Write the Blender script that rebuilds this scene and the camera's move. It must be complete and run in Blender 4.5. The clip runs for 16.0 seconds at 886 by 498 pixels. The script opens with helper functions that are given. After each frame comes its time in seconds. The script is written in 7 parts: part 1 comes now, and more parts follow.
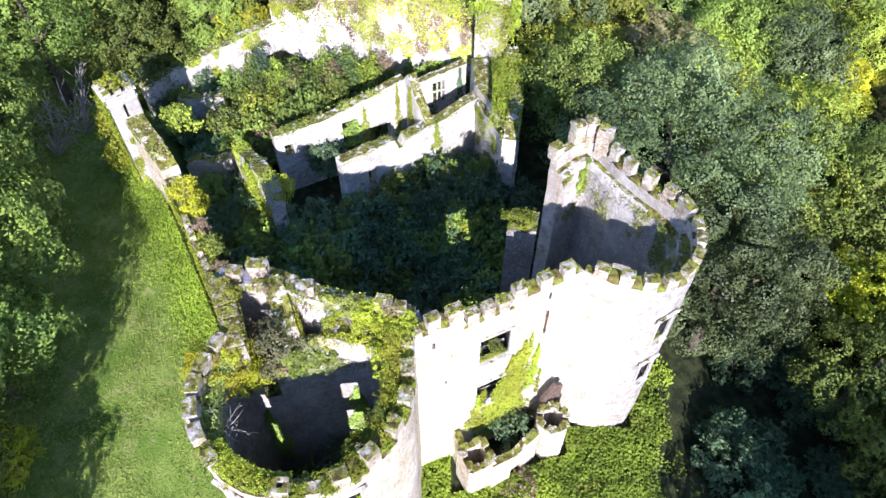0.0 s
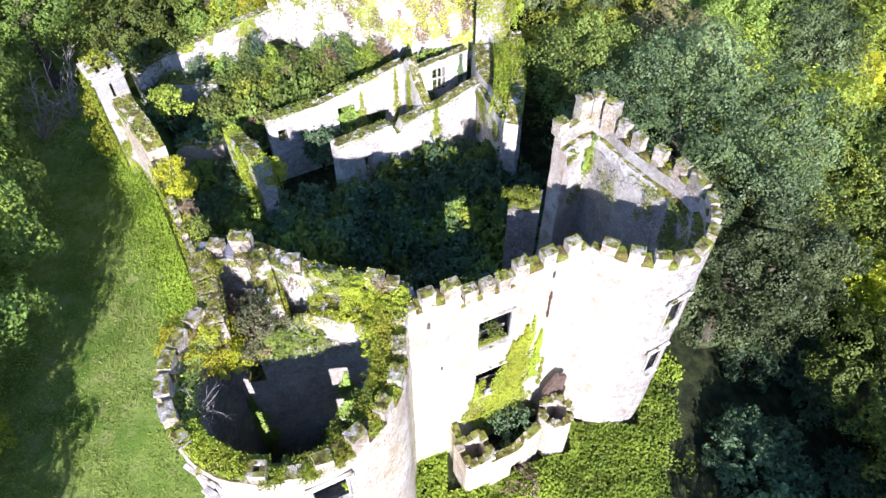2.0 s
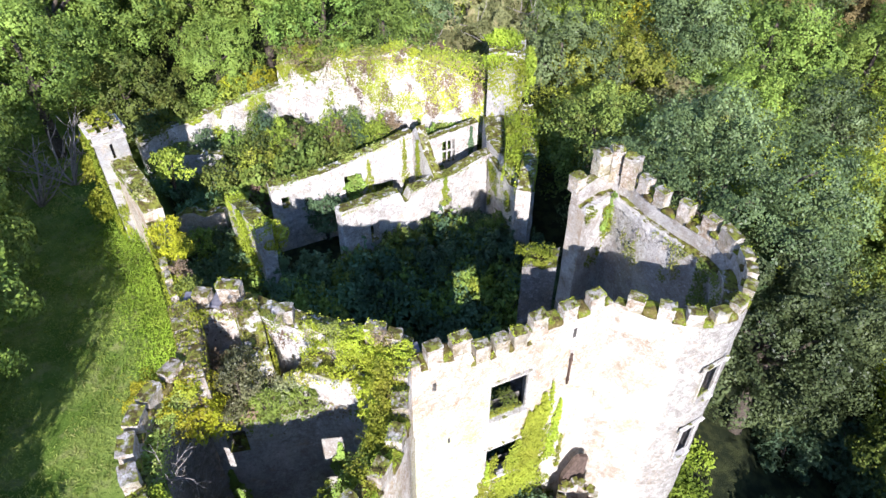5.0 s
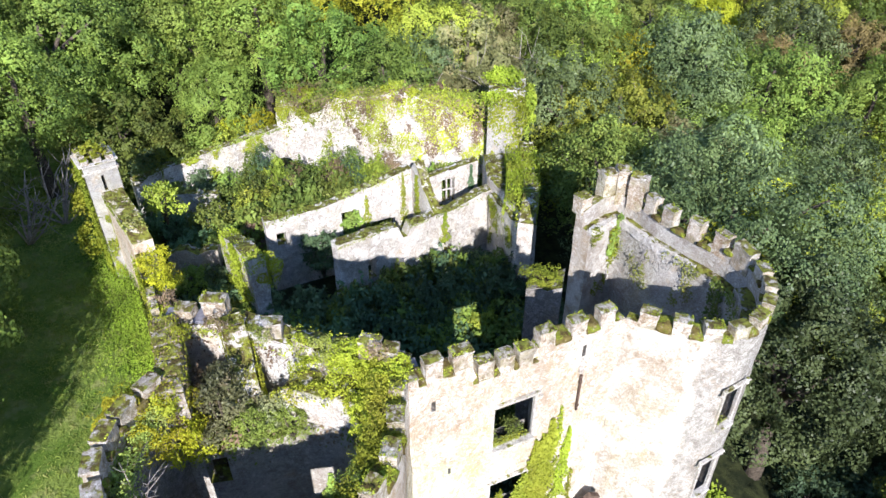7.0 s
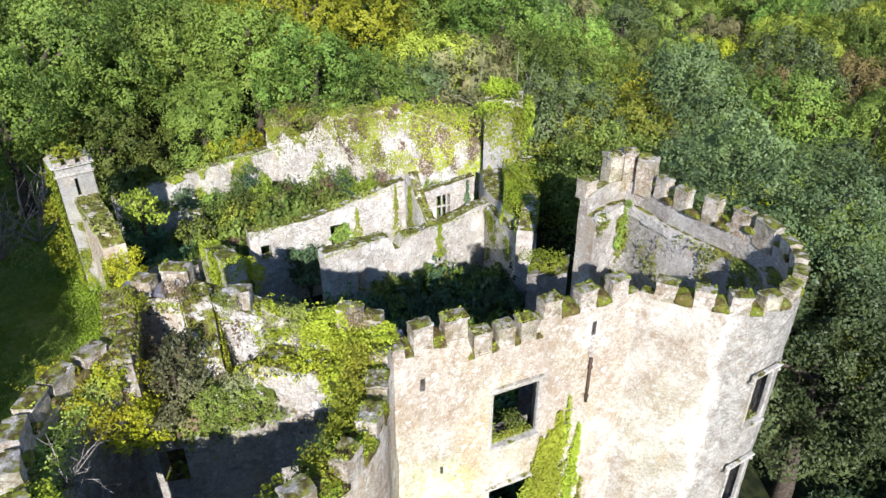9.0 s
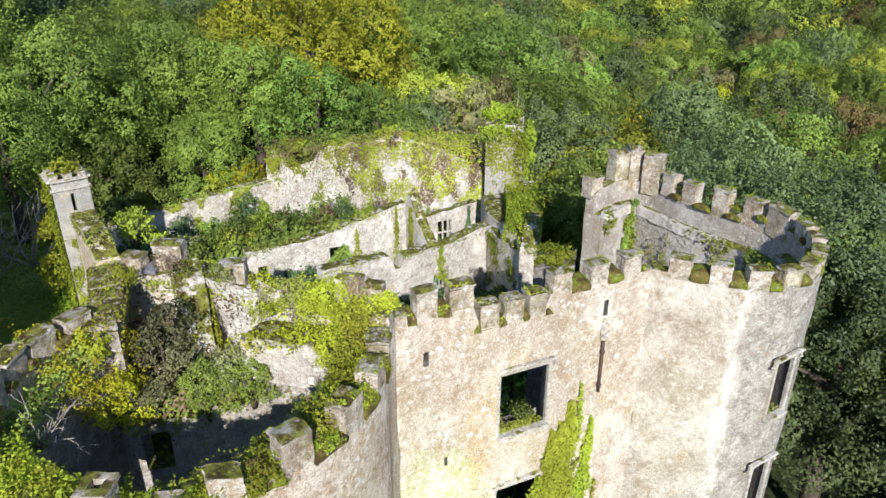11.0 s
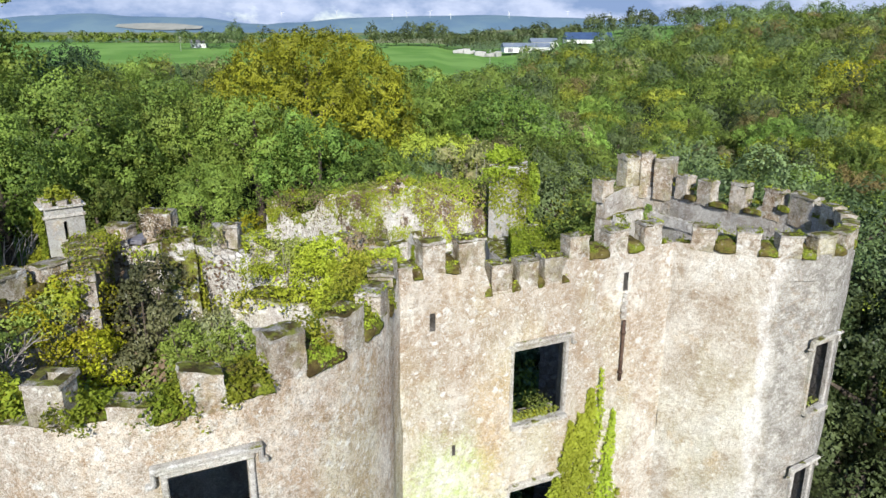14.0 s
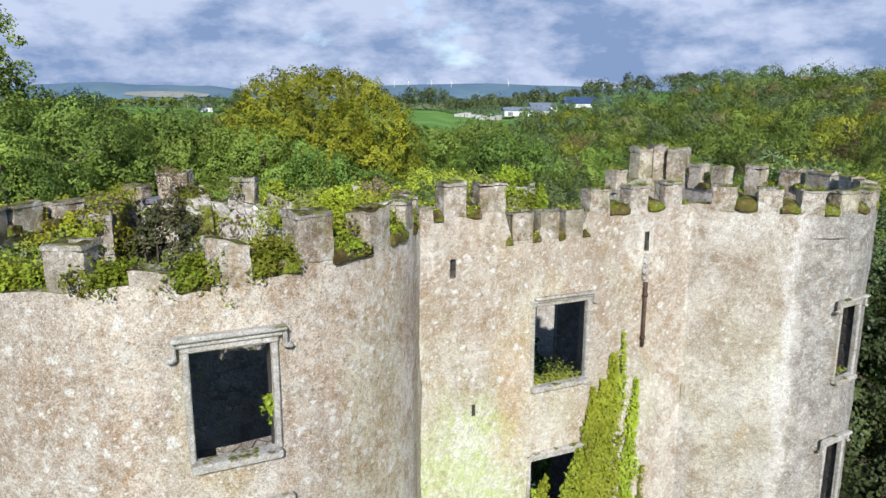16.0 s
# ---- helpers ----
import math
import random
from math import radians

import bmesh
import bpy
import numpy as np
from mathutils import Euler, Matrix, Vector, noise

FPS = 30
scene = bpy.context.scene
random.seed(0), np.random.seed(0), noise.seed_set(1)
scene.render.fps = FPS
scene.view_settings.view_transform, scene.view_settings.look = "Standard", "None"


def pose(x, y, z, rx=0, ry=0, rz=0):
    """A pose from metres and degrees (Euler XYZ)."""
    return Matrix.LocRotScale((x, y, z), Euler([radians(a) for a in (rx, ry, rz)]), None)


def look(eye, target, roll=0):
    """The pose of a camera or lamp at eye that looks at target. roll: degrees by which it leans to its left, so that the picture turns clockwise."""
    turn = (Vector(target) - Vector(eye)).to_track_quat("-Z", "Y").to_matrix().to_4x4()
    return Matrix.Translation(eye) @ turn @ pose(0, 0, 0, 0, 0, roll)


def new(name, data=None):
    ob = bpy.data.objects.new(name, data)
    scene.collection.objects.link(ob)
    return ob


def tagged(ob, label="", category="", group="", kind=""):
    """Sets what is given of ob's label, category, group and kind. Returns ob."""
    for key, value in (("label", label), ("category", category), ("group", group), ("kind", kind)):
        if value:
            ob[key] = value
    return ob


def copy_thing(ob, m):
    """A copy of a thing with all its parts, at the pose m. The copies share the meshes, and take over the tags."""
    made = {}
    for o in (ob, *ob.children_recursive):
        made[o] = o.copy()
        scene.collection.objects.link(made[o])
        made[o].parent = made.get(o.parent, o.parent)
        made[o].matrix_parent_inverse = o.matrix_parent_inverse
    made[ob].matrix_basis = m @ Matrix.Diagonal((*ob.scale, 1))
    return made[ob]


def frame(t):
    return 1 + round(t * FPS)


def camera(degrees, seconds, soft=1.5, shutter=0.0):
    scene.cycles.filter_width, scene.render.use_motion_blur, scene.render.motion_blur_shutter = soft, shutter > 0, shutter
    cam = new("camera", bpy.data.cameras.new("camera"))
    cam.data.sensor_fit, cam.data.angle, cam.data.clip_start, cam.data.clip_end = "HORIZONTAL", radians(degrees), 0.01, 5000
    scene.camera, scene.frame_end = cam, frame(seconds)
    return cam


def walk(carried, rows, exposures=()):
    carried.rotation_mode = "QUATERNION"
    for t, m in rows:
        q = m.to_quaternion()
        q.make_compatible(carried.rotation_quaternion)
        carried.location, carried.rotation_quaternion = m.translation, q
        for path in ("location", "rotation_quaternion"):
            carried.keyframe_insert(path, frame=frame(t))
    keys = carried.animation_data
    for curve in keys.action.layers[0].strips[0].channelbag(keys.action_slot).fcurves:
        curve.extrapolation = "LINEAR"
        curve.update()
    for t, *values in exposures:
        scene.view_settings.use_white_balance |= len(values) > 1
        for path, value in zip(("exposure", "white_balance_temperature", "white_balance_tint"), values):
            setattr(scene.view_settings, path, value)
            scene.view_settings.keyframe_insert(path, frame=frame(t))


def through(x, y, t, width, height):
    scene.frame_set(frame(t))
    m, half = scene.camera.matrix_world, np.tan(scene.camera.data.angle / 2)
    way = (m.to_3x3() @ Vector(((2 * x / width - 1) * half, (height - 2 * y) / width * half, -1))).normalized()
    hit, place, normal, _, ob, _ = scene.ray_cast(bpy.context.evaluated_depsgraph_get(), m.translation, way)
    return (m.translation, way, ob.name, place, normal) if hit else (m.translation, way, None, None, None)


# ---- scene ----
cam = camera(64.5, 16.0)
METRES, EYE, TILT, LEAN, TURN = 22.0, 38.3, -51.3, 0.0, 0.0
ROWS = [
    (0.0, 0.0, 0.0, 0.0, -0.0, 0.0, 0.0),
    (0.5, 0.0026, 0.0211, -0.0181, -0.02, -0.05, 0.01),
    (1.0, 0.0049, 0.0418, -0.0369, 0.13, -0.09, -0.21),
    (1.5, 0.0088, 0.0653, -0.057, 0.21, -0.15, -0.34),
    (2.0, 0.012, 0.0914, -0.0751, 0.21, 1.22, -0.37),
    (2.5, 0.0134, 0.1163, -0.091, 0.56, 2.59, -0.84),
    (3.0, 0.013, 0.1374, -0.106, 0.67, 4.04, -0.99),
    (3.5, 0.011, 0.1525, -0.1172, 0.7, 5.35, -1.03),
    (4.0, 0.0086, 0.1726, -0.1305, 0.74, 6.82, -1.07),
    (4.5, 0.0105, 0.1967, -0.141, 0.77, 8.23, -1.12),
    (7.0, 0.011, 0.2969, -0.2319, 0.76, 15.2, -1.06),
    (7.5, 0.0127, 0.3374, -0.2545, 0.72, 16.58, -1.04),
    (8.0, 0.0158, 0.3785, -0.2773, 0.69, 17.95, -1.01),
    (8.5, 0.016, 0.4175, -0.3021, 0.67, 19.27, -0.98),
    (9.0, 0.0207, 0.4527, -0.3356, 0.65, 20.58, -0.94),
    (11.5, 0.0117, 0.5529, -0.4507, 0.57, 27.32, -0.87),
    (12.0, 0.0095, 0.5727, -0.4693, 0.55, 28.63, -0.88),
    (12.5, 0.0093, 0.5948, -0.4865, 0.56, 29.99, -0.87),
    (13.0, 0.0092, 0.6174, -0.5044, 0.55, 31.33, -0.88),
    (13.5, 0.0103, 0.6452, -0.523, 0.55, 32.68, -0.87),
    (14.0, 0.0058, 0.6681, -0.5437, 0.55, 34.05, -0.89),
    (14.5, -0.0033, 0.6896, -0.5658, 0.55, 35.3, -0.9),
    (15.0, -0.0077, 0.7118, -0.5906, 0.56, 36.64, -0.89),
    (15.5, -0.0077, 0.7324, -0.6153, 0.58, 37.88, -0.91),
    (16.0, -0.0143, 0.7522, -0.6385, 0.6, 39.25, -0.94),
]
EXPOSURES = [(0.0, 1.2, 5900, 23), (2.0, 1.17, 5900, 23), (4.7, 1.02, 6000, 20), (7.0, 0.86, 6150, 16), (9.0, 0.6, 6240, 13), (11.5, 0.4, 6450, 10), (13.0, 0.37, 6450, 10), (14.5, 0.25, 6350, 10), (16.0, 0.10, 6300, 10)]
walk(cam, [(t, pose(0, 0, EYE, TILT, LEAN, TURN) @ pose(METRES * x, METRES * y, METRES * z, 90 + pitch, roll, yaw))
           for t, x, y, z, yaw, pitch, roll in ROWS], EXPOSURES)

# ---- world and sun ----
SUN_TO = Vector((0.09, -0.87, 0.495)).normalized()      # towards the sun
SUN_ELEV = math.asin(SUN_TO.z)
SUN_AZ = math.atan2(SUN_TO.x, SUN_TO.y)

world = bpy.data.worlds.new("sky_world")
scene.world = world
world.use_nodes = True
wn = world.node_tree
wn.nodes.clear()
w_out = wn.nodes.new("ShaderNodeOutputWorld")
w_bg = wn.nodes.new("ShaderNodeBackground")
w_sky = wn.nodes.new("ShaderNodeTexSky")
w_sky.sky_type = "NISHITA"
w_sky.sun_disc = False
w_sky.sun_elevation = SUN_ELEV
w_sky.sun_rotation = SUN_AZ
w_sky.air_density, w_sky.dust_density, w_sky.ozone_density = 1.0, 0.0, 4.0
w_bg.inputs["Strength"].default_value = 0.138
w_tc = wn.nodes.new("ShaderNodeTexCoord")
w_map = wn.nodes.new("ShaderNodeMapping")
w_map.inputs["Scale"].default_value = (2.4, 2.4, 5.2)
w_map.inputs["Location"].default_value = (1.7, 0.4, 0.9)
w_n1 = wn.nodes.new("ShaderNodeTexNoise")
w_n1.inputs["Scale"].default_value = 1.6
w_n1.inputs["Detail"].default_value = 9.0
w_n1.inputs["Roughness"].default_value = 0.58
w_n1.inputs["Distortion"].default_value = 0.25
w_cover = wn.nodes.new("ShaderNodeValToRGB")
w_cover.color_ramp.elements[0].position, w_cover.color_ramp.elements[0].color = 0.27, (0, 0, 0, 1)
w_cover.color_ramp.elements[1].position, w_cover.color_ramp.elements[1].color = 0.42, (1, 1, 1, 1)
w_n2 = wn.nodes.new("ShaderNodeTexNoise")
w_n2.inputs["Scale"].default_value = 3.4
w_n2.inputs["Detail"].default_value = 7.0
w_n2.inputs["Roughness"].default_value = 0.6
w_tone = wn.nodes.new("ShaderNodeValToRGB")
w_tone.color_ramp.elements[0].position, w_tone.color_ramp.elements[0].color = 0.40, (1.7, 2.4, 3.9, 1)
w_tone.color_ramp.elements[1].position, w_tone.color_ramp.elements[1].color = 0.60, (4.1, 4.6, 5.9, 1)
w_mix = wn.nodes.new("ShaderNodeMix")
w_mix.data_type = "RGBA"
wn.links.new(w_tc.outputs["Generated"], w_map.inputs["Vector"])
wn.links.new(w_map.outputs["Vector"], w_n1.inputs["Vector"])
wn.links.new(w_map.outputs["Vector"], w_n2.inputs["Vector"])
wn.links.new(w_n1.outputs["Fac"], w_cover.inputs["Fac"])
wn.links.new(w_n2.outputs["Fac"], w_tone.inputs["Fac"])
w_sep = wn.nodes.new("ShaderNodeSeparateXYZ")
w_low = wn.nodes.new("ShaderNodeMapRange")                # cloud banks low in the sky, clear blue overhead
w_low.interpolation_type = "SMOOTHSTEP"
w_low.inputs["From Min"].default_value, w_low.inputs["From Max"].default_value = 0.62, 0.22
w_mul = wn.nodes.new("ShaderNodeMath")
w_mul.operation = "MULTIPLY"
wn.links.new(w_tc.outputs["Generated"], w_sep.inputs[0])
wn.links.new(w_sep.outputs["Z"], w_low.inputs["Value"])
wn.links.new(w_cover.outputs["Color"], w_mul.inputs[0])
wn.links.new(w_low.outputs["Result"], w_mul.inputs[1])
wn.links.new(w_mul.outputs[0], w_mix.inputs[0])
wn.links.new(w_sky.outputs["Color"], w_mix.inputs[6])
wn.links.new(w_tone.outputs["Color"], w_mix.inputs[7])
wn.links.new(w_mix.outputs[2], w_bg.inputs["Color"])
wn.links.new(w_bg.outputs["Background"], w_out.inputs["Surface"])

sun_data = bpy.data.lights.new("sun", "SUN")
sun_data.energy, sun_data.angle, sun_data.color = 5.0, radians(0.5), (1.0, 0.965, 0.91)
sun = new("sun", sun_data)
sun.matrix_basis = look((0, 0, 60), Vector((0, 0, 60)) - SUN_TO)

# ---- materials ----
class Nodes:
    """A small wrapper round a node tree."""

    def __init__(self, name):
        self.mat = bpy.data.materials.new(name)
        self.mat.use_nodes = True
        self.t = self.mat.node_tree
        self.bsdf = self.t.nodes["Principled BSDF"]
        self.out = self.t.nodes["Material Output"]
        self.geo = self.t.nodes.new("ShaderNodeNewGeometry")

    def put(self, socket, value):
        if isinstance(value, bpy.types.NodeSocket):
            self.t.links.new(value, socket)
        elif isinstance(value, tuple) and len(value) == 3 and socket.type == "RGBA":
            socket.default_value = (*value, 1)
        else:
            socket.default_value = value

    def pos(self, sx=1.0, sy=1.0, sz=1.0, off=(0, 0, 0)):
        n = self.t.nodes.new("ShaderNodeMapping")
        n.inputs["Scale"].default_value = (sx, sy, sz)
        n.inputs["Location"].default_value = off
        self.t.links.new(self.geo.outputs["Position"], n.inputs["Vector"])
        return n.outputs["Vector"]

    def noise(self, scale, detail=4.0, rough=0.55, vec=None, distort=0.0):
        n = self.t.nodes.new("ShaderNodeTexNoise")
        n.inputs["Scale"].default_value, n.inputs["Detail"].default_value = scale, detail
        n.inputs["Roughness"].default_value, n.inputs["Distortion"].default_value = rough, distort
        self.t.links.new(vec if vec is not None else self.geo.outputs["Position"], n.inputs["Vector"])
        return n.outputs["Fac"]

    def voronoi(self, scale, feature="F1", vec=None, out="Distance"):
        n = self.t.nodes.new("ShaderNodeTexVoronoi")
        n.feature = feature
        n.inputs["Scale"].default_value = scale
        self.t.links.new(vec if vec is not None else self.geo.outputs["Position"], n.inputs["Vector"])
        return n.outputs[out]

    def step(self, fac, lo, hi):
        n = self.t.nodes.new("ShaderNodeMapRange")
        n.interpolation_type = "SMOOTHSTEP"
        self.put(n.inputs["Value"], fac)
        n.inputs["From Min"].default_value, n.inputs["From Max"].default_value = lo, hi
        return n.outputs["Result"]

    def math(self, op, a, b=0.0, clamp=False):
        n = self.t.nodes.new("ShaderNodeMath")
        n.operation, n.use_clamp = op, clamp
        self.put(n.inputs[0], a)
        self.put(n.inputs[1], b)
        return n.outputs[0]

    def mix(self, fac, a, b, blend="MIX"):
        n = self.t.nodes.new("ShaderNodeMix")
        n.data_type, n.blend_type = "RGBA", blend
        self.put(n.inputs[0], fac)
        self.put(n.inputs[6], a)
        self.put(n.inputs[7], b)
        return n.outputs[2]

    def axis(self, socket, k):
        n = self.t.nodes.new("ShaderNodeSeparateXYZ")
        self.t.links.new(socket, n.inputs[0])
        return n.outputs[k]

    def up(self):
        return self.axis(self.geo.outputs["Normal"], 2)

    def bump(self, height, strength=0.5, distance=0.05, normal=None):
        n = self.t.nodes.new("ShaderNodeBump")
        n.inputs["Strength"].default_value, n.inputs["Distance"].default_value = strength, distance
        self.t.links.new(height, n.inputs["Height"])
        if normal is not None:
            self.t.links.new(normal, n.inputs["Normal"])
        return n.outputs["Normal"]

    def finish(self, colour, rough=0.9, normal=None, spec=0.2):
        self.put(self.bsdf.inputs["Base Color"], colour)
        self.put(self.bsdf.inputs["Roughness"], rough)
        self.put(self.bsdf.inputs["Specular IOR Level"], spec)
        if normal is not None:
            self.t.links.new(normal, self.bsdf.inputs["Normal"])
        return self.mat


def plaster(name, warm, pale, brown, grey_amount=0.5, algae=0.6, lichen=1.0, moss=1.0, rubble=0.0, dark=0.5, head=0.0, drift=0.0, bloom=0.0, punch=0.0, crust_moss=0.0):
    """Old lime render on rubble: stained, crusted with lichen, mossy where it faces up."""
    k = Nodes(name)
    c = k.mix(k.step(k.noise(0.55, 6, 0.62), 0.40, 0.60), warm, pale)
    c = k.mix(k.math("MULTIPLY", k.step(k.noise(1.6, 8, 0.72, k.pos(1, 1, 0.75, (2, 5, 1))), 0.47, 0.62), 0.75), c, brown)
    streak = k.noise(1.0, 6, 0.65, k.pos(2.4, 2.4, 0.20))
    c = k.mix(k.math("MULTIPLY", k.step(streak, 0.52, 0.70), 0.45), c, brown)
    c = k.mix(k.math("MULTIPLY", k.step(k.noise(0.40, 6, 0.66, k.pos(1, 1, 0.45, (7, 3, 1))), 0.49, 0.58), grey_amount), c, (0.43, 0.42, 0.40))
    c = k.mix(k.math("MULTIPLY", k.step(k.noise(0.33, 6, 0.62, k.pos(1, 1, 0.40, (1, 9, 4))), 0.50, 0.64), algae), c, (0.53, 0.53, 0.30))
    c = k.mix(k.math("MULTIPLY", k.step(k.noise(1.1, 7, 0.65, k.pos(1, 1, 0.8, (3, 1, 8))), 0.55, 0.68), 0.5), c, (0.52, 0.38, 0.22))
    if head:       # damp brown band below the battlements
        z = k.math("ADD", k.axis(k.geo.outputs["Position"], 2), k.math("MULTIPLY", k.noise(0.9, 6, 0.7), 2.4))
        c = k.mix(k.math("MULTIPLY", k.math("MULTIPLY", k.step(z, 9.4, 13.6), k.step(k.noise(0.8, 6, 0.7, k.pos(1, 1, 0.6, (5, 8, 2))), 0.36, 0.58)), head), c, (0.36, 0.275, 0.205))
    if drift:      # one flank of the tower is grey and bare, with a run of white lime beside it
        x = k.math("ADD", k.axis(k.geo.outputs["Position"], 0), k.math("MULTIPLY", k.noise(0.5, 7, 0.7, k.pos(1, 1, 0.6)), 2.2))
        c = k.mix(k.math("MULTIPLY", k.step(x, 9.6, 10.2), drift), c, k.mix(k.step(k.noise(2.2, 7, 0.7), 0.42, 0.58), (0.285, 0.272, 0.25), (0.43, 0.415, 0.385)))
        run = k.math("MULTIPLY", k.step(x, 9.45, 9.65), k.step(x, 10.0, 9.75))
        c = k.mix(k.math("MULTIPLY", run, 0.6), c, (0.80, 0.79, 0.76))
    if bloom:      # yellow-green algae low on one side of the front, rust-coloured damp beside the window
        px, pz = k.axis(k.geo.outputs["Position"], 0), k.axis(k.geo.outputs["Position"], 2)
        wob = k.noise(0.7, 7, 0.68, k.pos(1, 1, 0.7, (8, 1, 2)))
        low = k.step(k.math("ADD", pz, k.math("MULTIPLY", wob, 7.0)), 13.8, 11.2)
        side = k.step(k.math("ADD", px, k.math("MULTIPLY", wob, 3.0)), 3.6, 2.3)
        c = k.mix(k.math("MULTIPLY", k.math("MULTIPLY", low, side), bloom), c, k.mix(k.step(k.noise(2.5, 6, 0.7), 0.45, 0.6), (0.60, 0.69, 0.33), (0.74, 0.77, 0.58)))
        rust = k.math("MULTIPLY", k.step(k.math("ABSOLUTE", k.math("SUBTRACT", k.math("ADD", px, k.math("MULTIPLY", wob, 1.6)), 1.95)), 0.75, 0.15), k.step(k.math("ABSOLUTE", k.math("SUBTRACT", k.math("ADD", pz, k.math("MULTIPLY", wob, 2.0)), 10.4)), 2.6, 0.8))
        c = k.mix(k.math("MULTIPLY", rust, 0.6 * bloom), c, (0.58, 0.40, 0.20))
    # stones that show through
    warp = k.mix(0.12, k.geo.outputs["Position"], k.noise(3.0, 4))
    cell = k.axis(k.voronoi(4.2, "F1", warp, "Color"), 0)
    edge = k.voronoi(4.2, "DISTANCE_TO_EDGE", warp)
    bare = k.step(k.noise(0.8, 7, 0.68, k.pos(1, 1, 1, (4, 4, 9))), 0.62 - rubble * 0.22, 0.72 - rubble * 0.22)
    tone = k.mix(cell, k.mix(0.45, warm, (0.12, 0.10, 0.08)), pale)
    tone = k.mix(k.math("MULTIPLY", k.step(edge, 0.06, 0.0), 0.55), tone, (0.15, 0.125, 0.10))
    c = k.mix(k.math("MULTIPLY", bare, 0.35 + 0.35 * rubble), c, tone)
    # crusts and flecks of pale lichen
    crust = k.math("MULTIPLY", k.step(k.noise(4.6, 8, 0.74), 0.525, 0.585), k.step(k.noise(0.75, 5, 0.6, k.pos(1, 1, 1, (6, 2, 5))), 0.40, 0.56))
    c = k.mix(k.math("MULTIPLY", crust, 0.62 * lichen), c, (0.74, 0.725, 0.66))
    spot = k.math("MULTIPLY", k.step(k.voronoi(4.0, vec=k.mix(0.10, k.geo.outputs["Position"], k.noise(9.0, 4))), 0.26, 0.17), k.step(k.noise(1.7, 3), 0.52, 0.58))
    c = k.mix(k.math("MULTIPLY", spot, 0.7 * lichen), c, (0.76, 0.75, 0.68))
    c = k.mix(k.math("MULTIPLY", k.step(k.noise(15.0, 6, 0.75), 0.535, 0.59), 0.6 * lichen), c, (0.72, 0.70, 0.64))
    # coarse brown mottling of the weathered skin
    patch = k.step(k.noise(0.5, 6, 0.62, k.pos(1, 1, 0.8, (9, 6, 3))), 0.38, 0.60)
    mott = k.noise(5.0, 9, 0.80, k.pos(1, 1, 1, (2, 2, 7)))
    c = k.mix(k.math("MULTIPLY", k.math("MULTIPLY", k.step(mott, 0.48, 0.60), patch), 0.75 * dark / 0.55), c, brown)
    c = k.mix(k.math("MULTIPLY", k.math("MULTIPLY", k.step(mott, 0.46, 0.34), k.math("SUBTRACT", 1.0, k.math("MULTIPLY", patch, 0.6))), 0.5 * lichen), c, (0.70, 0.685, 0.635))
    # round white lichens, large and small
    for sc, hi, lo, off, amt in ((1.9, 0.20, 0.10, (3, 7, 1), 0.7), (3.6, 0.24, 0.12, (1, 2, 6), 0.75), (8.0, 0.27, 0.12, (9, 4, 2), 0.7)):
        wv = k.mix(0.16, k.pos(1, 1, 1, off), k.noise(9.0, 6, 0.75))
        pick = k.step(k.axis(k.voronoi(sc, "F1", wv, "Color"), 1), 0.35, 0.45)
        disc = k.math("MULTIPLY", k.step(k.voronoi(sc, "F1", wv), hi, lo), pick)
        c = k.mix(k.math("MULTIPLY", disc, amt * lichen), c, (0.80, 0.795, 0.75))
    # pits, soot and black lichen
    fine = k.noise(8.0, 7, 0.75)
    c = k.mix(k.math("MULTIPLY", k.step(fine, 0.51, 0.60), 0.62 * dark), c, (0.19, 0.155, 0.12))
    c = k.mix(k.math("MULTIPLY", k.step(k.noise(26.0, 6, 0.75), 0.52, 0.60), 0.4), c, (0.17, 0.145, 0.115))
    grit = k.noise(46.0, 5, 0.8)
    c = k.mix(k.math("MULTIPLY", k.step(grit, 0.53, 0.60), 0.5), c, (0.13, 0.11, 0.085))
    c = k.mix(k.math("MULTIPLY", k.step(grit, 0.46, 0.40), 0.45 * lichen), c, (0.82, 0.81, 0.76))
    bc = k.t.nodes.new("ShaderNodeBrightContrast")
    bc.inputs["Contrast"].default_value = punch
    k.put(bc.inputs["Color"], c)
    c = bc.outputs["Color"]
    if crust_moss:     # brown and olive moss that clings to the faces too
        cling = k.step(k.noise(1.5, 7, 0.7, k.pos(1, 1, 1, (3, 8, 6))), 0.47, 0.60)
        c = k.mix(k.math("MULTIPLY", cling, crust_moss), c, k.mix(k.step(k.noise(6.0, 5, 0.7), 0.4, 0.6), (0.085, 0.062, 0.026), (0.19, 0.175, 0.05)))
    # moss
    mossy = k.math("MULTIPLY", k.step(k.up(), 0.30, 0.7), k.step(k.noise(2.4, 6, 0.65), 0.56 - 0.18 * moss, 0.64 - 0.16 * moss))
    mosscol = k.mix(k.step(k.noise(4.0, 6, 0.7), 0.40, 0.60), (0.075, 0.056, 0.020), (0.20, 0.215, 0.035))
    c = k.mix(mossy, c, mosscol)
    h = k.math("ADD", k.math("MULTIPLY", fine, 0.7), k.math("MULTIPLY", k.math("MULTIPLY", bare, k.step(edge, 0.0, 0.10)), 0.5 * rubble + 0.1))
    n = k.bump(h, 0.75, 0.10, k.bump(k.noise(34.0, 5, 0.75), 0.5, 0.025))
    return k.finish(c, 0.94, n, 0.12)


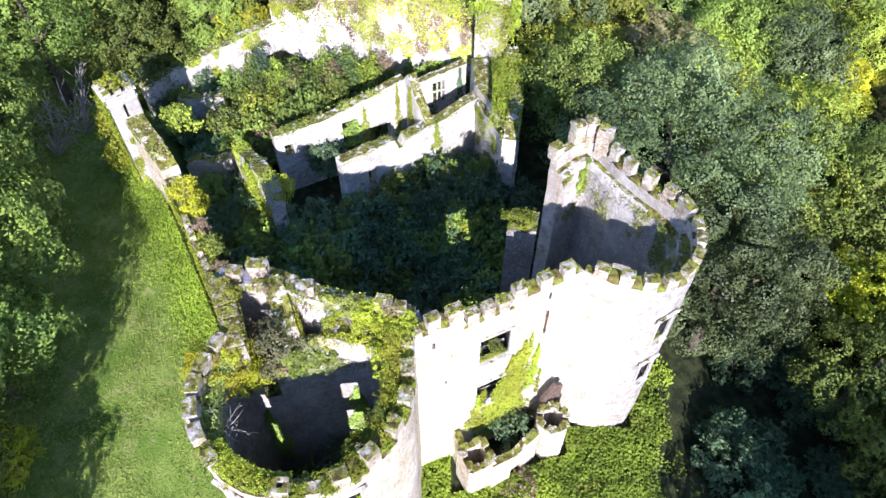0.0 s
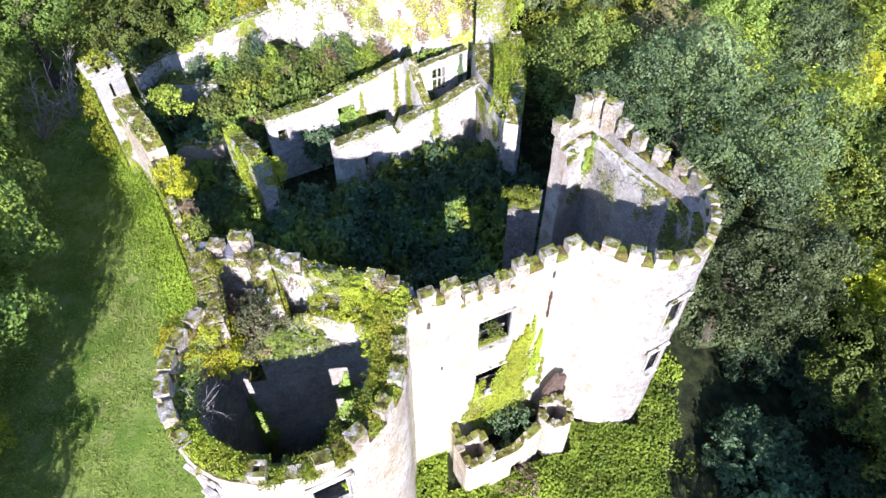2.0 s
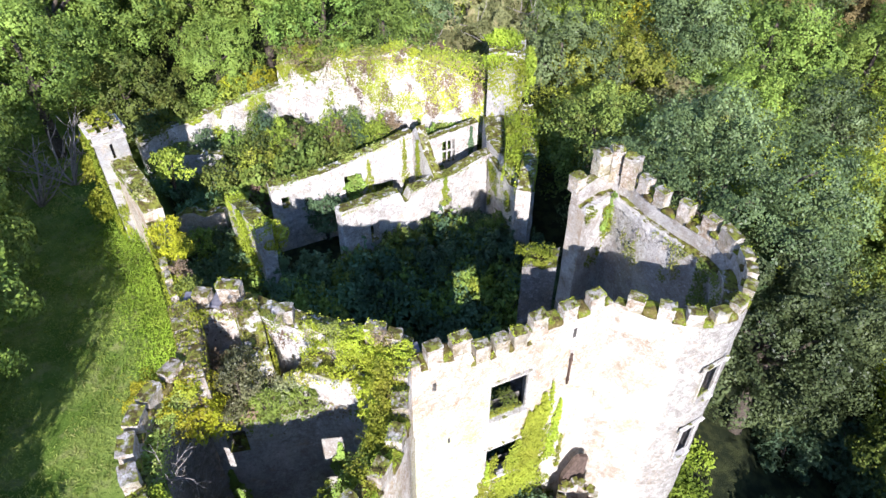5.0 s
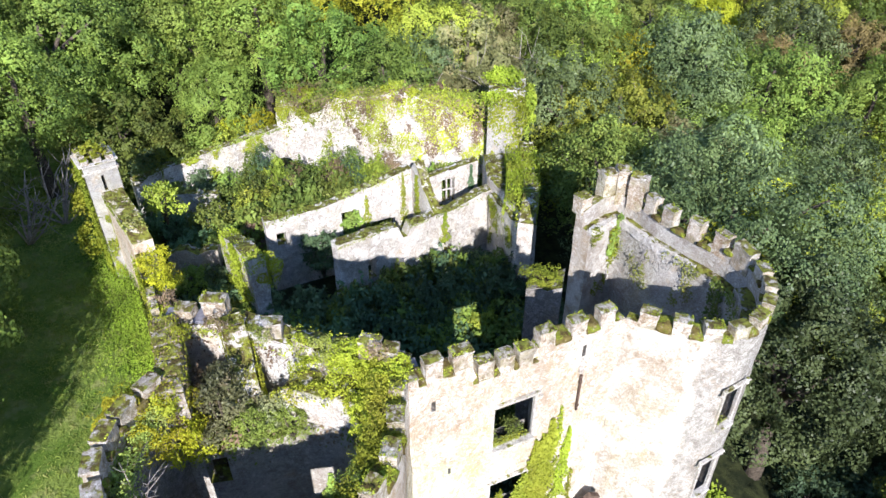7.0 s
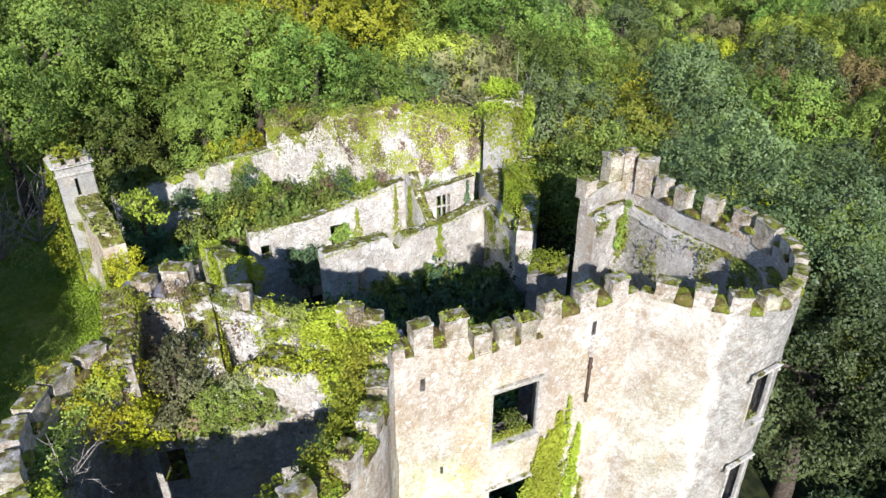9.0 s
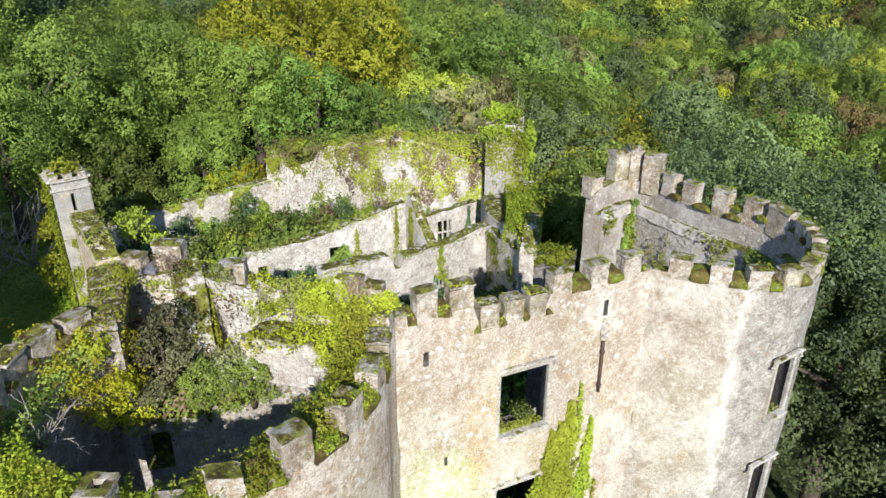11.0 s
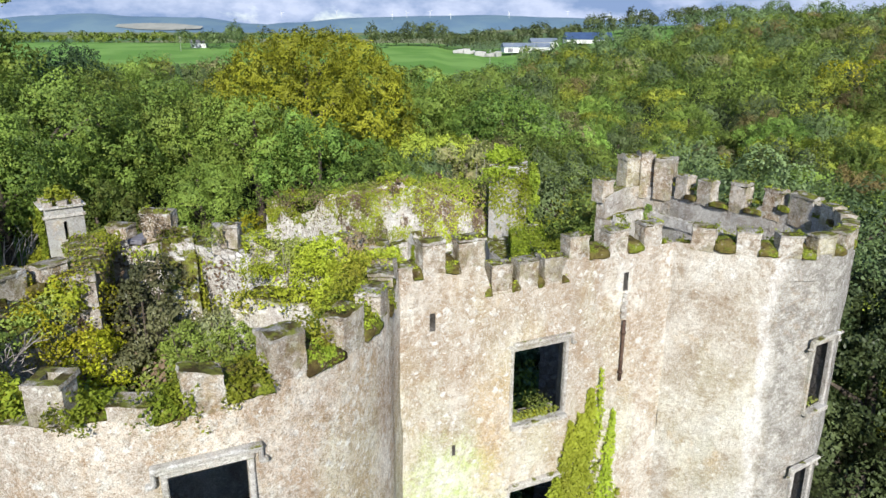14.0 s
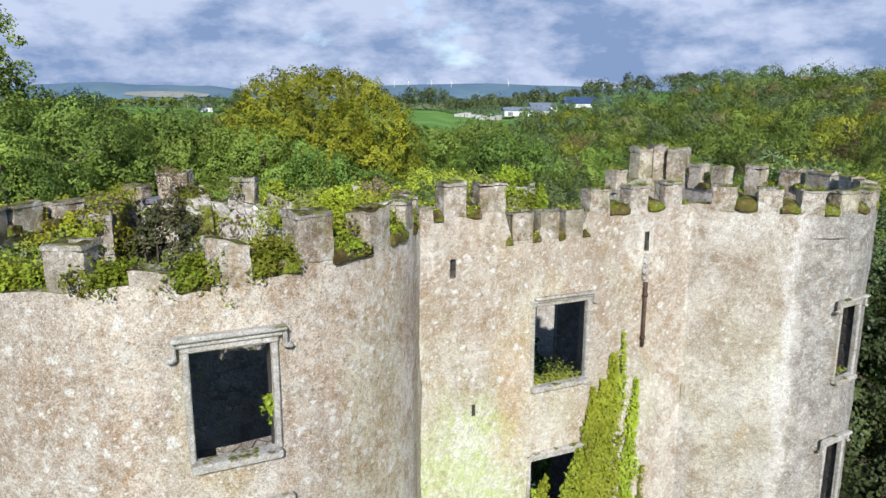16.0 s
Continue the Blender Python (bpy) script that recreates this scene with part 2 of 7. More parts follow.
def leafy(name, dark, light, dry=None, dry_amount=0.0, through=0.28, gloss=0.6):
    """Leaves: colour varies leaf by leaf, tree by tree and over the crown."""
    k = Nodes(name)
    oi = k.t.nodes.new("ShaderNodeObjectInfo")
    v = k.math("ADD", k.math("MULTIPLY", k.geo.outputs["Random Per Island"], 0.26), k.math("ADD", k.math("MULTIPLY", k.step(k.noise(0.6, 4), 0.33, 0.67), 0.30), k.math("MULTIPLY", k.step(k.noise(0.10, 2), 0.40, 0.60), 0.44)))
    c = k.mix(v, tuple(0.62 * q for q in dark), tuple(1.1 * q for q in light))
    if dry:
        c = k.mix(k.math("MULTIPLY", k.step(k.noise(0.8, 4, 0.6, k.pos(1, 1, 1, (5, 2, 2))), 0.52, 0.68), dry_amount), c, dry)
    hs = k.t.nodes.new("ShaderNodeHueSaturation")
    hs.inputs["Saturation"].default_value = 1.0
    k.t.links.new(k.math("ADD", 0.474, k.math("MULTIPLY", oi.outputs["Random"], 0.030)), hs.inputs["Hue"])
    k.t.links.new(k.math("ADD", 0.80, k.math("MULTIPLY", oi.outputs["Random"], 0.66)), hs.inputs["Value"])
    k.t.links.new(c, hs.inputs["Color"])
    c = hs.outputs["Color"]
    k.finish(c, gloss, None, 0.2)
    tr = k.t.nodes.new("ShaderNodeBsdfTranslucent")
    k.t.links.new(k.mix(0.2, c, (0.30, 0.40, 0.10)), tr.inputs["Color"])
    ms = k.t.nodes.new("ShaderNodeMixShader")
    ms.inputs[0].default_value = through
    k.t.links.new(k.bsdf.outputs[0], ms.inputs[1])
    k.t.links.new(tr.outputs[0], ms.inputs[2])
    k.t.links.new(ms.outputs[0], k.out.inputs["Surface"])
    return k.mat


def plain(name, a, b, scale=8.0, rough=0.8, bump=0.3, metal=0.0):
    k = Nodes(name)
    f = k.noise(scale, 5, 0.6)
    c = k.mix(k.step(f, 0.35, 0.65), a, b)
    k.bsdf.inputs["Metallic"].default_value = metal
    return k.finish(c, rough, k.bump(f, bump, 0.03), 0.25)


def moss_crust(name):
    """Cushions of moss: brown where dry, olive and bright green where damp, pale stone at the edges."""
    k = Nodes(name)
    c = k.mix(k.step(k.noise(3.0, 6, 0.7), 0.38, 0.58), (0.075, 0.052, 0.022), (0.165, 0.135, 0.040))
    c = k.mix(k.step(k.noise(2.1, 6, 0.7, k.pos(1, 1, 1, (4, 1, 7))), 0.47, 0.58), c, k.mix(k.step(k.noise(22.0, 4, 0.7), 0.4, 0.6), (0.10, 0.125, 0.018), (0.26, 0.30, 0.035)))
    c = k.mix(k.math("MULTIPLY", k.step(k.noise(7.0, 6, 0.7), 0.58, 0.66), 0.8), c, (0.36, 0.32, 0.26))
    n = k.bump(k.noise(18.0, 6, 0.75), 0.9, 0.06)
    return k.finish(c, 0.97, n, 0.1)


def ground_material():
    k = Nodes("ground_turf")
    p = k.geo.outputs["Position"]
    x, y = k.axis(p, 0), k.axis(p, 1)
    grass = k.mix(k.step(k.noise(0.35, 5, 0.6), 0.36, 0.64), (0.105, 0.175, 0.026), (0.21, 0.275, 0.060))
    grass = k.mix(k.math("MULTIPLY", k.step(k.noise(3.0, 6, 0.7), 0.45, 0.7), 0.5), grass, (0.065, 0.12, 0.02))
    grass = k.mix(k.math("MULTIPLY", k.step(k.noise(0.9, 4, 0.6, k.pos(1, 1, 1, (9, 9, 0))), 0.52, 0.7), 0.5), grass, (0.32, 0.31, 0.13))
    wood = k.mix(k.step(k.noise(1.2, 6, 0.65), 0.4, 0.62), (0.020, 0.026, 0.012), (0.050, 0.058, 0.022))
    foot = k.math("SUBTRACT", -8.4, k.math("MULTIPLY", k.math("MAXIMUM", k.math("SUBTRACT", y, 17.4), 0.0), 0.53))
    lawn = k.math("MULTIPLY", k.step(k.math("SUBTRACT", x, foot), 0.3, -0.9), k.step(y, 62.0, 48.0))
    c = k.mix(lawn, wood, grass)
    field = k.mix(k.step(k.noise(0.02, 4, 0.5), 0.4, 0.6), (0.13, 0.26, 0.050), (0.19, 0.33, 0.075))
    far = k.step(k.math("ADD", y, k.math("MULTIPLY", k.noise(0.02, 3), 80.0)), 285.0, 300.0)
    c = k.mix(far, c, field)
    cell = k.voronoi(0.0042, vec=k.pos(1, 0.6, 1), out="Color")
    patch = k.mix(k.step(k.axis(cell, 0), 0.2, 0.8), (0.10, 0.17, 0.06), (0.22, 0.23, 0.11))
    c = k.mix(k.step(y, 690.0, 720.0), c, patch)
    n = k.bump(k.noise(7.0, 6, 0.7), 0.8, 0.12)
    return k.finish(c, 0.95, n, 0.1)


M_PLASTER = plaster("lime_render_warm", (0.64, 0.54, 0.44), (0.82, 0.76, 0.66), (0.42, 0.305, 0.21), 0.40, 0.35, 1.0, 1.0, 0.0, 0.55, 0.3, punch=0.26)
M_FRONT = plaster("lime_render_front", (0.61, 0.54, 0.44), (0.80, 0.76, 0.67), (0.41, 0.30, 0.205), 0.30, 0.3, 1.0, 1.0, 0.0, 0.45, 0.6, 0.0, 0.95, 0.22)
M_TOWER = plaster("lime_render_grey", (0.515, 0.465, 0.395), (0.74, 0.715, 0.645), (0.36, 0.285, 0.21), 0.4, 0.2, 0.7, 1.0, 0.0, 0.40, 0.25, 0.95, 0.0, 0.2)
M_INNER = plaster("limewashed_rubble", (0.56, 0.525, 0.48), (0.79, 0.775, 0.74), (0.37, 0.31, 0.26), 0.3, 0.30, 0.8, 1.0, 0.8, 0.35, punch=0.2)
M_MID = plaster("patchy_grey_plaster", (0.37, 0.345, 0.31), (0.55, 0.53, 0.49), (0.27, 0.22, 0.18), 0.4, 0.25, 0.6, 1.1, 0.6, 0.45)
M_TURRET = plaster("grey_cement_render", (0.33, 0.33, 0.32), (0.45, 0.45, 0.43), (0.25, 0.23, 0.20), 0.5, 0.25, 0.4, 1.0, 0.0, 0.4)
# window reveals: the shade of the recess is put into this dark colour
M_REVEAL = plaster("shade_dark_reveal_masonry", (0.15, 0.135, 0.12), (0.24, 0.225, 0.21), (0.10, 0.085, 0.07), 0.2, 0.1, 0.2, -0.6, 1.0, 0.5)
# inner wall faces and the pier, darker than the outer render
M_INSIDE = plaster("dark_inner_masonry", (0.20, 0.18, 0.165), (0.31, 0.29, 0.27), (0.14, 0.12, 0.105), 0.2, 0.1, 0.3, 1.0, 1.0, 0.5)
M_STONE = plaster("dressed_stone", (0.29, 0.24, 0.19), (0.43, 0.38, 0.32), (0.19, 0.135, 0.09), 0.45, 0.25, 0.8, 0.95, 0.0, 0.55)
M_MERLON = plaster("weathered_merlon_render", (0.44, 0.365, 0.285), (0.64, 0.58, 0.49), (0.25, 0.175, 0.115), 0.4, 0.4, 0.9, 0.8, 0.2, 0.65, punch=0.15, crust_moss=0.5)
M_CAP = plaster("mossy_coping_stone", (0.31, 0.265, 0.215), (0.47, 0.43, 0.37), (0.21, 0.155, 0.105), 0.4, 0.25, 0.9, 0.75, 0.0, 0.5, crust_moss=0.45)
M_TRIM = plaster("limestone_trim", (0.50, 0.47, 0.42), (0.68, 0.65, 0.59), (0.28, 0.23, 0.18), 0.5, 0.2, 0.9, 0.15, 0.0, 0.5)
M_CRENEL = moss_crust("moss_crusted_sill")
M_SLATE = plain("slate_cap", (0.13, 0.13, 0.15), (0.22, 0.21, 0.23), 6.0, 0.55)
M_SOIL = plain("moss_and_soil", (0.09, 0.07, 0.04), (0.16, 0.15, 0.05), 2.2, 0.95, 0.9)
M_IRON = plain("rusted_iron", (0.07, 0.045, 0.035), (0.16, 0.10, 0.07), 14.0, 0.7, 0.4, 0.3)
# brown brick, its colour taken darker for the shadow beside the tower
M_BRICK = plain("shaded_old_brick", (0.075, 0.052, 0.04), (0.15, 0.105, 0.08), 7.0, 0.9, 0.5)
M_BARK = plain("bark", (0.05, 0.040, 0.030), (0.13, 0.105, 0.08), 9.0, 0.95, 0.9)
M_TWIG = plain("bleached_twigs", (0.22, 0.19, 0.16), (0.40, 0.36, 0.32), 12.0, 0.9, 0.4)
M_IVY = leafy("ivy_leaves", (0.130, 0.185, 0.016), (0.450, 0.535, 0.050), (0.26, 0.19, 0.05), 0.4, 0.3)
M_CLIMB = leafy("climbing_ivy_leaves", (0.090, 0.140, 0.014), (0.350, 0.440, 0.042), (0.30, 0.27, 0.05), 0.25, 0.28)
# dark leaves with the blue of skylit shade mixed into their green
M_IVYDARK = leafy("blue_shade_ivy_leaves", (0.042, 0.092, 0.050), (0.140, 0.235, 0.105), None, 0.0, 0.15)
M_BUSH = leafy("shrub_leaves", (0.050, 0.098, 0.022), (0.235, 0.335, 0.062), (0.24, 0.19, 0.06), 0.3, 0.14)
M_YELLOW = leafy("yellowing_leaves", (0.250, 0.310, 0.018), (0.530, 0.565, 0.034), (0.36, 0.28, 0.05), 0.3, 0.25)
M_RUSSET = leafy("bronzed_leaves", (0.060, 0.080, 0.036), (0.225, 0.245, 0.115), (0.26, 0.16, 0.07), 0.3, 0.15, 0.4)
M_OAK = leafy("holm_oak_leaves", (0.028, 0.055, 0.020), (0.150, 0.213, 0.079), None, 0.0, 0.07, 0.45)
M_GREEN = leafy("broad_leaves", (0.040, 0.088, 0.018), (0.220, 0.335, 0.058), (0.26, 0.26, 0.05), 0.25, 0.14)
M_LIME = leafy("light_green_leaves", (0.095, 0.150, 0.020), (0.370, 0.460, 0.058), (0.37, 0.33, 0.05), 0.35, 0.16)
M_FEATHER = leafy("pale_feathery_leaves", (0.130, 0.140, 0.048), (0.300, 0.310, 0.130), (0.38, 0.30, 0.16), 0.4, 0.25)
M_BROWNISH = leafy("turning_brown_leaves", (0.120, 0.105, 0.040), (0.300, 0.245, 0.090), (0.26, 0.26, 0.06), 0.4, 0.25)
M_GOLD = leafy("golden_leaves", (0.120, 0.155, 0.012), (0.370, 0.425, 0.034), (0.40, 0.34, 0.04), 0.1, 0.18)
M_DARKFIR = leafy("conifer_needles", (0.030, 0.063, 0.027), (0.078, 0.132, 0.051), None, 0.0, 0.1)
M_BRAMBLE = leafy("bramble_leaves", (0.085, 0.165, 0.016), (0.290, 0.430, 0.040), (0.26, 0.28, 0.05), 0.3, 0.28)
M_GRASS = leafy("grass_blades", (0.140, 0.220, 0.030), (0.330, 0.400, 0.090), (0.38, 0.34, 0.15), 0.5, 0.25)
M_DRY = leafy("dry_stems", (0.12, 0.09, 0.05), (0.28, 0.21, 0.13), None, 0.0, 0.2)
M_GROUND = ground_material()
M_WHITE = plain("white_paint", (0.72, 0.72, 0.70), (0.80, 0.80, 0.78), 0.5, 0.6, 0.05)
M_SHEDROOF = plain("grey_sheet_roof", (0.16, 0.19, 0.24), (0.22, 0.26, 0.31), 0.4, 0.5, 0.1)
M_BLUEROOF = plain("blue_sheet_roof", (0.04, 0.07, 0.15), (0.06, 0.10, 0.19), 0.4, 0.5, 0.1)
M_CONCRETE = plain("concrete", (0.36, 0.35, 0.33), (0.48, 0.47, 0.45), 0.8, 0.85, 0.2)
# distance haze is mixed into these two colours: blue ridge, greyed stubble
M_MOOR = plain("haze_blue_moorland", (0.105, 0.175, 0.245), (0.14, 0.215, 0.26), 0.004, 1.0, 0.0)
M_STUBBLE = plain("stubble_field", (0.26, 0.265, 0.235), (0.31, 0.31, 0.27), 0.02, 1.0, 0.0)
M_PATH = plain("worn_earth_path", (0.22, 0.20, 0.17), (0.32, 0.30, 0.27), 2.0, 0.95, 0.5)

# ---- building helpers ----
def empty(name, loc=(0, 0, 0)):
    ob = new(name)
    ob.location = loc
    ob.empty_display_size = 0.3
    return ob


def part(name, data, material, parent=None, label=""):
    """Links a bmesh or a mesh as one object, under parent if given."""
    if isinstance(data, bmesh.types.BMesh):
        me = bpy.data.meshes.new(name)
        data.to_mesh(me)
        data.free()
    else:
        me = data
    if not me.materials:
        me.materials.append(material)
    ob = new(name, me)
    if parent is not None:
        ob.parent = parent
        up = Matrix.Identity(4)
        p = parent
        while p is not None:
            up = (p.matrix_parent_inverse @ p.matrix_basis if p.parent is not None else p.matrix_basis) @ up
            p = p.parent
        ob.matrix_parent_inverse = up.inverted()
    return tagged(ob, label)


def mesh_np(name, verts, quads, smooth=False):
    me = bpy.data.meshes.new(name)
    n, m = len(verts), len(quads)
    me.vertices.add(n)
    me.vertices.foreach_set("co", np.asarray(verts, dtype=np.float32).ravel())
    me.loops.add(4 * m)
    me.loops.foreach_set("vertex_index", np.asarray(quads, dtype=np.int32).ravel())
    me.polygons.add(m)
    me.polygons.foreach_set("loop_start", np.arange(0, 4 * m, 4, dtype=np.int32))
    if smooth:
        me.polygons.foreach_set("use_smooth", np.ones(m, dtype=bool))
    me.update(calc_edges=True)
    return me


def fbm(p, scale, octaves=3):
    v, a, s = 0.0, 0.5, scale
    for _ in range(octaves):
        v += a * noise.noise(Vector(p) * s)
        a *= 0.5
        s *= 2.1
    return v


def smooth01(v):
    v = min(1.0, max(0.0, v))
    return v * v * (3 - 2 * v)


def box_bm(bm, centre, size, yaw=0.0, bevel=0.0, jitter=0.0, seed=0, taper=1.0):
    """A worn block: bevelled, with its corners a little off."""
    rnd = random.Random(seed)
    m = Matrix.Translation(centre) @ Matrix.Rotation(yaw, 4, "Z")
    made = bmesh.ops.create_cube(bm, size=1.0)["verts"]
    for v in made:
        k = taper if v.co.z > 0 else 1.0
        v.co = Vector((v.co.x * size[0] * k, v.co.y * size[1] * k, v.co.z * size[2]))
        v.co += Vector([rnd.uniform(-jitter, jitter) for _ in range(3)])
    if bevel > 0:
        edges = list({e for v in made for e in v.link_edges})
        out = bmesh.ops.bevel(bm, geom=edges, offset=bevel, segments=1, affect="EDGES")
        made = list({v for f in out["faces"] for v in f.verts} | {v for v in made if v.is_valid})
    bmesh.ops.transform(bm, matrix=m, verts=made)
    return made


def tube_bm(bm, pts, radii, sides=7):
    """A tapered tube along points."""
    rings = []
    pts = [Vector(p) for p in pts]
    for i, p in enumerate(pts):
        d = (pts[min(i + 1, len(pts) - 1)] - pts[max(i - 1, 0)]).normalized()
        a = d.orthogonal().normalized()
        b = d.cross(a)
        rings.append([bm.verts.new(p + radii[i] * (math.cos(k * math.tau / sides) * a + math.sin(k * math.tau / sides) * b)) for k in range(sides)])
    for r0, r1 in zip(rings, rings[1:]):
        # match the two rings so that the tube doesn't twist
        s = min(range(sides), key=lambda q: (r0[0].co - r1[q].co).length_squared)
        for k in range(sides):
            f = bm.faces.new((r0[k], r0[(k + 1) % sides], r1[(s + k + 1) % sides], r1[(s + k) % sides]))
            f.smooth = True
    bm.faces.new(rings[0][::-1])
    bm.faces.new(rings[-1])


class Path:
    """A line on the plan; the wall's inside lies on its left."""

    def __init__(self, pts, curved=False):
        pts = [Vector(p) for p in pts]
        if curved:
            fine = []
            n = len(pts)
            for i in range(n - 1):
                p0, p1, p2, p3 = pts[max(i - 1, 0)], pts[i], pts[i + 1], pts[min(i + 2, n - 1)]
                for k in range(6):
                    u = k / 6
                    fine.append(0.5 * ((2 * p1) + (p2 - p0) * u + (2 * p0 - 5 * p1 + 4 * p2 - p3) * u * u + (3 * p1 - p0 - 3 * p2 + p3) * u ** 3))
            pts = fine + [pts[-1]]
        self.pts = pts
        self.s = [0.0]
        for a, b in zip(pts, pts[1:]):
            self.s.append(self.s[-1] + (b - a).length)
        self.length = self.s[-1]

    def raw(self, s):
        s = min(max(s, 0.0), self.length)
        for i in range(len(self.pts) - 1):
            if s <= self.s[i + 1] or i == len(self.pts) - 2:
                u = (s - self.s[i]) / max(1e-6, self.s[i + 1] - self.s[i])
                return self.pts[i].lerp(self.pts[i + 1], u)

    def at(self, s):
        """Place, direction and inward normal."""
        e = 0.12
        d = (self.raw(min(s + e, self.length)) - self.raw(max(s - e, 0.0))).normalized()
        return self.raw(s), d, Vector((-d.y, d.x))

    def near(self, x, y):
        q = Vector((x, y))
        return min((k * self.length / 600 for k in range(601)), key=lambda s: (self.raw(s) - q).length_squared)


def wall_mesh(name, path, thick, z0, top, openings=(), step=0.45, zstep=0.7, rough=0.035, s0=0.0, s1=None, inset=0.0, mats=None, splay=0.0, reveal=0, drop=0.0):
    """A wall along a path: both faces, its openings with their reveals, a top that may be ragged, and its ends.
    openings: (s0, s1, z0, z1)."""
    s1 = path.length if s1 is None else s1
    topf = top if callable(top) else (lambda s: top)
    zmax = max(topf(s0 + (s1 - s0) * k / 60) for k in range(61)) + 0.01
    n = max(2, int((s1 - s0) / step) + 1)
    cols = {round(s0 + (s1 - s0) * k / n, 4) for k in range(n + 1)}
    m = max(2, int((zmax - z0) / zstep) + 1)
    rows = {round(z0 + (zmax - z0) * k / m, 4) for k in range(m + 1)}
    for a, b, c, d in openings:
        gap = 0.08 + (splay if b - a > 0.5 else 0.0)
        cols = {v for v in cols if min(abs(v - a), abs(v - b)) > gap} | {round(a, 4), round(b, 4)}
        rows = {v for v in rows if min(abs(v - c), abs(v - d)) > 0.08} | {round(c, 4), round(d, 4)}
    cols, rows = sorted(cols), sorted(rows)
    tops = [topf(s) for s in cols]
    bm = bmesh.new()
    grid = []
    for side in (0, 1):
        g = []
        for i, s in enumerate(cols):
            if side and splay:
                s += sum((-splay if abs(s - a) < 1e-3 else splay if abs(s - b) < 1e-3 else 0.0) for a, b in {(round(o[0], 4), round(o[1], 4)) for o in openings if o[1] - o[0] > 0.5})
            p, d, nrm = path.at(s)
            col = []
            for z in rows:
                zz = min(z, tops[i])
                if side and drop and any(o[1] - o[0] > 0.5 and o[0] - 1e-3 < cols[i] < o[1] + 1e-3 and abs(z - o[2]) < 1e-3 for o in openings):
                    zz -= drop
                q = p + nrm * (thick + inset if side else inset)
                off = rough * (fbm((q.x, q.y, zz), 0.7, 3) + 0.35 * noise.noise(Vector((q.x, q.y, zz)) * 3.1)) * 2.0
                q = q - nrm * off if not side else q + nrm * off
                col.append(bm.verts.new((q.x, q.y, zz)))
            g.append(col)
        grid.append(g)

    def isopen(i, j):
        if i < 0 or j < 0 or i >= len(cols) - 1 or j >= len(rows) - 1:
            return False
        s, z = (cols[i] + cols[i + 1]) / 2, (rows[j] + rows[j + 1]) / 2
        return any(a < s < b and c < z < d for a, b, c, d in openings)

    def gone(i, j):
        return rows[j] >= tops[i] - 1e-4 and rows[j] >= tops[i + 1] - 1e-4

    def face(vs, k=0):
        try:
            f = bm.faces.new(vs)
            f.smooth = True
            f.material_index = k if mats else 0
        except ValueError:
            pass

    o, q = grid
    for i in range(len(cols) - 1):
        for j in range(len(rows) - 1):
            if gone(i, j):
                continue
            if isopen(i, j):
                if not isopen(i - 1, j):
                    face((o[i][j], o[i][j + 1], q[i][j + 1], q[i][j]), reveal)
                if not isopen(i + 1, j):
                    face((o[i + 1][j], q[i + 1][j], q[i + 1][j + 1], o[i + 1][j + 1]), reveal)
                if not isopen(i, j - 1):
                    face((o[i][j], q[i][j], q[i + 1][j], o[i + 1][j]), reveal)
                if not isopen(i, j + 1):
                    face((o[i][j + 1], o[i + 1][j + 1], q[i + 1][j + 1], q[i][j + 1]), reveal)
            else:
                face((o[i][j], o[i + 1][j], o[i + 1][j + 1], o[i][j + 1]))
                face((q[i][j], q[i][j + 1], q[i + 1][j + 1], q[i + 1][j]), 1)
        face((o[i][-1], o[i + 1][-1], q[i + 1][-1], q[i][-1]))
    for i in (0, len(cols) - 1):
        for j in range(len(rows) - 1):
            if rows[j] < tops[i] - 1e-4:
                face((o[i][j], q[i][j], q[i][j + 1], o[i][j + 1]) if i else (o[i][j], o[i][j + 1], q[i][j + 1], q[i][j]))
    bmesh.ops.remove_doubles(bm, verts=bm.verts, dist=0.002)
    bmesh.ops.dissolve_degenerate(bm, dist=0.001, edges=bm.edges)
    bmesh.ops.recalc_face_normals(bm, faces=bm.faces)
    me = bpy.data.meshes.new(name)
    bm.to_mesh(me)
    bm.free()
    me.set_sharp_from_angle(angle=0.7)
    for m in mats or ():
        me.materials.append(m)
    return me


def ragged(base, amount, seed, scale=0.9):
    """A broken wall top: base is a number or a list of (s, z)."""
    def f(s):
        if isinstance(base, (int, float)):
            z = base
        else:
            z = base[-1][1]
            for (a, za), (b, zb) in zip(base, base[1:]):
                if s <= b:
                    z = za + (zb - za) * max(0.0, (s - a)) / (b - a)
                    break
        return z + amount * (noise.noise(Vector((s * scale, seed * 3.7, 0.3))) + 0.6 * noise.noise(Vector((s * scale * 3.1, seed * 1.3, 5.1))))
    return f


MERLONS = {}
CAPS = []           # tops of all merlons, for the tufts that grow on them


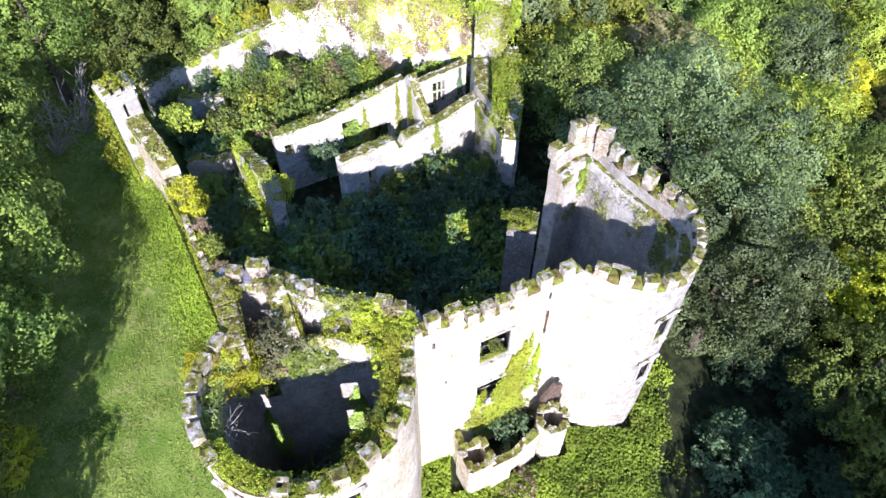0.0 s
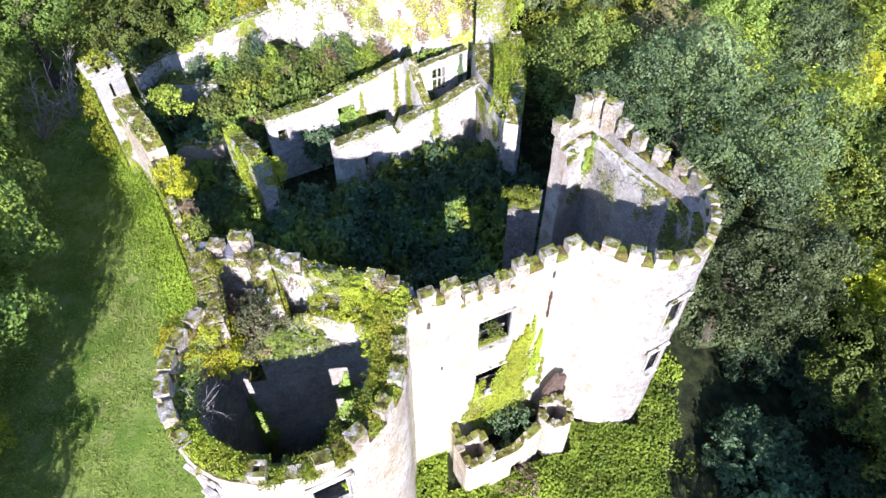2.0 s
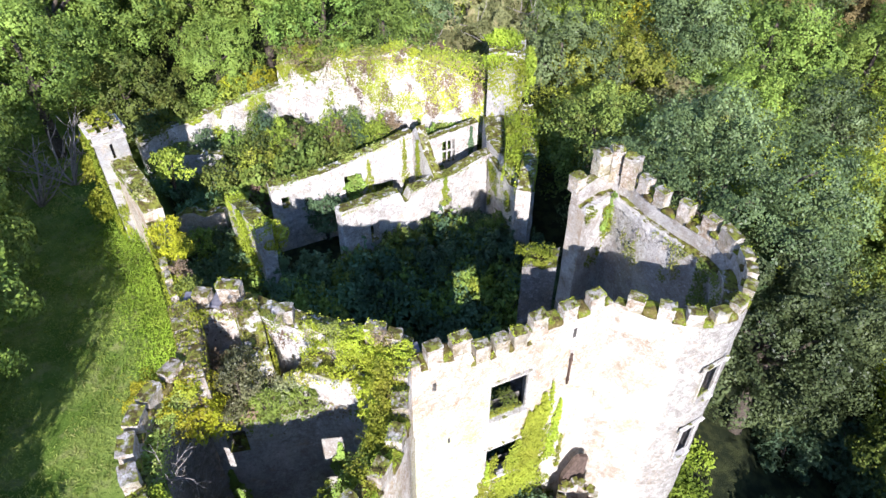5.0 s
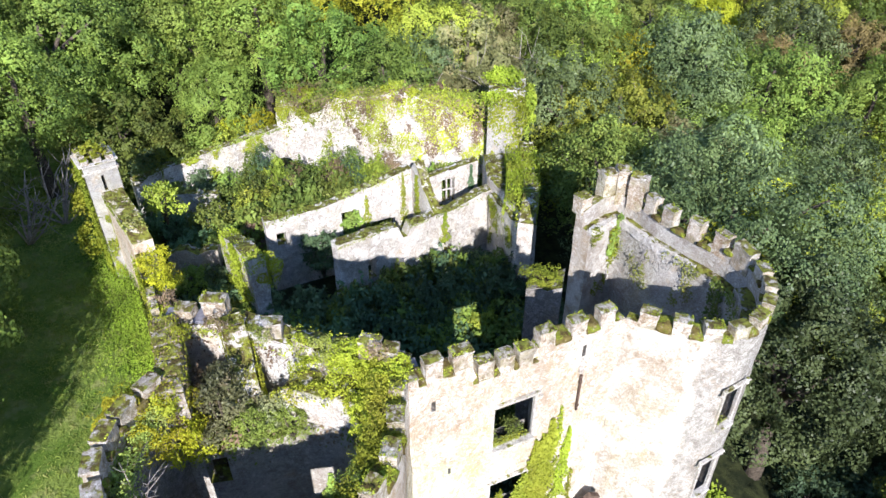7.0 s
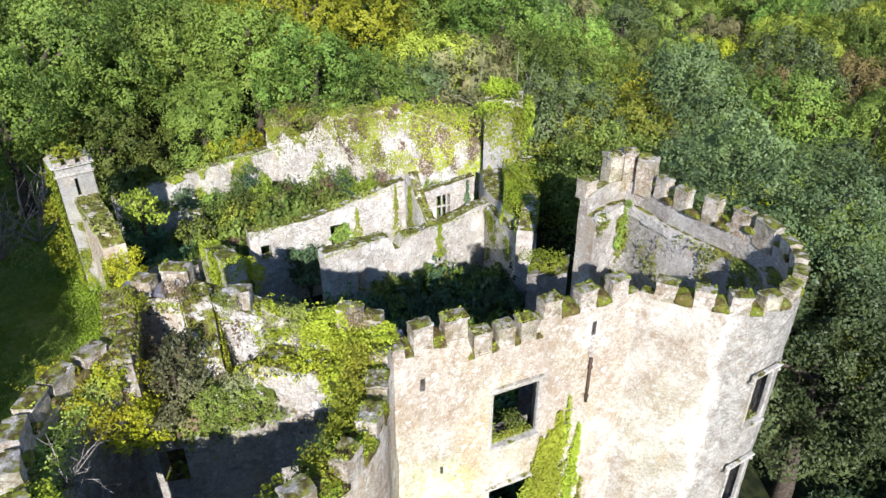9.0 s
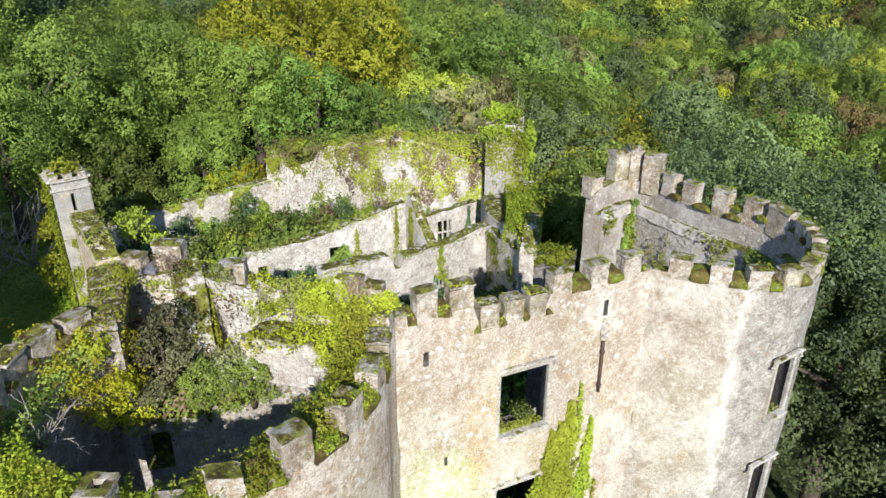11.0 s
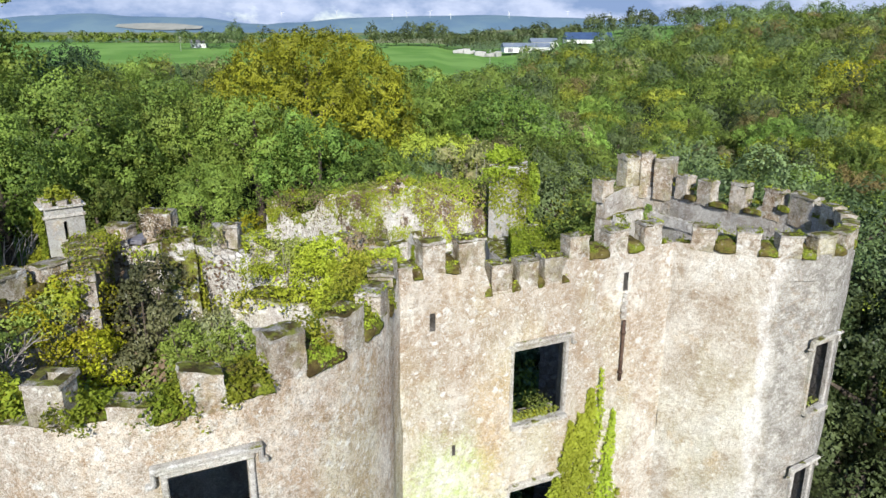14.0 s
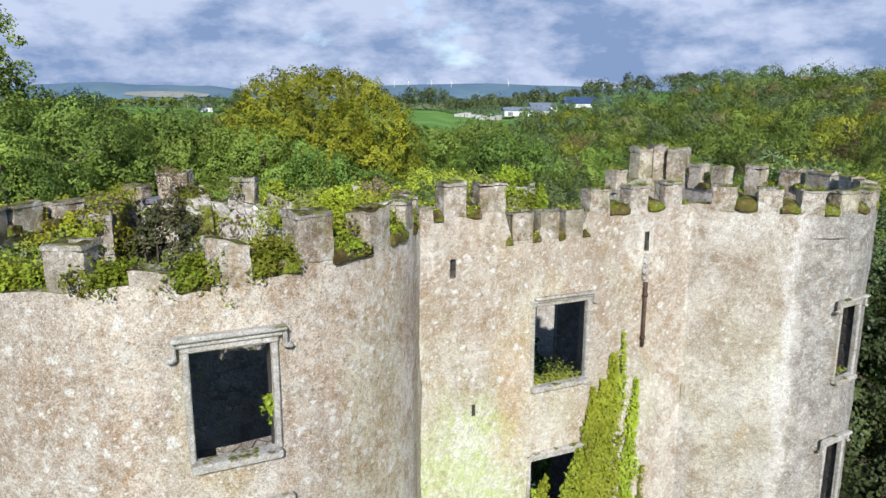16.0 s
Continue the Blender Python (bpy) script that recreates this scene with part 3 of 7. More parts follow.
def merlon_mesh(kind, material=None):
    """Merlon blocks with a projecting, pitched coping, in a few worn shapes. Unit size: 1 wide, 1 deep, 1 high."""
    material = material or M_STONE
    key = (kind, material.name)
    if key in MERLONS:
        return MERLONS[key]
    rnd = random.Random(kind * 7 + 1)

    def worn(sx, sy, z0, z1, cuts, amount, ridge, seed, wear):
        b = bmesh.new()
        bmesh.ops.create_cube(b, size=1.0)
        bmesh.ops.subdivide_edges(b, edges=list(b.edges), cuts=cuts, use_grid_fill=True)
        off = Vector((seed * 5.1, seed * 2.3, 0.7))
        skew = [rnd.uniform(-0.04, 0.04), rnd.uniform(-0.04, 0.04), rnd.uniform(-0.02, 0.02), rnd.uniform(-0.02, 0.02)]
        for v in b.verts:
            x, y, z = v.co.x, v.co.y, v.co.z + 0.5
            # rounded corners
            r = max(0.0, abs(x) + abs(y) - 0.90)
            x, y = x - math.copysign(r * wear, x), y - math.copysign(r * wear, y)
            zz = z0 + (z1 - z0) * z
            if z > 0.9:
                zz += ridge * (1 - 2 * abs(y)) + skew[0] * x + skew[1] * y
            q = Vector((x * sx, y * sy, zz))
            q += amount * Vector((noise.noise(q * 3.4 + off) + 0.6 * noise.noise(q * 8.0 - off), noise.noise(q * 3.4 - off) + 0.6 * noise.noise(q * 8.0 + off), 0.8 * noise.noise(q * 4.0 + off * 2)))
            v.co = q + Vector((skew[2] * (zz - 0.4), skew[3] * (zz - 0.4), 0))
        for f in b.faces:
            f.smooth = True
        return b

    bm = worn(0.97, 0.95, 0.0, 0.88 + rnd.uniform(-0.03, 0.02), 6, 0.055, 0.0, kind + 1, 0.10)
    bm2 = worn(1.01, 1.03, 0.87, 0.945, 6, 0.045, 0.055, kind + 11, 0.14)
    if kind >= 6:      # a stump whose head has fallen away
        for v in bm.verts:
            if v.co.z > 0.55:
                v.co.z -= (0.55 if kind == 6 else 0.4) * max(0.0, (v.co.x if kind == 6 else -v.co.x) + 0.35 + 0.25 * noise.noise(v.co * 4)) * (v.co.z - 0.45)
    body, cap = bpy.data.meshes.new("merlon"), bpy.data.meshes.new("coping")
    bm.to_mesh(body)
    bm2.to_mesh(cap)
    bm.free()
    bm2.free()
    body.set_sharp_from_angle(angle=0.75)
    cap.set_sharp_from_angle(angle=0.75)
    body.materials.append(material)
    cap.materials.append(M_CAP)
    MERLONS[key] = (body, cap)
    return MERLONS[key]


def merlon(parent, x, y, zbase, ztop, wide, deep, yaw, kind=0, lean=0.0, material=None):
    """One merlon, with its coping as a piece of it."""
    body, cap = merlon_mesh(kind if kind in (6, 7) else kind % 6, material)
    m = Matrix.Translation((x, y, zbase - 0.04)) @ Matrix.Rotation(yaw, 4, "Z") @ Matrix.Rotation(lean, 4, "X") @ Matrix.Diagonal((wide, deep, ztop - zbase + 0.04, 1))
    CAPS.append((x, y, ztop, wide, deep, yaw))
    b = new("merlon", body)
    b.parent = parent
    b.matrix_parent_inverse = parent.matrix_basis.inverted()
    b.matrix_basis = m
    if kind not in (6, 7):
        c = new("coping", cap)
        c.parent = b
    return b


def merlons_along(parent, path, items, zbase, deep=0.42, inset=0.22, seed=0, material=None, head=None):
    """items: (s, wide, ztop[, zbase[, kind]]); head: the height of the parapet along the path."""
    for i, it in enumerate(items):
        s, wide, ztop = it[:3]
        zb = it[3] if len(it) > 3 else zbase
        p, d, n = path.at(s)
        q = p + n * inset
        merlon(parent, q.x, q.y, zb, ztop, wide, deep, math.atan2(d.y, d.x), it[4] if len(it) > 4 else (i + seed) % 6, 0.02 * math.sin(i * 2.3 + seed), material)
    row = sorted(items)
    for i, (a, b) in enumerate(zip(row, row[1:])):
        gap = (b[0] - b[1] / 2) - (a[0] + a[1] / 2)
        if 0.12 < gap < 1.0:
            zb = min(a[3] if len(a) > 3 else zbase, b[3] if len(b) > 3 else zbase)
            sm = (b[0] - b[1] / 2 + a[0] + a[1] / 2) / 2
            crenel_sill(parent, path, sm, gap, head(sm) + 0.02 if head else zb, deep, seed + i)


def crenel_sill(parent, path, s, gap, z, deep, seed):
    """The mossy sill slab between two merlons: it slopes outwards and oversails the wall face."""
    p, d, n = path.at(s)
    bm = bmesh.new()
    bmesh.ops.create_cube(bm, size=1.0)
    bmesh.ops.subdivide_edges(bm, edges=list(bm.edges), cuts=5, use_grid_fill=True)
    for v in bm.verts:
        q = Vector((v.co.x * (gap + 0.03), v.co.y * (deep + 0.13), v.co.z * 0.15))
        q.z += 0.10 * v.co.y - 0.30 * max(0.0, -v.co.y - 0.25) ** 1.5 * (1.6 if v.co.z > 0 else 0.6)
        q.z += (0.05 if v.co.z > 0 else 0.0) * (1 - 4 * v.co.x ** 2)
        q += 0.04 * Vector((noise.noise(q * 5 + Vector((seed, 0, 0))), noise.noise(q * 5 + Vector((0, seed, 3))), 1.4 * noise.noise(q * 4 + Vector((2, 1, seed)))))
        v.co = q
    for f in bm.faces:
        f.smooth = True
    m = p + n * (deep / 2 + 0.02)
    bmesh.ops.transform(bm, matrix=Matrix.Translation((m.x, m.y, z + 0.01)) @ Matrix.Rotation(math.atan2(d.y, d.x), 4, "Z"), verts=bm.verts)
    CAPS.append((m.x, m.y, z + 0.10, gap, deep, math.atan2(d.y, d.x)))
    return part("crenel_sill", bm, M_CRENEL, parent)


def bars(name, boxes, material, parent, label="", bevel=0.015, seed=0):
    """Several worn blocks that make one part. boxes: (centre, size, yaw)."""
    bm = bmesh.new()
    for i, (c, s, yaw) in enumerate(boxes):
        box_bm(bm, c, s, yaw, bevel, 0.006, seed + i)
    return part(name, bm, material, parent, label)


def window_trim(parent, path, s0, s1, z0, z1, hood=True, jambs=True, sill=True, seed=0, broken=False):
    """The stone dressing of an opening: jambs, sill and a label hood with its dropped ends."""
    p, d, n = path.at((s0 + s1) / 2)
    yaw = math.atan2(d.y, d.x)
    w = s1 - s0

    def at(along, out, z):
        q = p + d * along - n * out
        return (q.x, q.y, z)

    frame_part = None
    if jambs:
        frame_part = bars("window_frame", [(at(-w / 2 - 0.05, -0.04, (z0 + z1) / 2), (0.10, 0.16, z1 - z0 + 0.04), yaw),
                                           (at(w / 2 + 0.05, -0.04, (z0 + z1) / 2), (0.10, 0.16, z1 - z0 + 0.04), yaw),
                                           (at(0, -0.03, z1 + 0.05), (w + 0.22, 0.16, 0.10), yaw)], M_TRIM, parent, "worn limestone window surround", 0.02, seed)
    under = frame_part if frame_part is not None else parent
    if hood:
        hb = [(at(0.04 if broken else 0, 0.08, z1 + 0.22), (w + (0.2 if broken else 0.46), 0.16, 0.08), yaw), (at(0, 0.03, z1 + 0.14), (w + 0.34, 0.12, 0.08), yaw)]
        hb += [(at(w / 2 + 0.20, 0.03, z1 + 0.06), (0.07, 0.12, 0.30), yaw), (at(w / 2 + 0.25, 0.03, z1 - 0.07), (0.13, 0.12, 0.07), yaw)]
        if not broken:
            hb += [(at(-w / 2 - 0.20, 0.03, z1 + 0.06), (0.07, 0.12, 0.30), yaw), (at(-w / 2 - 0.25, 0.03, z1 - 0.07), (0.13, 0.12, 0.07), yaw)]
        bars("hood_mould", hb, M_TRIM, under, "projecting stone hood mould", 0.02, seed + 20)
    if sill:
        bars("sill", [(at(0, 0.03, z0 - 0.07), (w + 0.16, 0.28, 0.13), yaw)], M_TRIM, under, "mossy stone sill", 0.02, seed + 40)
    return under


# ---- leaves ----
def leaf_quads(pts, nrm, size, rng, tilt=0.6, aspect=0.55, fold=0.25, spread=0.35):
    """Folded leaf quads at points, facing about along nrm."""
    n = len(pts)
    nn = nrm + rng.normal(0, tilt, (n, 3))
    nn /= np.linalg.norm(nn, axis=1)[:, None] + 1e-9
    r = rng.normal(0, 1, (n, 3))
    t = r - (r * nn).sum(1)[:, None] * nn
    t /= np.linalg.norm(t, axis=1)[:, None] + 1e-9
    b = np.cross(nn, t)
    L = size * (1 + spread * rng.uniform(-1, 1, n))[:, None]
    W = L * aspect
    V = np.empty((n, 4, 3))
    V[:, 0] = pts - t * L * 0.5
    V[:, 1] = pts + b * W * 0.5 + nn * W * fold
    V[:, 2] = pts + t * L * 0.5
    V[:, 3] = pts - b * W * 0.5 + nn * W * fold
    return V.reshape(-1, 3), np.arange(4 * n).reshape(n, 4)


def unit(rng, n):
    d = rng.normal(0, 1, (n, 3))
    return d / np.linalg.norm(d, axis=1)[:, None]


WAVES = np.random.default_rng(5).normal(0, 1, (14, 3))
WAVES *= (np.linspace(0.6, 1.9, 14) / np.linalg.norm(WAVES, axis=1))[:, None]


def clumping(p, grain):
    """A smooth lumpy field over space, about normal in its values; grain: the size of its lumps in metres."""
    return np.sin(p @ (WAVES.T * (math.tau / (2.2 * grain))) + np.arange(14) * 1.7).sum(1) / 2.65


def crown_points(rng, lobes, count, under=0.35, shell=0.5, grain=0.0):
    """Points over the outside of a heap of ellipsoids, with their outward directions; grain: the size of the sprays of leaves, with gaps between them."""
    C = np.array([l[0] for l in lobes], dtype=float)
    R = np.array([l[1] for l in lobes], dtype=float)
    wgt = (R[:, 0] * R[:, 2])
    wgt[0] *= 0.25 if len(lobes) > 6 else 1.0
    P, N = [], []
    have = 0
    while have < count:
        k = rng.choice(len(lobes), count, p=wgt / wgt.sum())
        d = unit(rng, count)
        f = 1.06 - shell * rng.random(count) ** 1.6
        f *= 1.0 + 0.16 * np.sin(5 * d[:, 0] + k) * np.cos(6 * d[:, 1] + 2 * k) + 0.10 * np.sin(13 * d[:, 2] + 9 * d[:, 0] + 3 * k)
        p = C[k] + d * R[k] * f[:, None]
        keep = (d[:, 2] > -0.25) | (rng.random(count) < under)
        for j in range(len(lobes)):
            q = (p - C[j]) / R[j]
            keep &= ((q * q).sum(1) > 0.62) | (k == j)
        if grain:
            g = clumping(p, grain)
            p = p + d * (0.42 * grain * g)[:, None]
            keep &= g > rng.normal(-0.1, 0.2, count)
        p, d = p[keep], d[keep]
        P.append(p)
        N.append(d)
        have += len(p)
    return np.concatenate(P)[:count], np.concatenate(N)[:count]


def shoots(rng, P, N, n, length, each=14):
    """Leaf places along n shoots that stand out of a crown."""
    i = rng.choice(len(P), n)
    d = N[i] + np.array((0, 0, 0.7)) + rng.normal(0, 0.35, (n, 3))
    d /= np.linalg.norm(d, axis=1)[:, None]
    u = rng.random((n, each, 1)) * (length * rng.uniform(0.4, 1.0, n))[:, None, None]
    Q = (P[i][:, None] + d[:, None] * u + rng.normal(0, 0.06 * length, (n, each, 3))).reshape(-1, 3)
    return np.concatenate([P, Q]), np.concatenate([N, np.repeat(d, each, 0)])


def lobed(rng, radius, height, n, lobe=0.42, base=0.0):
    """Lobes spread over a dome of that radius and height, its lowest edge at base; the first one is the dim core."""
    lobes = [((0, 0, base + height * 0.46), (radius * 0.70, radius * 0.70, height * 0.38))]
    for i in range(n):
        a = i * 2.399 + rng.uniform(-0.35, 0.35)
        c = -0.5 + 1.5 * (i + 0.5) / n
        q = math.sqrt(max(0.0, 1 - c * c))
        f = rng.uniform(0.72, 0.98)
        r = radius * lobe * rng.uniform(0.6, 1.4)
        lobes.append(((q * radius * f * math.cos(a), q * radius * f * math.sin(a), base + height * (0.46 + 0.50 * c * f) - 0.25 * r), (r, r, r * rng.uniform(0.65, 0.95))))
    return lobes


def trunk_bm(rng, height, r, spread, limbs=5):
    bm = bmesh.new()
    lean = rng.uniform(-0.06, 0.06, 2)
    pts = [(lean[0] * z + 0.08 * math.sin(z), lean[1] * z, z) for z in np.linspace(-0.6, height, 7)]
    tube_bm(bm, pts, [r * (1.25 - 0.95 * i / 6) for i in range(7)], 8)
    for i in range(limbs):
        a = i * 2.4 + rng.uniform(0, 0.6)
        z0 = height * rng.uniform(0.35, 0.75)
        l = spread * rng.uniform(0.6, 0.95)
        p0 = Vector((lean[0] * z0, lean[1] * z0, z0))
        q = [p0 + Vector((math.cos(a) * l * u, math.sin(a) * l * u, l * 0.75 * u ** 0.8)) for u in (0, 0.3, 0.65, 1.0)]
        tube_bm(bm, q, [r * 0.55, r * 0.42, r * 0.26, r * 0.08], 6)
    return bm


def tree(name, label, place, height, radius, crown_low, leaves, leaf, material, seed, lobes=12, lobe=0.42, category="tree", group="", tilt=0.6, shell=0.4, sprays=60, grain=0.0):
    rng = np.random.default_rng(seed)
    t = empty(name, place)
    part("trunk", trunk_bm(rng, height * 0.78, 0.028 * height + 0.05, radius * 0.8), M_BARK, None).parent = t
    lb = lobed(rng, radius, height - crown_low, lobes, lobe, crown_low)
    P, N = crown_points(rng, lb, leaves, 0.35, shell, grain or 0.10 * radius + 0.6)
    P, N = shoots(rng, P, N, sprays, 0.14 * radius)
    V, F = leaf_quads(P, N, leaf, rng, tilt)
    part("crown", mesh_np("crown", V, F), material, None).parent = t
    return tagged(t, label, category, group)


def foliage(name, label, P, N, leaf, material, seed, category="shrub", kind="", tilt=0.6, aspect=0.6):
    """One mesh of leaves at points in the world."""
    rng = np.random.default_rng(seed)
    V, F = leaf_quads(P, N, leaf, rng, tilt, aspect)
    return tagged(part(name, mesh_np(name, V, F), material), label, category, "", kind)


def bush(label, place, radius, height, leaves, leaf, material, seed, name="shrub", lobes=6, stems=True, group="", category="shrub"):
    """A many-stemmed shrub."""
    rng = np.random.default_rng(seed)
    t = empty(name, place)
    if stems:
        bm = bmesh.new()
        for i in range(4):
            a = i * 1.7 + rng.uniform(0, 1)
            q = [Vector((math.cos(a) * radius * 0.5 * u, math.sin(a) * radius * 0.5 * u, -0.2 + (height * 0.75 + 0.2) * u)) for u in (0, 0.4, 1.0)]
            tube_bm(bm, q, [0.06, 0.045, 0.015], 5)
        part("stem", bm, M_BARK, None).parent = t
    P, N = crown_points(rng, lobed(rng, radius, height, lobes, 0.48 if lobes < 10 else 0.33), leaves, 0.3, 0.6, 0.25 * radius + 0.08)
    P, N = shoots(rng, P, N, 26, 0.5 * radius)
    V, F = leaf_quads(P, N, leaf, rng, 0.7)
    part("leaves", mesh_np("leaves", V, F), material, None).parent = t
    return tagged(t, label, category, group)


def bare_shrub(label, place, height, n, seed, material, spread=0.8, name="bare_shrub", r=0.03):
    """A leafless, branching shrub."""
    rng = np.random.default_rng(seed)
    bm = bmesh.new()
    for i in range(n):
        a, l = rng.uniform(0, math.tau), height * rng.uniform(0.7, 1.0)
        q = [Vector((0, 0, -0.1))]
        d = Vector((math.cos(a) * spread, math.sin(a) * spread, 1.0)).normalized()
        for k in range(4):
            d = (d + Vector(rng.uniform(-0.3, 0.3, 3))).normalized()
            q.append(q[-1] + d * l / 4)
        tube_bm(bm, q, [r, r * 0.8, r * 0.6, r * 0.4, r * 0.15], 5)
        for k in (1, 2, 2, 3, 3):
            e = (d + Vector(rng.uniform(-1, 1, 3))).normalized()
            b = [q[k], q[k] + e * l * 0.18, q[k] + e * l * 0.3 + Vector(rng.uniform(-0.06, 0.06, 3)) * height]
            tube_bm(bm, b, [r * 0.45, r * 0.3, r * 0.08], 4)
    ob = part(name, bm, material)
    ob.location = place
    return tagged(ob, label, "shrub")

# ---- ground ----
def ground_z(x, y):
    edge = -9.6 - 0.53 * max(0.0, y - 17.4)                         # foot of the curtain wall
    inside = smooth01((y - 12) / 5) * (1 - smooth01((y - 44) / 8))
    z = 3.0 * (1 - inside) * (1 - smooth01((x + 19) / 17)) + inside * (0.5 + 2.5 * (1 - smooth01((x - edge + 1.0) / 1.2))) * (1 - smooth01((x + 4) / 6))
    z -= 5.5 * smooth01((x - 7) / 20) * (1 - 0.4 * smooth01((y - 90) / 120))
    z -= 1.2 * smooth01((8 - y) / 14) * smooth01((x + 4) / 8)
    z += -3.5 * smooth01((y - 70) / 110) * (1 - smooth01((x - 10) / 60))
    z += 19.0 * smooth01((x - 35) / 170) * smooth01((y - 60) / 160)
    z += 9.0 * smooth01((y - 330) / 420)
    far = max(0.0, y - 60) + max(0.0, abs(x) - 60)
    z += 0.35 * fbm((x, y, 0), 0.11, 3) + 1.2 * smooth01(far / 200) * fbm((x, y, 2), 0.012, 2)
    return z


def graded(lo, hi, centre, fine, grow):
    out, v, st = [centre], centre, fine
    while v < hi:
        v += st
        out.append(v)
        if abs(v - centre) > 45:
            st *= grow
    v, st = centre, fine
    while v > lo:
        v -= st
        out.append(v)
        if abs(v - centre) > 45:
            st *= grow
    return sorted(out)


gx, gy = graded(-4600, 4600, 0.0, 1.25, 1.13), graded(-1500, 4700, 25.0, 1.25, 1.13)
GV = np.array([(x, y, ground_z(x, y)) for y in gy for x in gx])
nx = len(gx)
GF = np.array([(j * nx + i, j * nx + i + 1, (j + 1) * nx + i + 1, (j + 1) * nx + i) for j in range(len(gy) - 1) for i in range(nx - 1)])
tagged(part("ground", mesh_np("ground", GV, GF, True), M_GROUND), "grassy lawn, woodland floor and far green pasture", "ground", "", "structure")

# ---- front-left round tower ----
CL, RL = Vector((-5.4, 12.65)), 4.3
lt_pts = [CL + RL * Vector((math.cos(radians(a)), math.sin(radians(a)))) for a in range(152, 375, 6)] + [Vector((-1.12, 14.95))]
LT = Path(lt_pts)
lt = empty("castle_tower", (CL.x, CL.y, 0))
tagged(lt, "roofless round castle tower of lichened lime render, mossy battlements", "castle tower")


def span(path, xa, ya, xb, yb):
    return path.near(xa, ya), path.near(xb, yb)


w_a = span(LT, -4.03, 8.55, -2.98, 9.0)
w_b = span(LT, -8.05, 9.25, -7.25, 8.77)
lt_open = [(*w_a, 11.5, 13.15), (*w_a, 8.2, 10.45), (*w_b, 11.5, 13.15), (*w_b, 8.2, 10.45), (*w_a, 4.0, 6.6)]
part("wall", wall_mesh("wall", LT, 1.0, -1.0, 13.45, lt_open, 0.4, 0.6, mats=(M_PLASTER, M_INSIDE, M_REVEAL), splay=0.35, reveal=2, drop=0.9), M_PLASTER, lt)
lt_par = ragged([(0, 13.9), (5, 13.95), (9, 14.08), (11.5, 14.2), (13.5, 14.3), (LT.length, 14.2)], 0.07, 3, 1.4)
part("parapet", wall_mesh("parapet", LT, 0.42, 13.45, lt_par, (), 0.3, 0.25), M_PLASTER, lt)
for i, (sp, z0, z1) in enumerate(((w_a, 11.5, 13.15), (w_a, 8.2, 10.45), (w_b, 11.5, 13.15), (w_b, 8.2, 10.45))):
    window_trim(lt, LT, sp[0], sp[1], z0, z1, seed=i * 5)
lt_m = [(LT.near(-9.0, 14.85), 0.72, 14.42), (LT.near(-9.55, 13.6), 0.78, 14.5), (LT.near(-9.7, 12.6), 0.75, 14.55), (LT.near(-9.6, 11.55), 0.8, 14.55),
        (LT.near(-9.3, 10.5), 0.72, 14.5), (LT.near(-8.6, 9.55), 0.6, 14.3), (LT.near(-4.4, 8.45), 0.62, 14.42, 14.0, 6), (LT.near(-3.42, 8.75), 0.62, 14.85, 14.05, 6), (LT.near(-2.35, 9.55), 0.62, 15.0, 14.25),
        (LT.near(-1.6, 10.75), 0.66, 15.0, 14.2, 7), (LT.near(-1.25, 12.0), 0.66, 14.85, 14.25), (LT.near(-1.1, 13.2), 0.62, 14.8, 14.2), (LT.near(-1.1, 14.4), 0.55, 14.75, 14.1, 6)]
merlons_along(lt, LT, lt_m, 13.9, 0.5, 0.24, 1, M_MERLON, lt_par)
# the chimney-like merlon with a square flue
p, d, n = LT.at(LT.near(-5.55, 8.35))
for nm, half, th, z0, z1 in (("flue_merlon", 0.26, 0.13, 13.95, 14.62), ("flue_coping", 0.275, 0.15, 14.62, 14.70)):
    ring = [p + d * (a * half) + n * (b * half + 0.3) for a, b in ((-1, -1), (1, -1), (1, 1), (-1, 1), (-1, -1))]
    part(nm, wall_mesh(nm, Path(ring), th, z0, ragged(z1, 0.03, 6, 3.0), (), 0.2, 0.2, 0.03), M_MERLON, lt, "square-flued stone merlon")

# inner wall of the tower, with the mossy vault behind it
IW = Path([(-9.15, 14.3), (-7.6, 14.5), (-6.2, 14.95), (-4.8, 15.3), (-3.4, 15.2), (-2.0, 14.85)], True)
iw = empty("inner_wall", (-5.4, 14.5, 0))
tagged(iw, "shadowed inner cross wall of the round tower, patched plaster", "wall")
iw_open = [(*span(IW, -7.9, 14.45, -7.2, 14.6), 9.6, 10.8), (*span(IW, -4.3, 15.3, -3.5, 15.2), 5.4, 7.4)]
part("wall", wall_mesh("wall", IW, 0.7, -1.0, ragged([(0, 11.5), (2.0, 11.2), (4.0, 11.25), (4.6, 12.0), (IW.length, 12.2)], 0.3, 5, 1.8), iw_open, 0.3, 0.5), M_MID, iw)


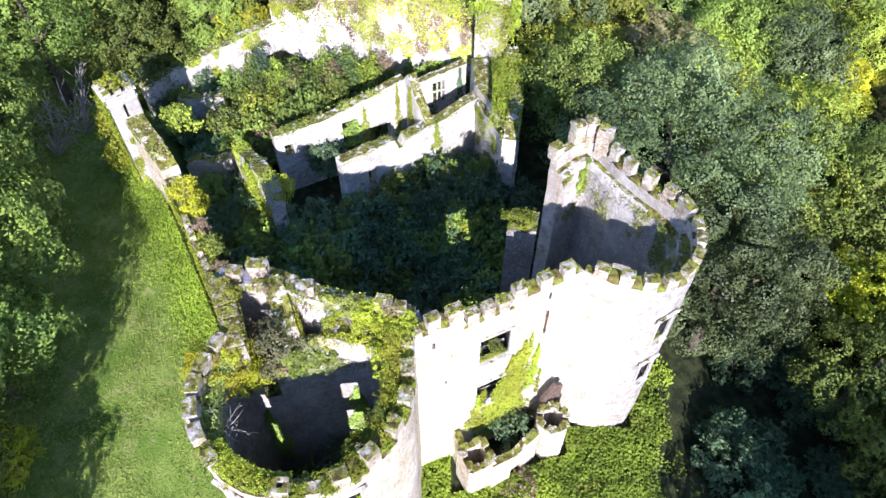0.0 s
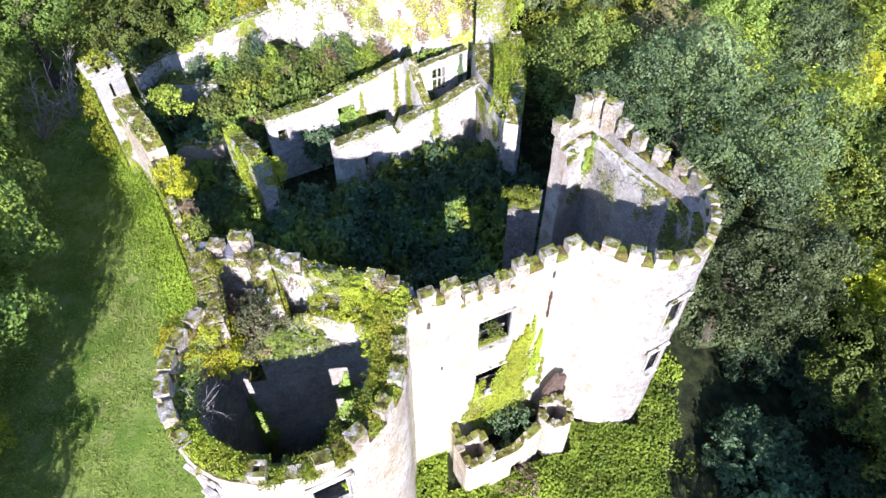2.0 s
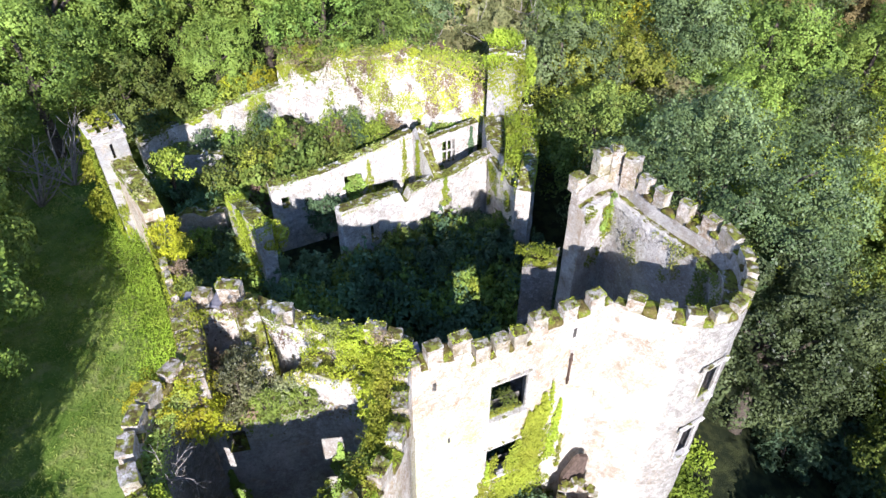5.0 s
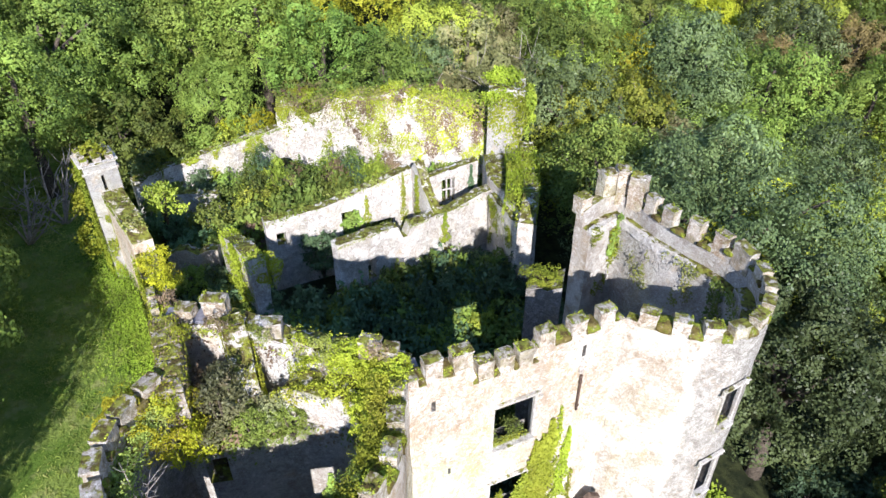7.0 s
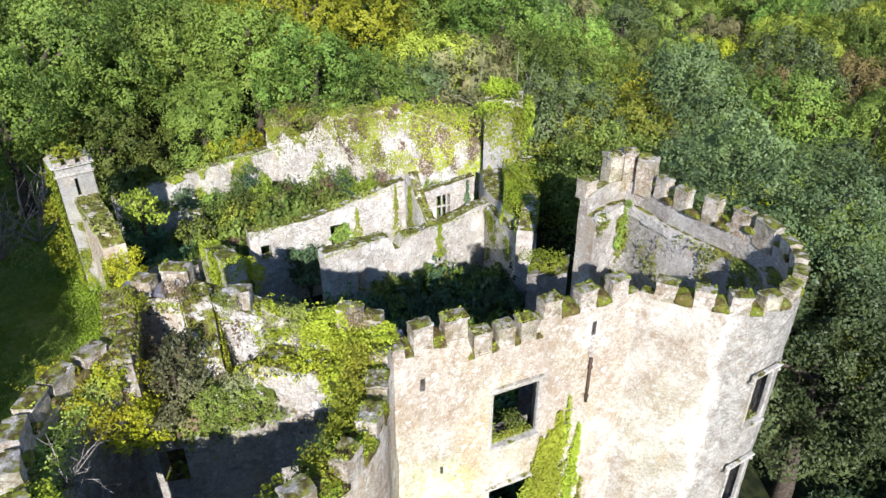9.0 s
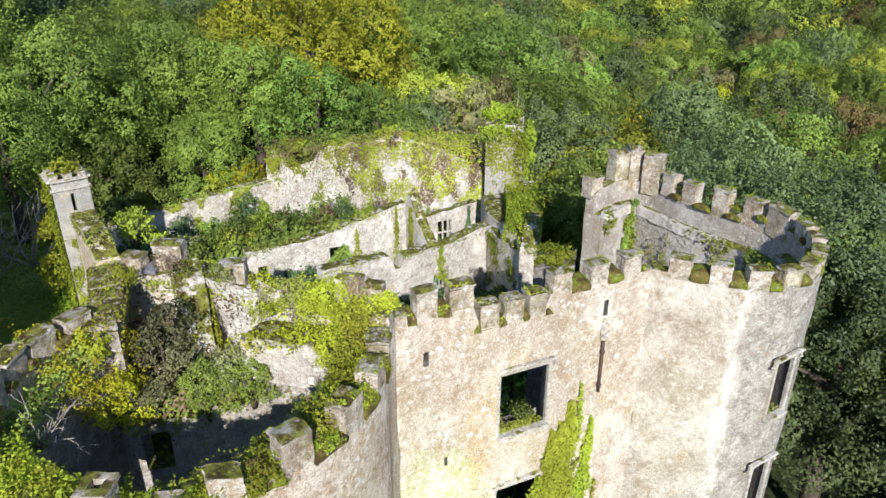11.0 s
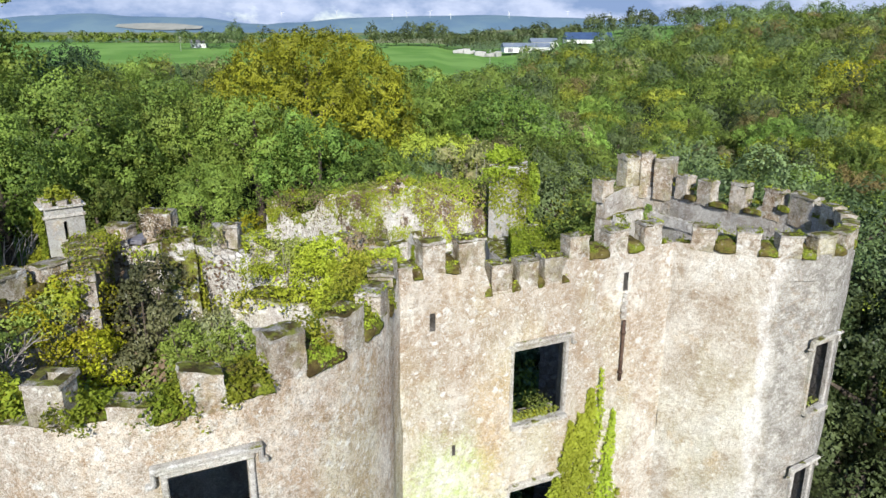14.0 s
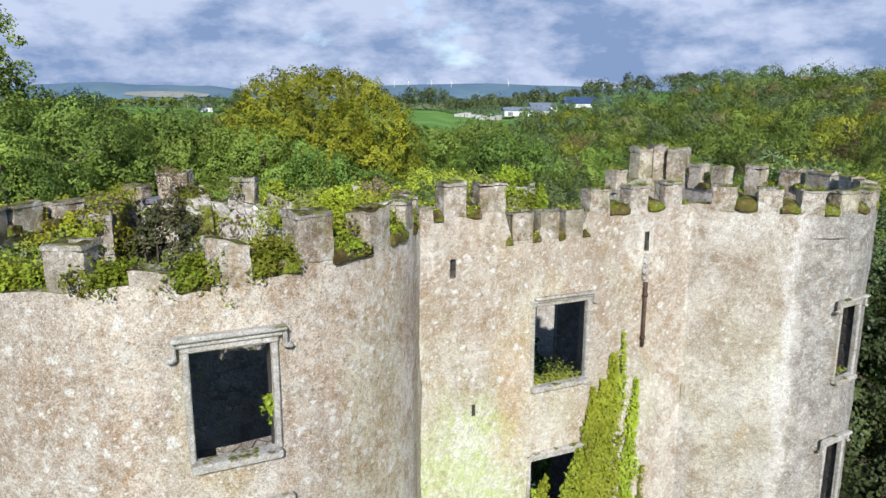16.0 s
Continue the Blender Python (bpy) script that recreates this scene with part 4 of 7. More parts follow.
def slab(name, label, pts, z, thick, material, seed, rough=0.14, category="rubble", sub=0.35):
    """A rough horizontal mass: vault crown, rubble or moss bed."""
    bm = bmesh.new()
    c = Vector((sum(q[0] for q in pts) / len(pts), sum(q[1] for q in pts) / len(pts)))
    rings = 7
    grid = []
    path = Path(list(pts) + [pts[0]])
    n = 40
    for r in range(rings + 1):
        u = 1 - r / rings
        ring = []
        for k in range(n):
            q = c.lerp(path.raw(path.length * k / n), max(u, 0.02))
            h = z + rough * 1.6 * fbm((q.x, q.y, seed), 0.9, 3) - (0.0 if r else 0.12)
            ring.append(bm.verts.new((q.x, q.y, h)))
        grid.append(ring)
    low = [bm.verts.new((v.co.x, v.co.y, z - thick)) for v in grid[0]]
    for k in range(n):
        j = (k + 1) % n
        bm.faces.new((low[k], low[j], grid[0][j], grid[0][k]))
        for r in range(rings):
            bm.faces.new((grid[r][k], grid[r][j], grid[r + 1][j], grid[r + 1][k]))
    bm.faces.new(low[::-1])
    bm.faces.new(grid[-1])
    for f in bm.faces:
        f.smooth = True
    bmesh.ops.recalc_face_normals(bm, faces=bm.faces)
    me = bpy.data.meshes.new(name)
    bm.to_mesh(me)
    bm.free()
    me.set_sharp_from_angle(angle=0.8)
    return tagged(part(name, me, material), label, category)


# ---- range between the round tower and the court ----
DW = Path([(-9.95, 17.75), (-7.5, 17.65), (-5.6, 16.75), (-1.35, 15.75)])
dw = empty("range_wall", (-5.5, 16.5, 0))
tagged(dw, "battlemented rear wall of the front range, plaster fallen from rubble", "castle wall")
dw_top = ragged([(0, 13.75), (1.6, 13.8), (2.4, 13.95), (4.4, 14.0), (6, 13.9), (DW.length, 13.75)], 0.08, 8, 1.3)
part("wall", wall_mesh("wall", DW, 0.85, -0.6, dw_top, [(2.7, 3.6, 6.0, 8.5), (5.6, 6.5, 6.0, 8.5)], 0.35, 0.6, mats=(M_INNER, M_INSIDE)), M_INNER, dw)
for i, (x, y, wd, zt, zb) in enumerate(((-8.95, 18.1, 0.62, 14.35, 13.7), (-7.9, 18.2, 0.85, 14.75, 13.8), (-7.1, 17.6, 0.45, 14.2, 13.6), (-5.75, 17.1, 0.70, 14.66, 13.9),
                                        (-4.6, 16.75, 0.75, 14.45, 13.5), (-3.5, 16.6, 0.6, 14.35, 13.5), (-2.45, 16.35, 0.68, 14.6, 13.6), (-1.75, 16.2, 0.5, 14.5, 13.6))):
    merlon(dw, x, y, zb, zt, wd, 0.5, -0.12 + 0.2 * math.sin(i * 2.7), i + 2, 0.06 * math.sin(i * 1.9), M_MERLON)
bars("coping", [((-9.45, 18.1, 13.86), (0.55, 0.8, 0.14), 0.02), ((-8.42, 18.1, 13.92), (0.42, 0.8, 0.13), -0.1), ((-1.2, 15.95, 13.75), (0.6, 0.7, 0.12), 0.3)], M_SLATE, dw, "broken slate coping slabs", 0.02, 3)
SW = Path([(-10.05, 17.6), (-9.2, 15.9), (-8.65, 14.3)])
sw = empty("side_wall", (-9.3, 16, 0))
tagged(sw, "thick flat-topped side wall of the front range, mossy coping", "castle wall")
part("wall", wall_mesh("wall", SW, 0.75, -0.6, ragged(13.95, 0.05, 4), (), 0.35, 0.6), M_STONE, sw)
for i, s in enumerate((0.35, 1.1, 1.85, 2.6, 3.2)):
    q, d, n = SW.at(s)
    q = q + n * 0.36
    bars("coping_stone", [((q.x, q.y, 14.02 + 0.03 * (i % 2)), (0.66, 0.80, 0.26), math.atan2(d.y, d.x))], M_STONE, sw, "", 0.03, i + 30)
SP = Path([(-7.65, 17.5), (-7.2, 16.6), (-6.8, 15.6)])
sp = empty("spur_wall", (-6.2, 16, 0))
tagged(sp, "short broken spur wall topped with bramble and moss", "castle wall")
part("wall", wall_mesh("wall", SP, 0.75, 6.0, ragged([(0, 14.3), (0.7, 14.1), (1.2, 13.5), (SP.length, 12.6)], 0.12, 12, 2.0), (), 0.25, 0.5), M_INNER, sp)
slab("vault_block", "vaulted masonry block with a thick bed of moss", [(-5.25, 15.35), (-3.6, 14.95), (-2.1, 14.8), (-1.6, 15.6), (-3.4, 16.25), (-5.0, 16.35)], 13.25, 1.25, M_INNER, 2, 0.16, "masonry")
slab("rubble_bed", "earth and rubble on the fallen vault", [(-9.0, 14.9), (-7.5, 14.95), (-7.5, 15.6), (-8.2, 16.3), (-9.1, 16.3)], 9.4, 2.0, M_SOIL, 5, 0.3, "rubble")
slab("rubble_bed", "earth and rubble on the fallen vault", [(-6.2, 15.2), (-5.1, 15.5), (-5.0, 16.2), (-5.9, 16.3)], 12.0, 2.5, M_SOIL, 7, 0.3, "rubble")

# ---- main front wall ----
MW = Path([(-1.14, 14.85), (6.15, 18.36)])
mw = empty("front_wall", (2.5, 16.6, 0))
tagged(mw, "tall castle front of weathered cream lime render with open windows", "castle wall")
m_w = span(MW, 1.66, 16.2, 3.08, 16.87)
m_sl = span(MW, -0.45, 15.18, -0.31, 15.25)
m_s2 = span(MW, 4.66, 17.63, 4.80, 17.70)
mw_open = [(*m_w, 9.45, 11.55), (*m_w, 5.25, 7.35), (*m_w, 1.0, 3.4), (*m_sl, 12.52, 12.98), (*m_s2, 12.68, 13.34),
           (MW.near(0.1, 15.45), MW.near(0.1, 15.45) + 0.1, 8.95, 9.25)]
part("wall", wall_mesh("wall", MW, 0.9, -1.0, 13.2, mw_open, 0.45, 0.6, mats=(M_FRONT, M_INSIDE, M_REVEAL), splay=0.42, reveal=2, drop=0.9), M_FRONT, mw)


def mw_par(s):
    x = MW.raw(s).x
    z = 14.02 if x < 0.88 else (13.32 if x < 2.98 else 13.85)
    return z + 0.04 * noise.noise(Vector((s * 2.0, 3.0, 1.0)))


part("parapet", wall_mesh("parapet", MW, 0.42, 13.2, mw_par, (), 0.22, 0.2), M_FRONT, mw)
mw_m = [(-1.02, 0.45, 14.25, 13.9), (-0.34, 0.60, 14.78, 14.0), (0.55, 0.70, 14.75, 14.0), (1.30, 0.58, 13.98, 13.3), (1.98, 0.56, 13.96, 13.3), (2.62, 0.54, 13.98, 13.3),
        (3.32, 0.62, 14.42, 13.85), (4.42, 0.62, 14.45, 13.85), (5.45, 0.62, 14.5, 13.85)]
merlons_along(mw, MW, [(MW.near(x, 15.4 + 0.484 * x), wd, zt, zb) for x, wd, zt, zb in mw_m], 13.85, 0.46, 0.22, 4, M_MERLON, mw_par)
window_trim(mw, MW, *m_w, 9.45, 11.55, True, True, True, 3, True)
window_trim(mw, MW, *m_w, 5.25, 7.35, True, True, True, 6, True)
p, d, n = MW.at(MW.near(4.72, 17.66))
bm = bmesh.new()
tube_bm(bm, [(p.x - n.x * 0.09, p.y - n.y * 0.09, z) for z in (10.05, 10.6, 11.2, 11.85)], [0.05] * 4, 8)
for z in (10.3, 11.5):
    tube_bm(bm, [(p.x - n.x * 0.09, p.y - n.y * 0.09, z + e) for e in (-0.04, 0.04)], [0.072] * 2, 8)
tagged(part("downpipe", bm, M_IRON), "rusted broken iron downpipe fixed to the wall", "pipe")
bm = bmesh.new()
for i in range(7):
    box_bm(bm, (p.x - n.x * 0.03 + 0.02 * math.sin(i * 2), p.y - n.y * 0.03, 11.95 + i * 0.1), (0.18 - 0.012 * i, 0.12, 0.12), math.atan2(d.y, d.x), 0.02, 0.03, i)
part("pipe_mortar", bm, M_TRIM, mw, "broken mortar where the pipe was fixed")
bars("plinth_band", [((0.0, 15.36, 1.05), (1.6, 0.16, 0.16), 0.45)], M_TRIM, mw, "narrow stone string course", 0.02)

# ---- right round tower ----
RT = Path([(6.15, 18.36), (6.9, 17.98), (7.9, 17.6), (8.9, 17.38), (9.9, 17.5), (10.8, 18.12), (11.5, 19.15), (11.82, 20.4), (11.68, 21.6), (11.2, 22.65),
           (10.5, 23.55), (9.85, 24.35), (9.3, 25.15), (8.85, 25.95), (8.4, 26.7)], True)
rt = empty("castle_tower", (8.6, 21, 0))
tagged(rt, "roofless D-shaped castle tower of grey streaked lime render", "castle tower")
r_w = span(RT, 9.95, 17.52, 10.62, 17.98)
rt_open = [(*r_w, 9.2, 11.2), (*r_w, 5.15, 7.2)]
rt_s = RT.near(11.75, 21.2)                                # behind this the wall walk lies lower
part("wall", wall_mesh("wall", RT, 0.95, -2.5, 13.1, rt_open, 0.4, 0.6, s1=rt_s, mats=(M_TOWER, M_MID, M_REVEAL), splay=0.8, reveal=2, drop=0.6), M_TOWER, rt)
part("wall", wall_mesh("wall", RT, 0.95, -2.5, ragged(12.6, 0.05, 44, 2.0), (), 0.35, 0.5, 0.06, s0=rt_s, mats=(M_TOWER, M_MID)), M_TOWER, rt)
rt_par = ragged([(0, 13.85), (8.5, 13.8), (11, 13.75), (rt_s, 13.7), (rt_s + 1.0, 13.45), (RT.length, 13.4)], 0.05, 9)
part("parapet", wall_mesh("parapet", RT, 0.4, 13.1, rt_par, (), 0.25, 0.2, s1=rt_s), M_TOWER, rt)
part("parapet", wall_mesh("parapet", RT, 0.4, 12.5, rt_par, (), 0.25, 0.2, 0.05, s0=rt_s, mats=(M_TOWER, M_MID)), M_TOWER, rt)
for i, (z0, z1) in enumerate(((9.2, 11.2), (5.15, 7.2))):
    window_trim(rt, RT, *r_w, z0, z1, True, True, True, 11 + i)
rt_m = [(6.8, 18.05, 0.62, 14.4), (7.85, 17.65, 0.6, 14.38), (8.85, 17.4, 0.62, 14.36), (9.8, 17.45, 0.62, 14.34), (10.75, 18.1, 0.72, 14.3), (11.35, 18.95, 0.7, 14.32), (11.7, 19.85, 0.66, 14.36),
        (11.75, 20.75, 0.66, 14.38)]
merlons_along(rt, RT, [(RT.near(x, y), wd, zt) for x, y, wd, zt in rt_m], 13.75, 0.44, 0.22, 2, M_MERLON, rt_par)
rt_r = [(11.5, 21.95, 0.95, 14.45), (10.9, 22.95, 0.66, 14.42), (10.2, 23.95, 0.62, 14.45), (9.45, 24.95, 0.62, 14.3), (8.9, 25.85, 0.6, 14.3)]
merlons_along(rt, RT, [(RT.near(x, y), wd, zt) for x, y, wd, zt in rt_r], 13.4, 0.46, 0.22, 5, M_MERLON, rt_par)
RB = Path([(8.4, 26.7), (7.6, 27.35), (6.7, 27.0), (5.55, 26.1)])
rb = empty("rear_tower_wall", (6.8, 26.8, 0))
tagged(rb, "broken rear wall of the tower with tall chimney-like battlements", "castle wall")
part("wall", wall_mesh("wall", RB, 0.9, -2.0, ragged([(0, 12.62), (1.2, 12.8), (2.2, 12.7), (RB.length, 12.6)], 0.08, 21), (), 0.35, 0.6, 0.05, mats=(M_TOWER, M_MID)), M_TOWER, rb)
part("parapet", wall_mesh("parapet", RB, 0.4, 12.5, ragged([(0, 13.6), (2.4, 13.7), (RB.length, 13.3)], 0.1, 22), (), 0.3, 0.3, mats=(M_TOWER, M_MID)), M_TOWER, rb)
for i, (x, y, wd, zt, yw) in enumerate(((8.2, 26.55, 0.72, 14.85, -0.6), (7.55, 27.1, 0.6, 14.95, 0.1), (6.85, 26.95, 0.66, 14.85, 0.5), (5.75, 26.15, 0.6, 14.05, 0.6))):
    merlon(rb, x, y, 13.2, zt, wd, 0.6, yw, i + 1, 0.0, M_MERLON)
# the white broken edge of the wall walk
for nm, path, sa, sb in (("ledge", RB, 0.3, RB.length), ("ledge", RT, RT.near(10.6, 23.4), RT.length)):
    part(nm, wall_mesh(nm, path, 0.24, 12.4, ragged(12.74, 0.07, 33, 3.0), (), 0.18, 0.15, 0.07, sa, sb, 0.76), M_TRIM, rb, "white broken edge of the wall walk")
# pier inside the court
PR = Path([(3.15, 22.35), (4.55, 22.05)])
pr = empty("masonry_pier", (3.8, 22.7, 0))
tagged(pr, "tall broken masonry pier, ivy and grass on top", "pier")
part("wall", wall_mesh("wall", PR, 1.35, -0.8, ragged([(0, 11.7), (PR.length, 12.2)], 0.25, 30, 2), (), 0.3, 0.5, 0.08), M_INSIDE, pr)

# ---- curtain wall and turret ----
CW = Path([(-17.1, 30.25), (-16.75, 29.6), (-10.15, 17.75)])
cw = empty("curtain_wall", (-14, 25, 2))
tagged(cw, "long curtain wall with small battlements, pale render", "castle wall")
part("wall", wall_mesh("wall", CW, 0.6, 0.5, ragged(7.35, 0.06, 14), (), 0.5, 0.7), M_PLASTER, cw)
for i in range(8):
    q, d, n = CW.at(4.3 + i * 1.2)
    q = q + n * 0.2
    merlon(cw, q.x, q.y, 7.3, 7.85 + 0.1 * math.sin(i * 1.7), 0.72, 0.38, math.atan2(d.y, d.x), i, 0.05 * math.sin(i), M_MERLON)
WALL_SHRUBS = [(2.2, 0.75, 2.0), (3.4, 0.6, 1.6), (5.0, 0.55, 1.4), (6.6, 0.6, 1.5), (8.2, 0.5, 1.2), (9.8, 0.55, 1.4), (11.4, 0.5, 1.2)]
CB = Path([(-20.05, 34.0), (-17.12, 30.28)])
cb = empty("wall_block", (-16.8, 32, 2))
tagged(cb, "thickened wall block with a mossy sloping top", "castle wall")
part("wall", wall_mesh("wall", CB, 1.1, 0.5, ragged([(0, 9.05), (2.9, 8.85), (3.5, 8.7), (CB.length, 7.9)], 0.1, 15, 1.5), (), 0.4, 0.6), M_PLASTER, cb)
TQ = [(-20.4, 33.5), (-19.0, 34.6), (-20.1, 36.0), (-21.5, 34.9)]
tq = empty("corner_turret", (-20.6, 35.2, 2))
tagged(tq, "square corner turret with a slit window, ivy up its flank", "turret")
for i in range(4):
    a, b = Vector(TQ[i]), Vector(TQ[(i + 1) % 4])
    d = (b - a).normalized()
    tp = Path([a, b - d * 0.5])
    half = tp.length / 2 + 0.25
    part("wall", wall_mesh("wall", tp, 0.5, 0.5, ragged(10.75, 0.08, 40 + i), [(half - 0.09, half + 0.09, 9.1, 10.05)] if i == 0 else (), 0.45, 0.7, 0.02), M_TURRET, tq)
    c = (a + b) / 2
    bars("cornice", [((c.x, c.y, 10.35), ((b - a).length + 0.12, 0.2, 0.16), math.atan2(d.y, d.x)), ((c.x, c.y, 10.82), ((b - a).length + 0.06, 0.34, 0.10), math.atan2(d.y, d.x))], M_TRIM, tq, "", 0.02, i)
    for k in (0.12, 0.5, 0.88):
        q = a.lerp(b, k) + Vector((-d.y, d.x)) * 0.2
        merlon(tq, q.x, q.y, 10.8, 11.15, 0.42, 0.34, math.atan2(d.y, d.x), i * 3 + int(k * 10))
slab("turret_roof", "overgrown flat roof of the turret", [(-20.3, 33.8), (-19.2, 34.65), (-20.1, 35.8), (-21.2, 34.9)], 10.4, 0.3, M_SOIL, 9, 0.1, "roof")

# ---- walls of the ruined court ----
def ruin(name, label, pts, thick, top, seed, openings=(), z0=-0.8, rag=0.14, material=None, curved=False):
    path = Path(pts, curved)
    t = empty(name, (pts[0][0], pts[0][1], 0))
    tagged(t, label, "ruined wall")
    part("wall", wall_mesh("wall", path, thick, z0, ragged(top, rag, seed, 1.3), openings, 0.35, 0.55, 0.06), material or M_INNER, t)
    return t, path


W_, WP = ruin("court_wall", "sunlit whitewashed court wall, broken top with grass", [(-6.55, 32.7), (2.15, 39.4), (2.75, 39.9)], 0.75,
              [(0, 6.35), (3.5, 6.1), (4.3, 5.9), (4.5, 5.0), (4.9, 5.0), (5.1, 5.7), (8.5, 5.7), (10.98, 6.0)], 51, [(1.9, 2.5, 3.0, 4.4), (7.6, 8.3, 2.6, 4.2)])
R_, RP = ruin("court_wall", "long whitewashed wall with broken window openings", [(-11.5, 35.6), (-2.7, 40.1)], 0.7,
              [(0, 5.9), (4, 6.0), (9.88, 7.3)], 52, [(0.6, 1.2, 4.0, 4.9), (4.9, 6.1, 2.0, 5.2), (6.9, 8.6, 1.5, 3.9)], -0.8, 0.08)
G_, GP = ruin("gable_wall", "cross wall rising to a broken gable, ivy-streaked", [(-2.75, 40.2), (-1.1, 37.0)], 0.65, [(0, 7.3), (0.7, 8.1), (1.5, 7.0), (3.6, 5.6)], 53, (), -0.8, 0.08)
V_, VP = ruin("rear_court_wall", "pale plastered wall with a mullioned window opening", [(-2.5, 41.75), (1.75, 43.7)], 0.6, [(0, 5.3), (4.68, 6.0)], 54, [(1.9, 2.9, 3.2, 5.0)], -0.8, 0.06)
p, d, n = VP.at(2.4)
bars("mullion", [((p.x - 0.16 * d.x, p.y - 0.16 * d.y, 4.1), (0.1, 0.16, 1.8), math.atan2(d.y, d.x)), ((p.x + 0.2 * d.x, p.y + 0.2 * d.y, 4.1), (0.1, 0.16, 1.8), math.atan2(d.y, d.x)),
                 ((p.x, p.y, 4.2), (1.0, 0.12, 0.1), math.atan2(d.y, d.x))], M_TRIM, V_, "stone mullions and transom")
S_, SPth = ruin("flank_wall", "thick flank wall of the court, ivy along its top", [(4.75, 33.9), (5.15, 36.0), (5.4, 38.5), (5.5, 43.7)], 0.9, [(0, 7.2), (2.1, 8.0), (5, 7.5), (9.9, 7.5)], 55, (), -1.5, 0.2)
E_, EP = ruin("flank_wall", "broken inner skin of the flank wall, pale render", [(2.4, 39.25), (3.75, 35.8), (4.35, 34.1)], 0.7, [(0, 6.0), (3.7, 6.15), (5.2, 6.9)], 56, (), -1.0, 0.2)
slab("wall_core", "rubble core of the flank wall under ivy", [(2.75, 39.3), (3.6, 37.3), (4.4, 35.6), (4.5, 38.4), (4.58, 43.5), (2.08, 43.5), (2.25, 40.4)], 6.7, 7.5, M_INNER, 57, 0.3, "masonry")
P_, PP = ruin("cross_wall", "ivy-clad cross wall sloping down to the court", [(-10.15, 30.6), (-13.7, 36.1)], 0.95, [(0, 7.1), (2.5, 6.6), (6.5, 5.1)], 57, (), -0.5, 0.14)
# both low walls take the darker plaster to stand in for their shade
Q_, QP = ruin("low_wall", "low broken rubble wall in shade", [(-18.4, 36.1), (-15.1, 36.3)], 0.7, [(0, 3.0), (3.3, 3.3)], 58, (), 0.0, 0.3, M_MID)
Q2_, Q2P = ruin("low_wall", "low broken rubble wall in shade", [(-20.2, 42.4), (-16.9, 42.9)], 0.6, [(0, 3.6), (3.4, 3.4)], 59, (), 0.0, 0.25, M_MID)
B_, BP = ruin("back_wall", "long whitewashed rear wall lit by the sun", [(-22.8, 42.9), (-20.1, 45.2), (-13.9, 50.7)], 0.8, [(0, 4.3), (3.5, 4.6), (11.8, 4.9)], 60, (), -0.6, 0.1)
B2_, B2P = ruin("back_wall", "high broken rear wall streaked with ivy and moss", [(-14.1, 50.8), (-9.0, 49.2), (-2.0, 46.9), (2.3, 45.4)], 1.5,
                [(0, 6.0), (0.7, 7.1), (1.5, 7.1), (1.8, 6.0), (4.0, 6.8), (5.4, 8.1), (8.4, 8.6), (11.0, 9.3), (13.5, 9.1), (15.8, 8.2), (17.2, 7.2)], 61, [(1.0, 1.25, 5.6, 6.6)], -0.6, 0.32)
bt = empty("rear_tower", (3.6, 45.3, 0))
tagged(bt, "square rear tower stump smothered in ivy", "castle tower")
BQ = [(2.3, 44.0), (4.7, 43.9), (4.9, 46.4), (2.5, 46.5)]
for i in range(4):
    a, b = Vector(BQ[i]), Vector(BQ[(i + 1) % 4])
    d = (b - a).normalized()
    part("wall", wall_mesh("wall", Path([a, b - d * 0.55]), 0.55, -1.0, ragged(11.1, 0.25, 70 + i), (), 0.4, 0.6, 0.05), M_TURRET, bt)

# ---- porch block at the foot of the front ----
po = empty("porch", (3.2, 15, 0))
tagged(po, "small roofless porch with two brick-crested turrets", "porch")


def turretlet(cx, cy, r, sides, z0, z1, turn, seed):
    pts = [Vector((cx + r * math.cos(turn + k * math.tau / sides), cy + r * math.sin(turn + k * math.tau / sides))) for k in range(sides + 1)]
    part("turret_wall", wall_mesh("turret_wall", Path(pts), 0.34, z0, z1, (), 0.35, 0.5, 0.03), M_PLASTER, po)
    m = sides * 2
    path = Path(pts)
    for k in range(m):
        q, d, n = path.at(path.length * (k + 0.5) / m)
        q = q + n * 0.17
        bars("crest_block", [((q.x, q.y, z1 + 0.12), (path.length / m * 0.62, 0.40, 0.2), math.atan2(d.y, d.x))], M_STONE, po, "", 0.03, seed + k)


turretlet(1.75, 14.35, 1.12, 4, -1.5, 3.4, radians(72), 100)
turretlet(5.85, 16.35, 0.98, 6, -1.5, 3.5, radians(20), 140)
PF = Path([(2.6, 13.75), (3.9, 14.5), (5.1, 15.6)])
part("front_wall", wall_mesh("front_wall", PF, 0.45, -1.5, ragged([(0, 3.3), (1.5, 2.9), (PF.length, 3.2)], 0.1, 80), [(1.2, 2.0, -1.4, 1.4)], 0.3, 0.5), M_PLASTER, po)
PL = Path([(0.45, 15.75), (0.95, 14.6)])
part("side_wall", wall_mesh("side_wall", PL, 0.4, -1.5, ragged(3.45, 0.06, 81), (), 0.3, 0.5), M_PLASTER, po)
PG = Path([(6.3, 17.9), (5.2, 17.35)])
part("porch_gable", wall_mesh("porch_gable", PG, 0.2, 0.0, ragged([(0, 4.6), (0.6, 5.0), (PG.length, 3.9)], 0.06, 82), (), 0.3, 0.5), M_BRICK, po, "brown roof scar against the tower")

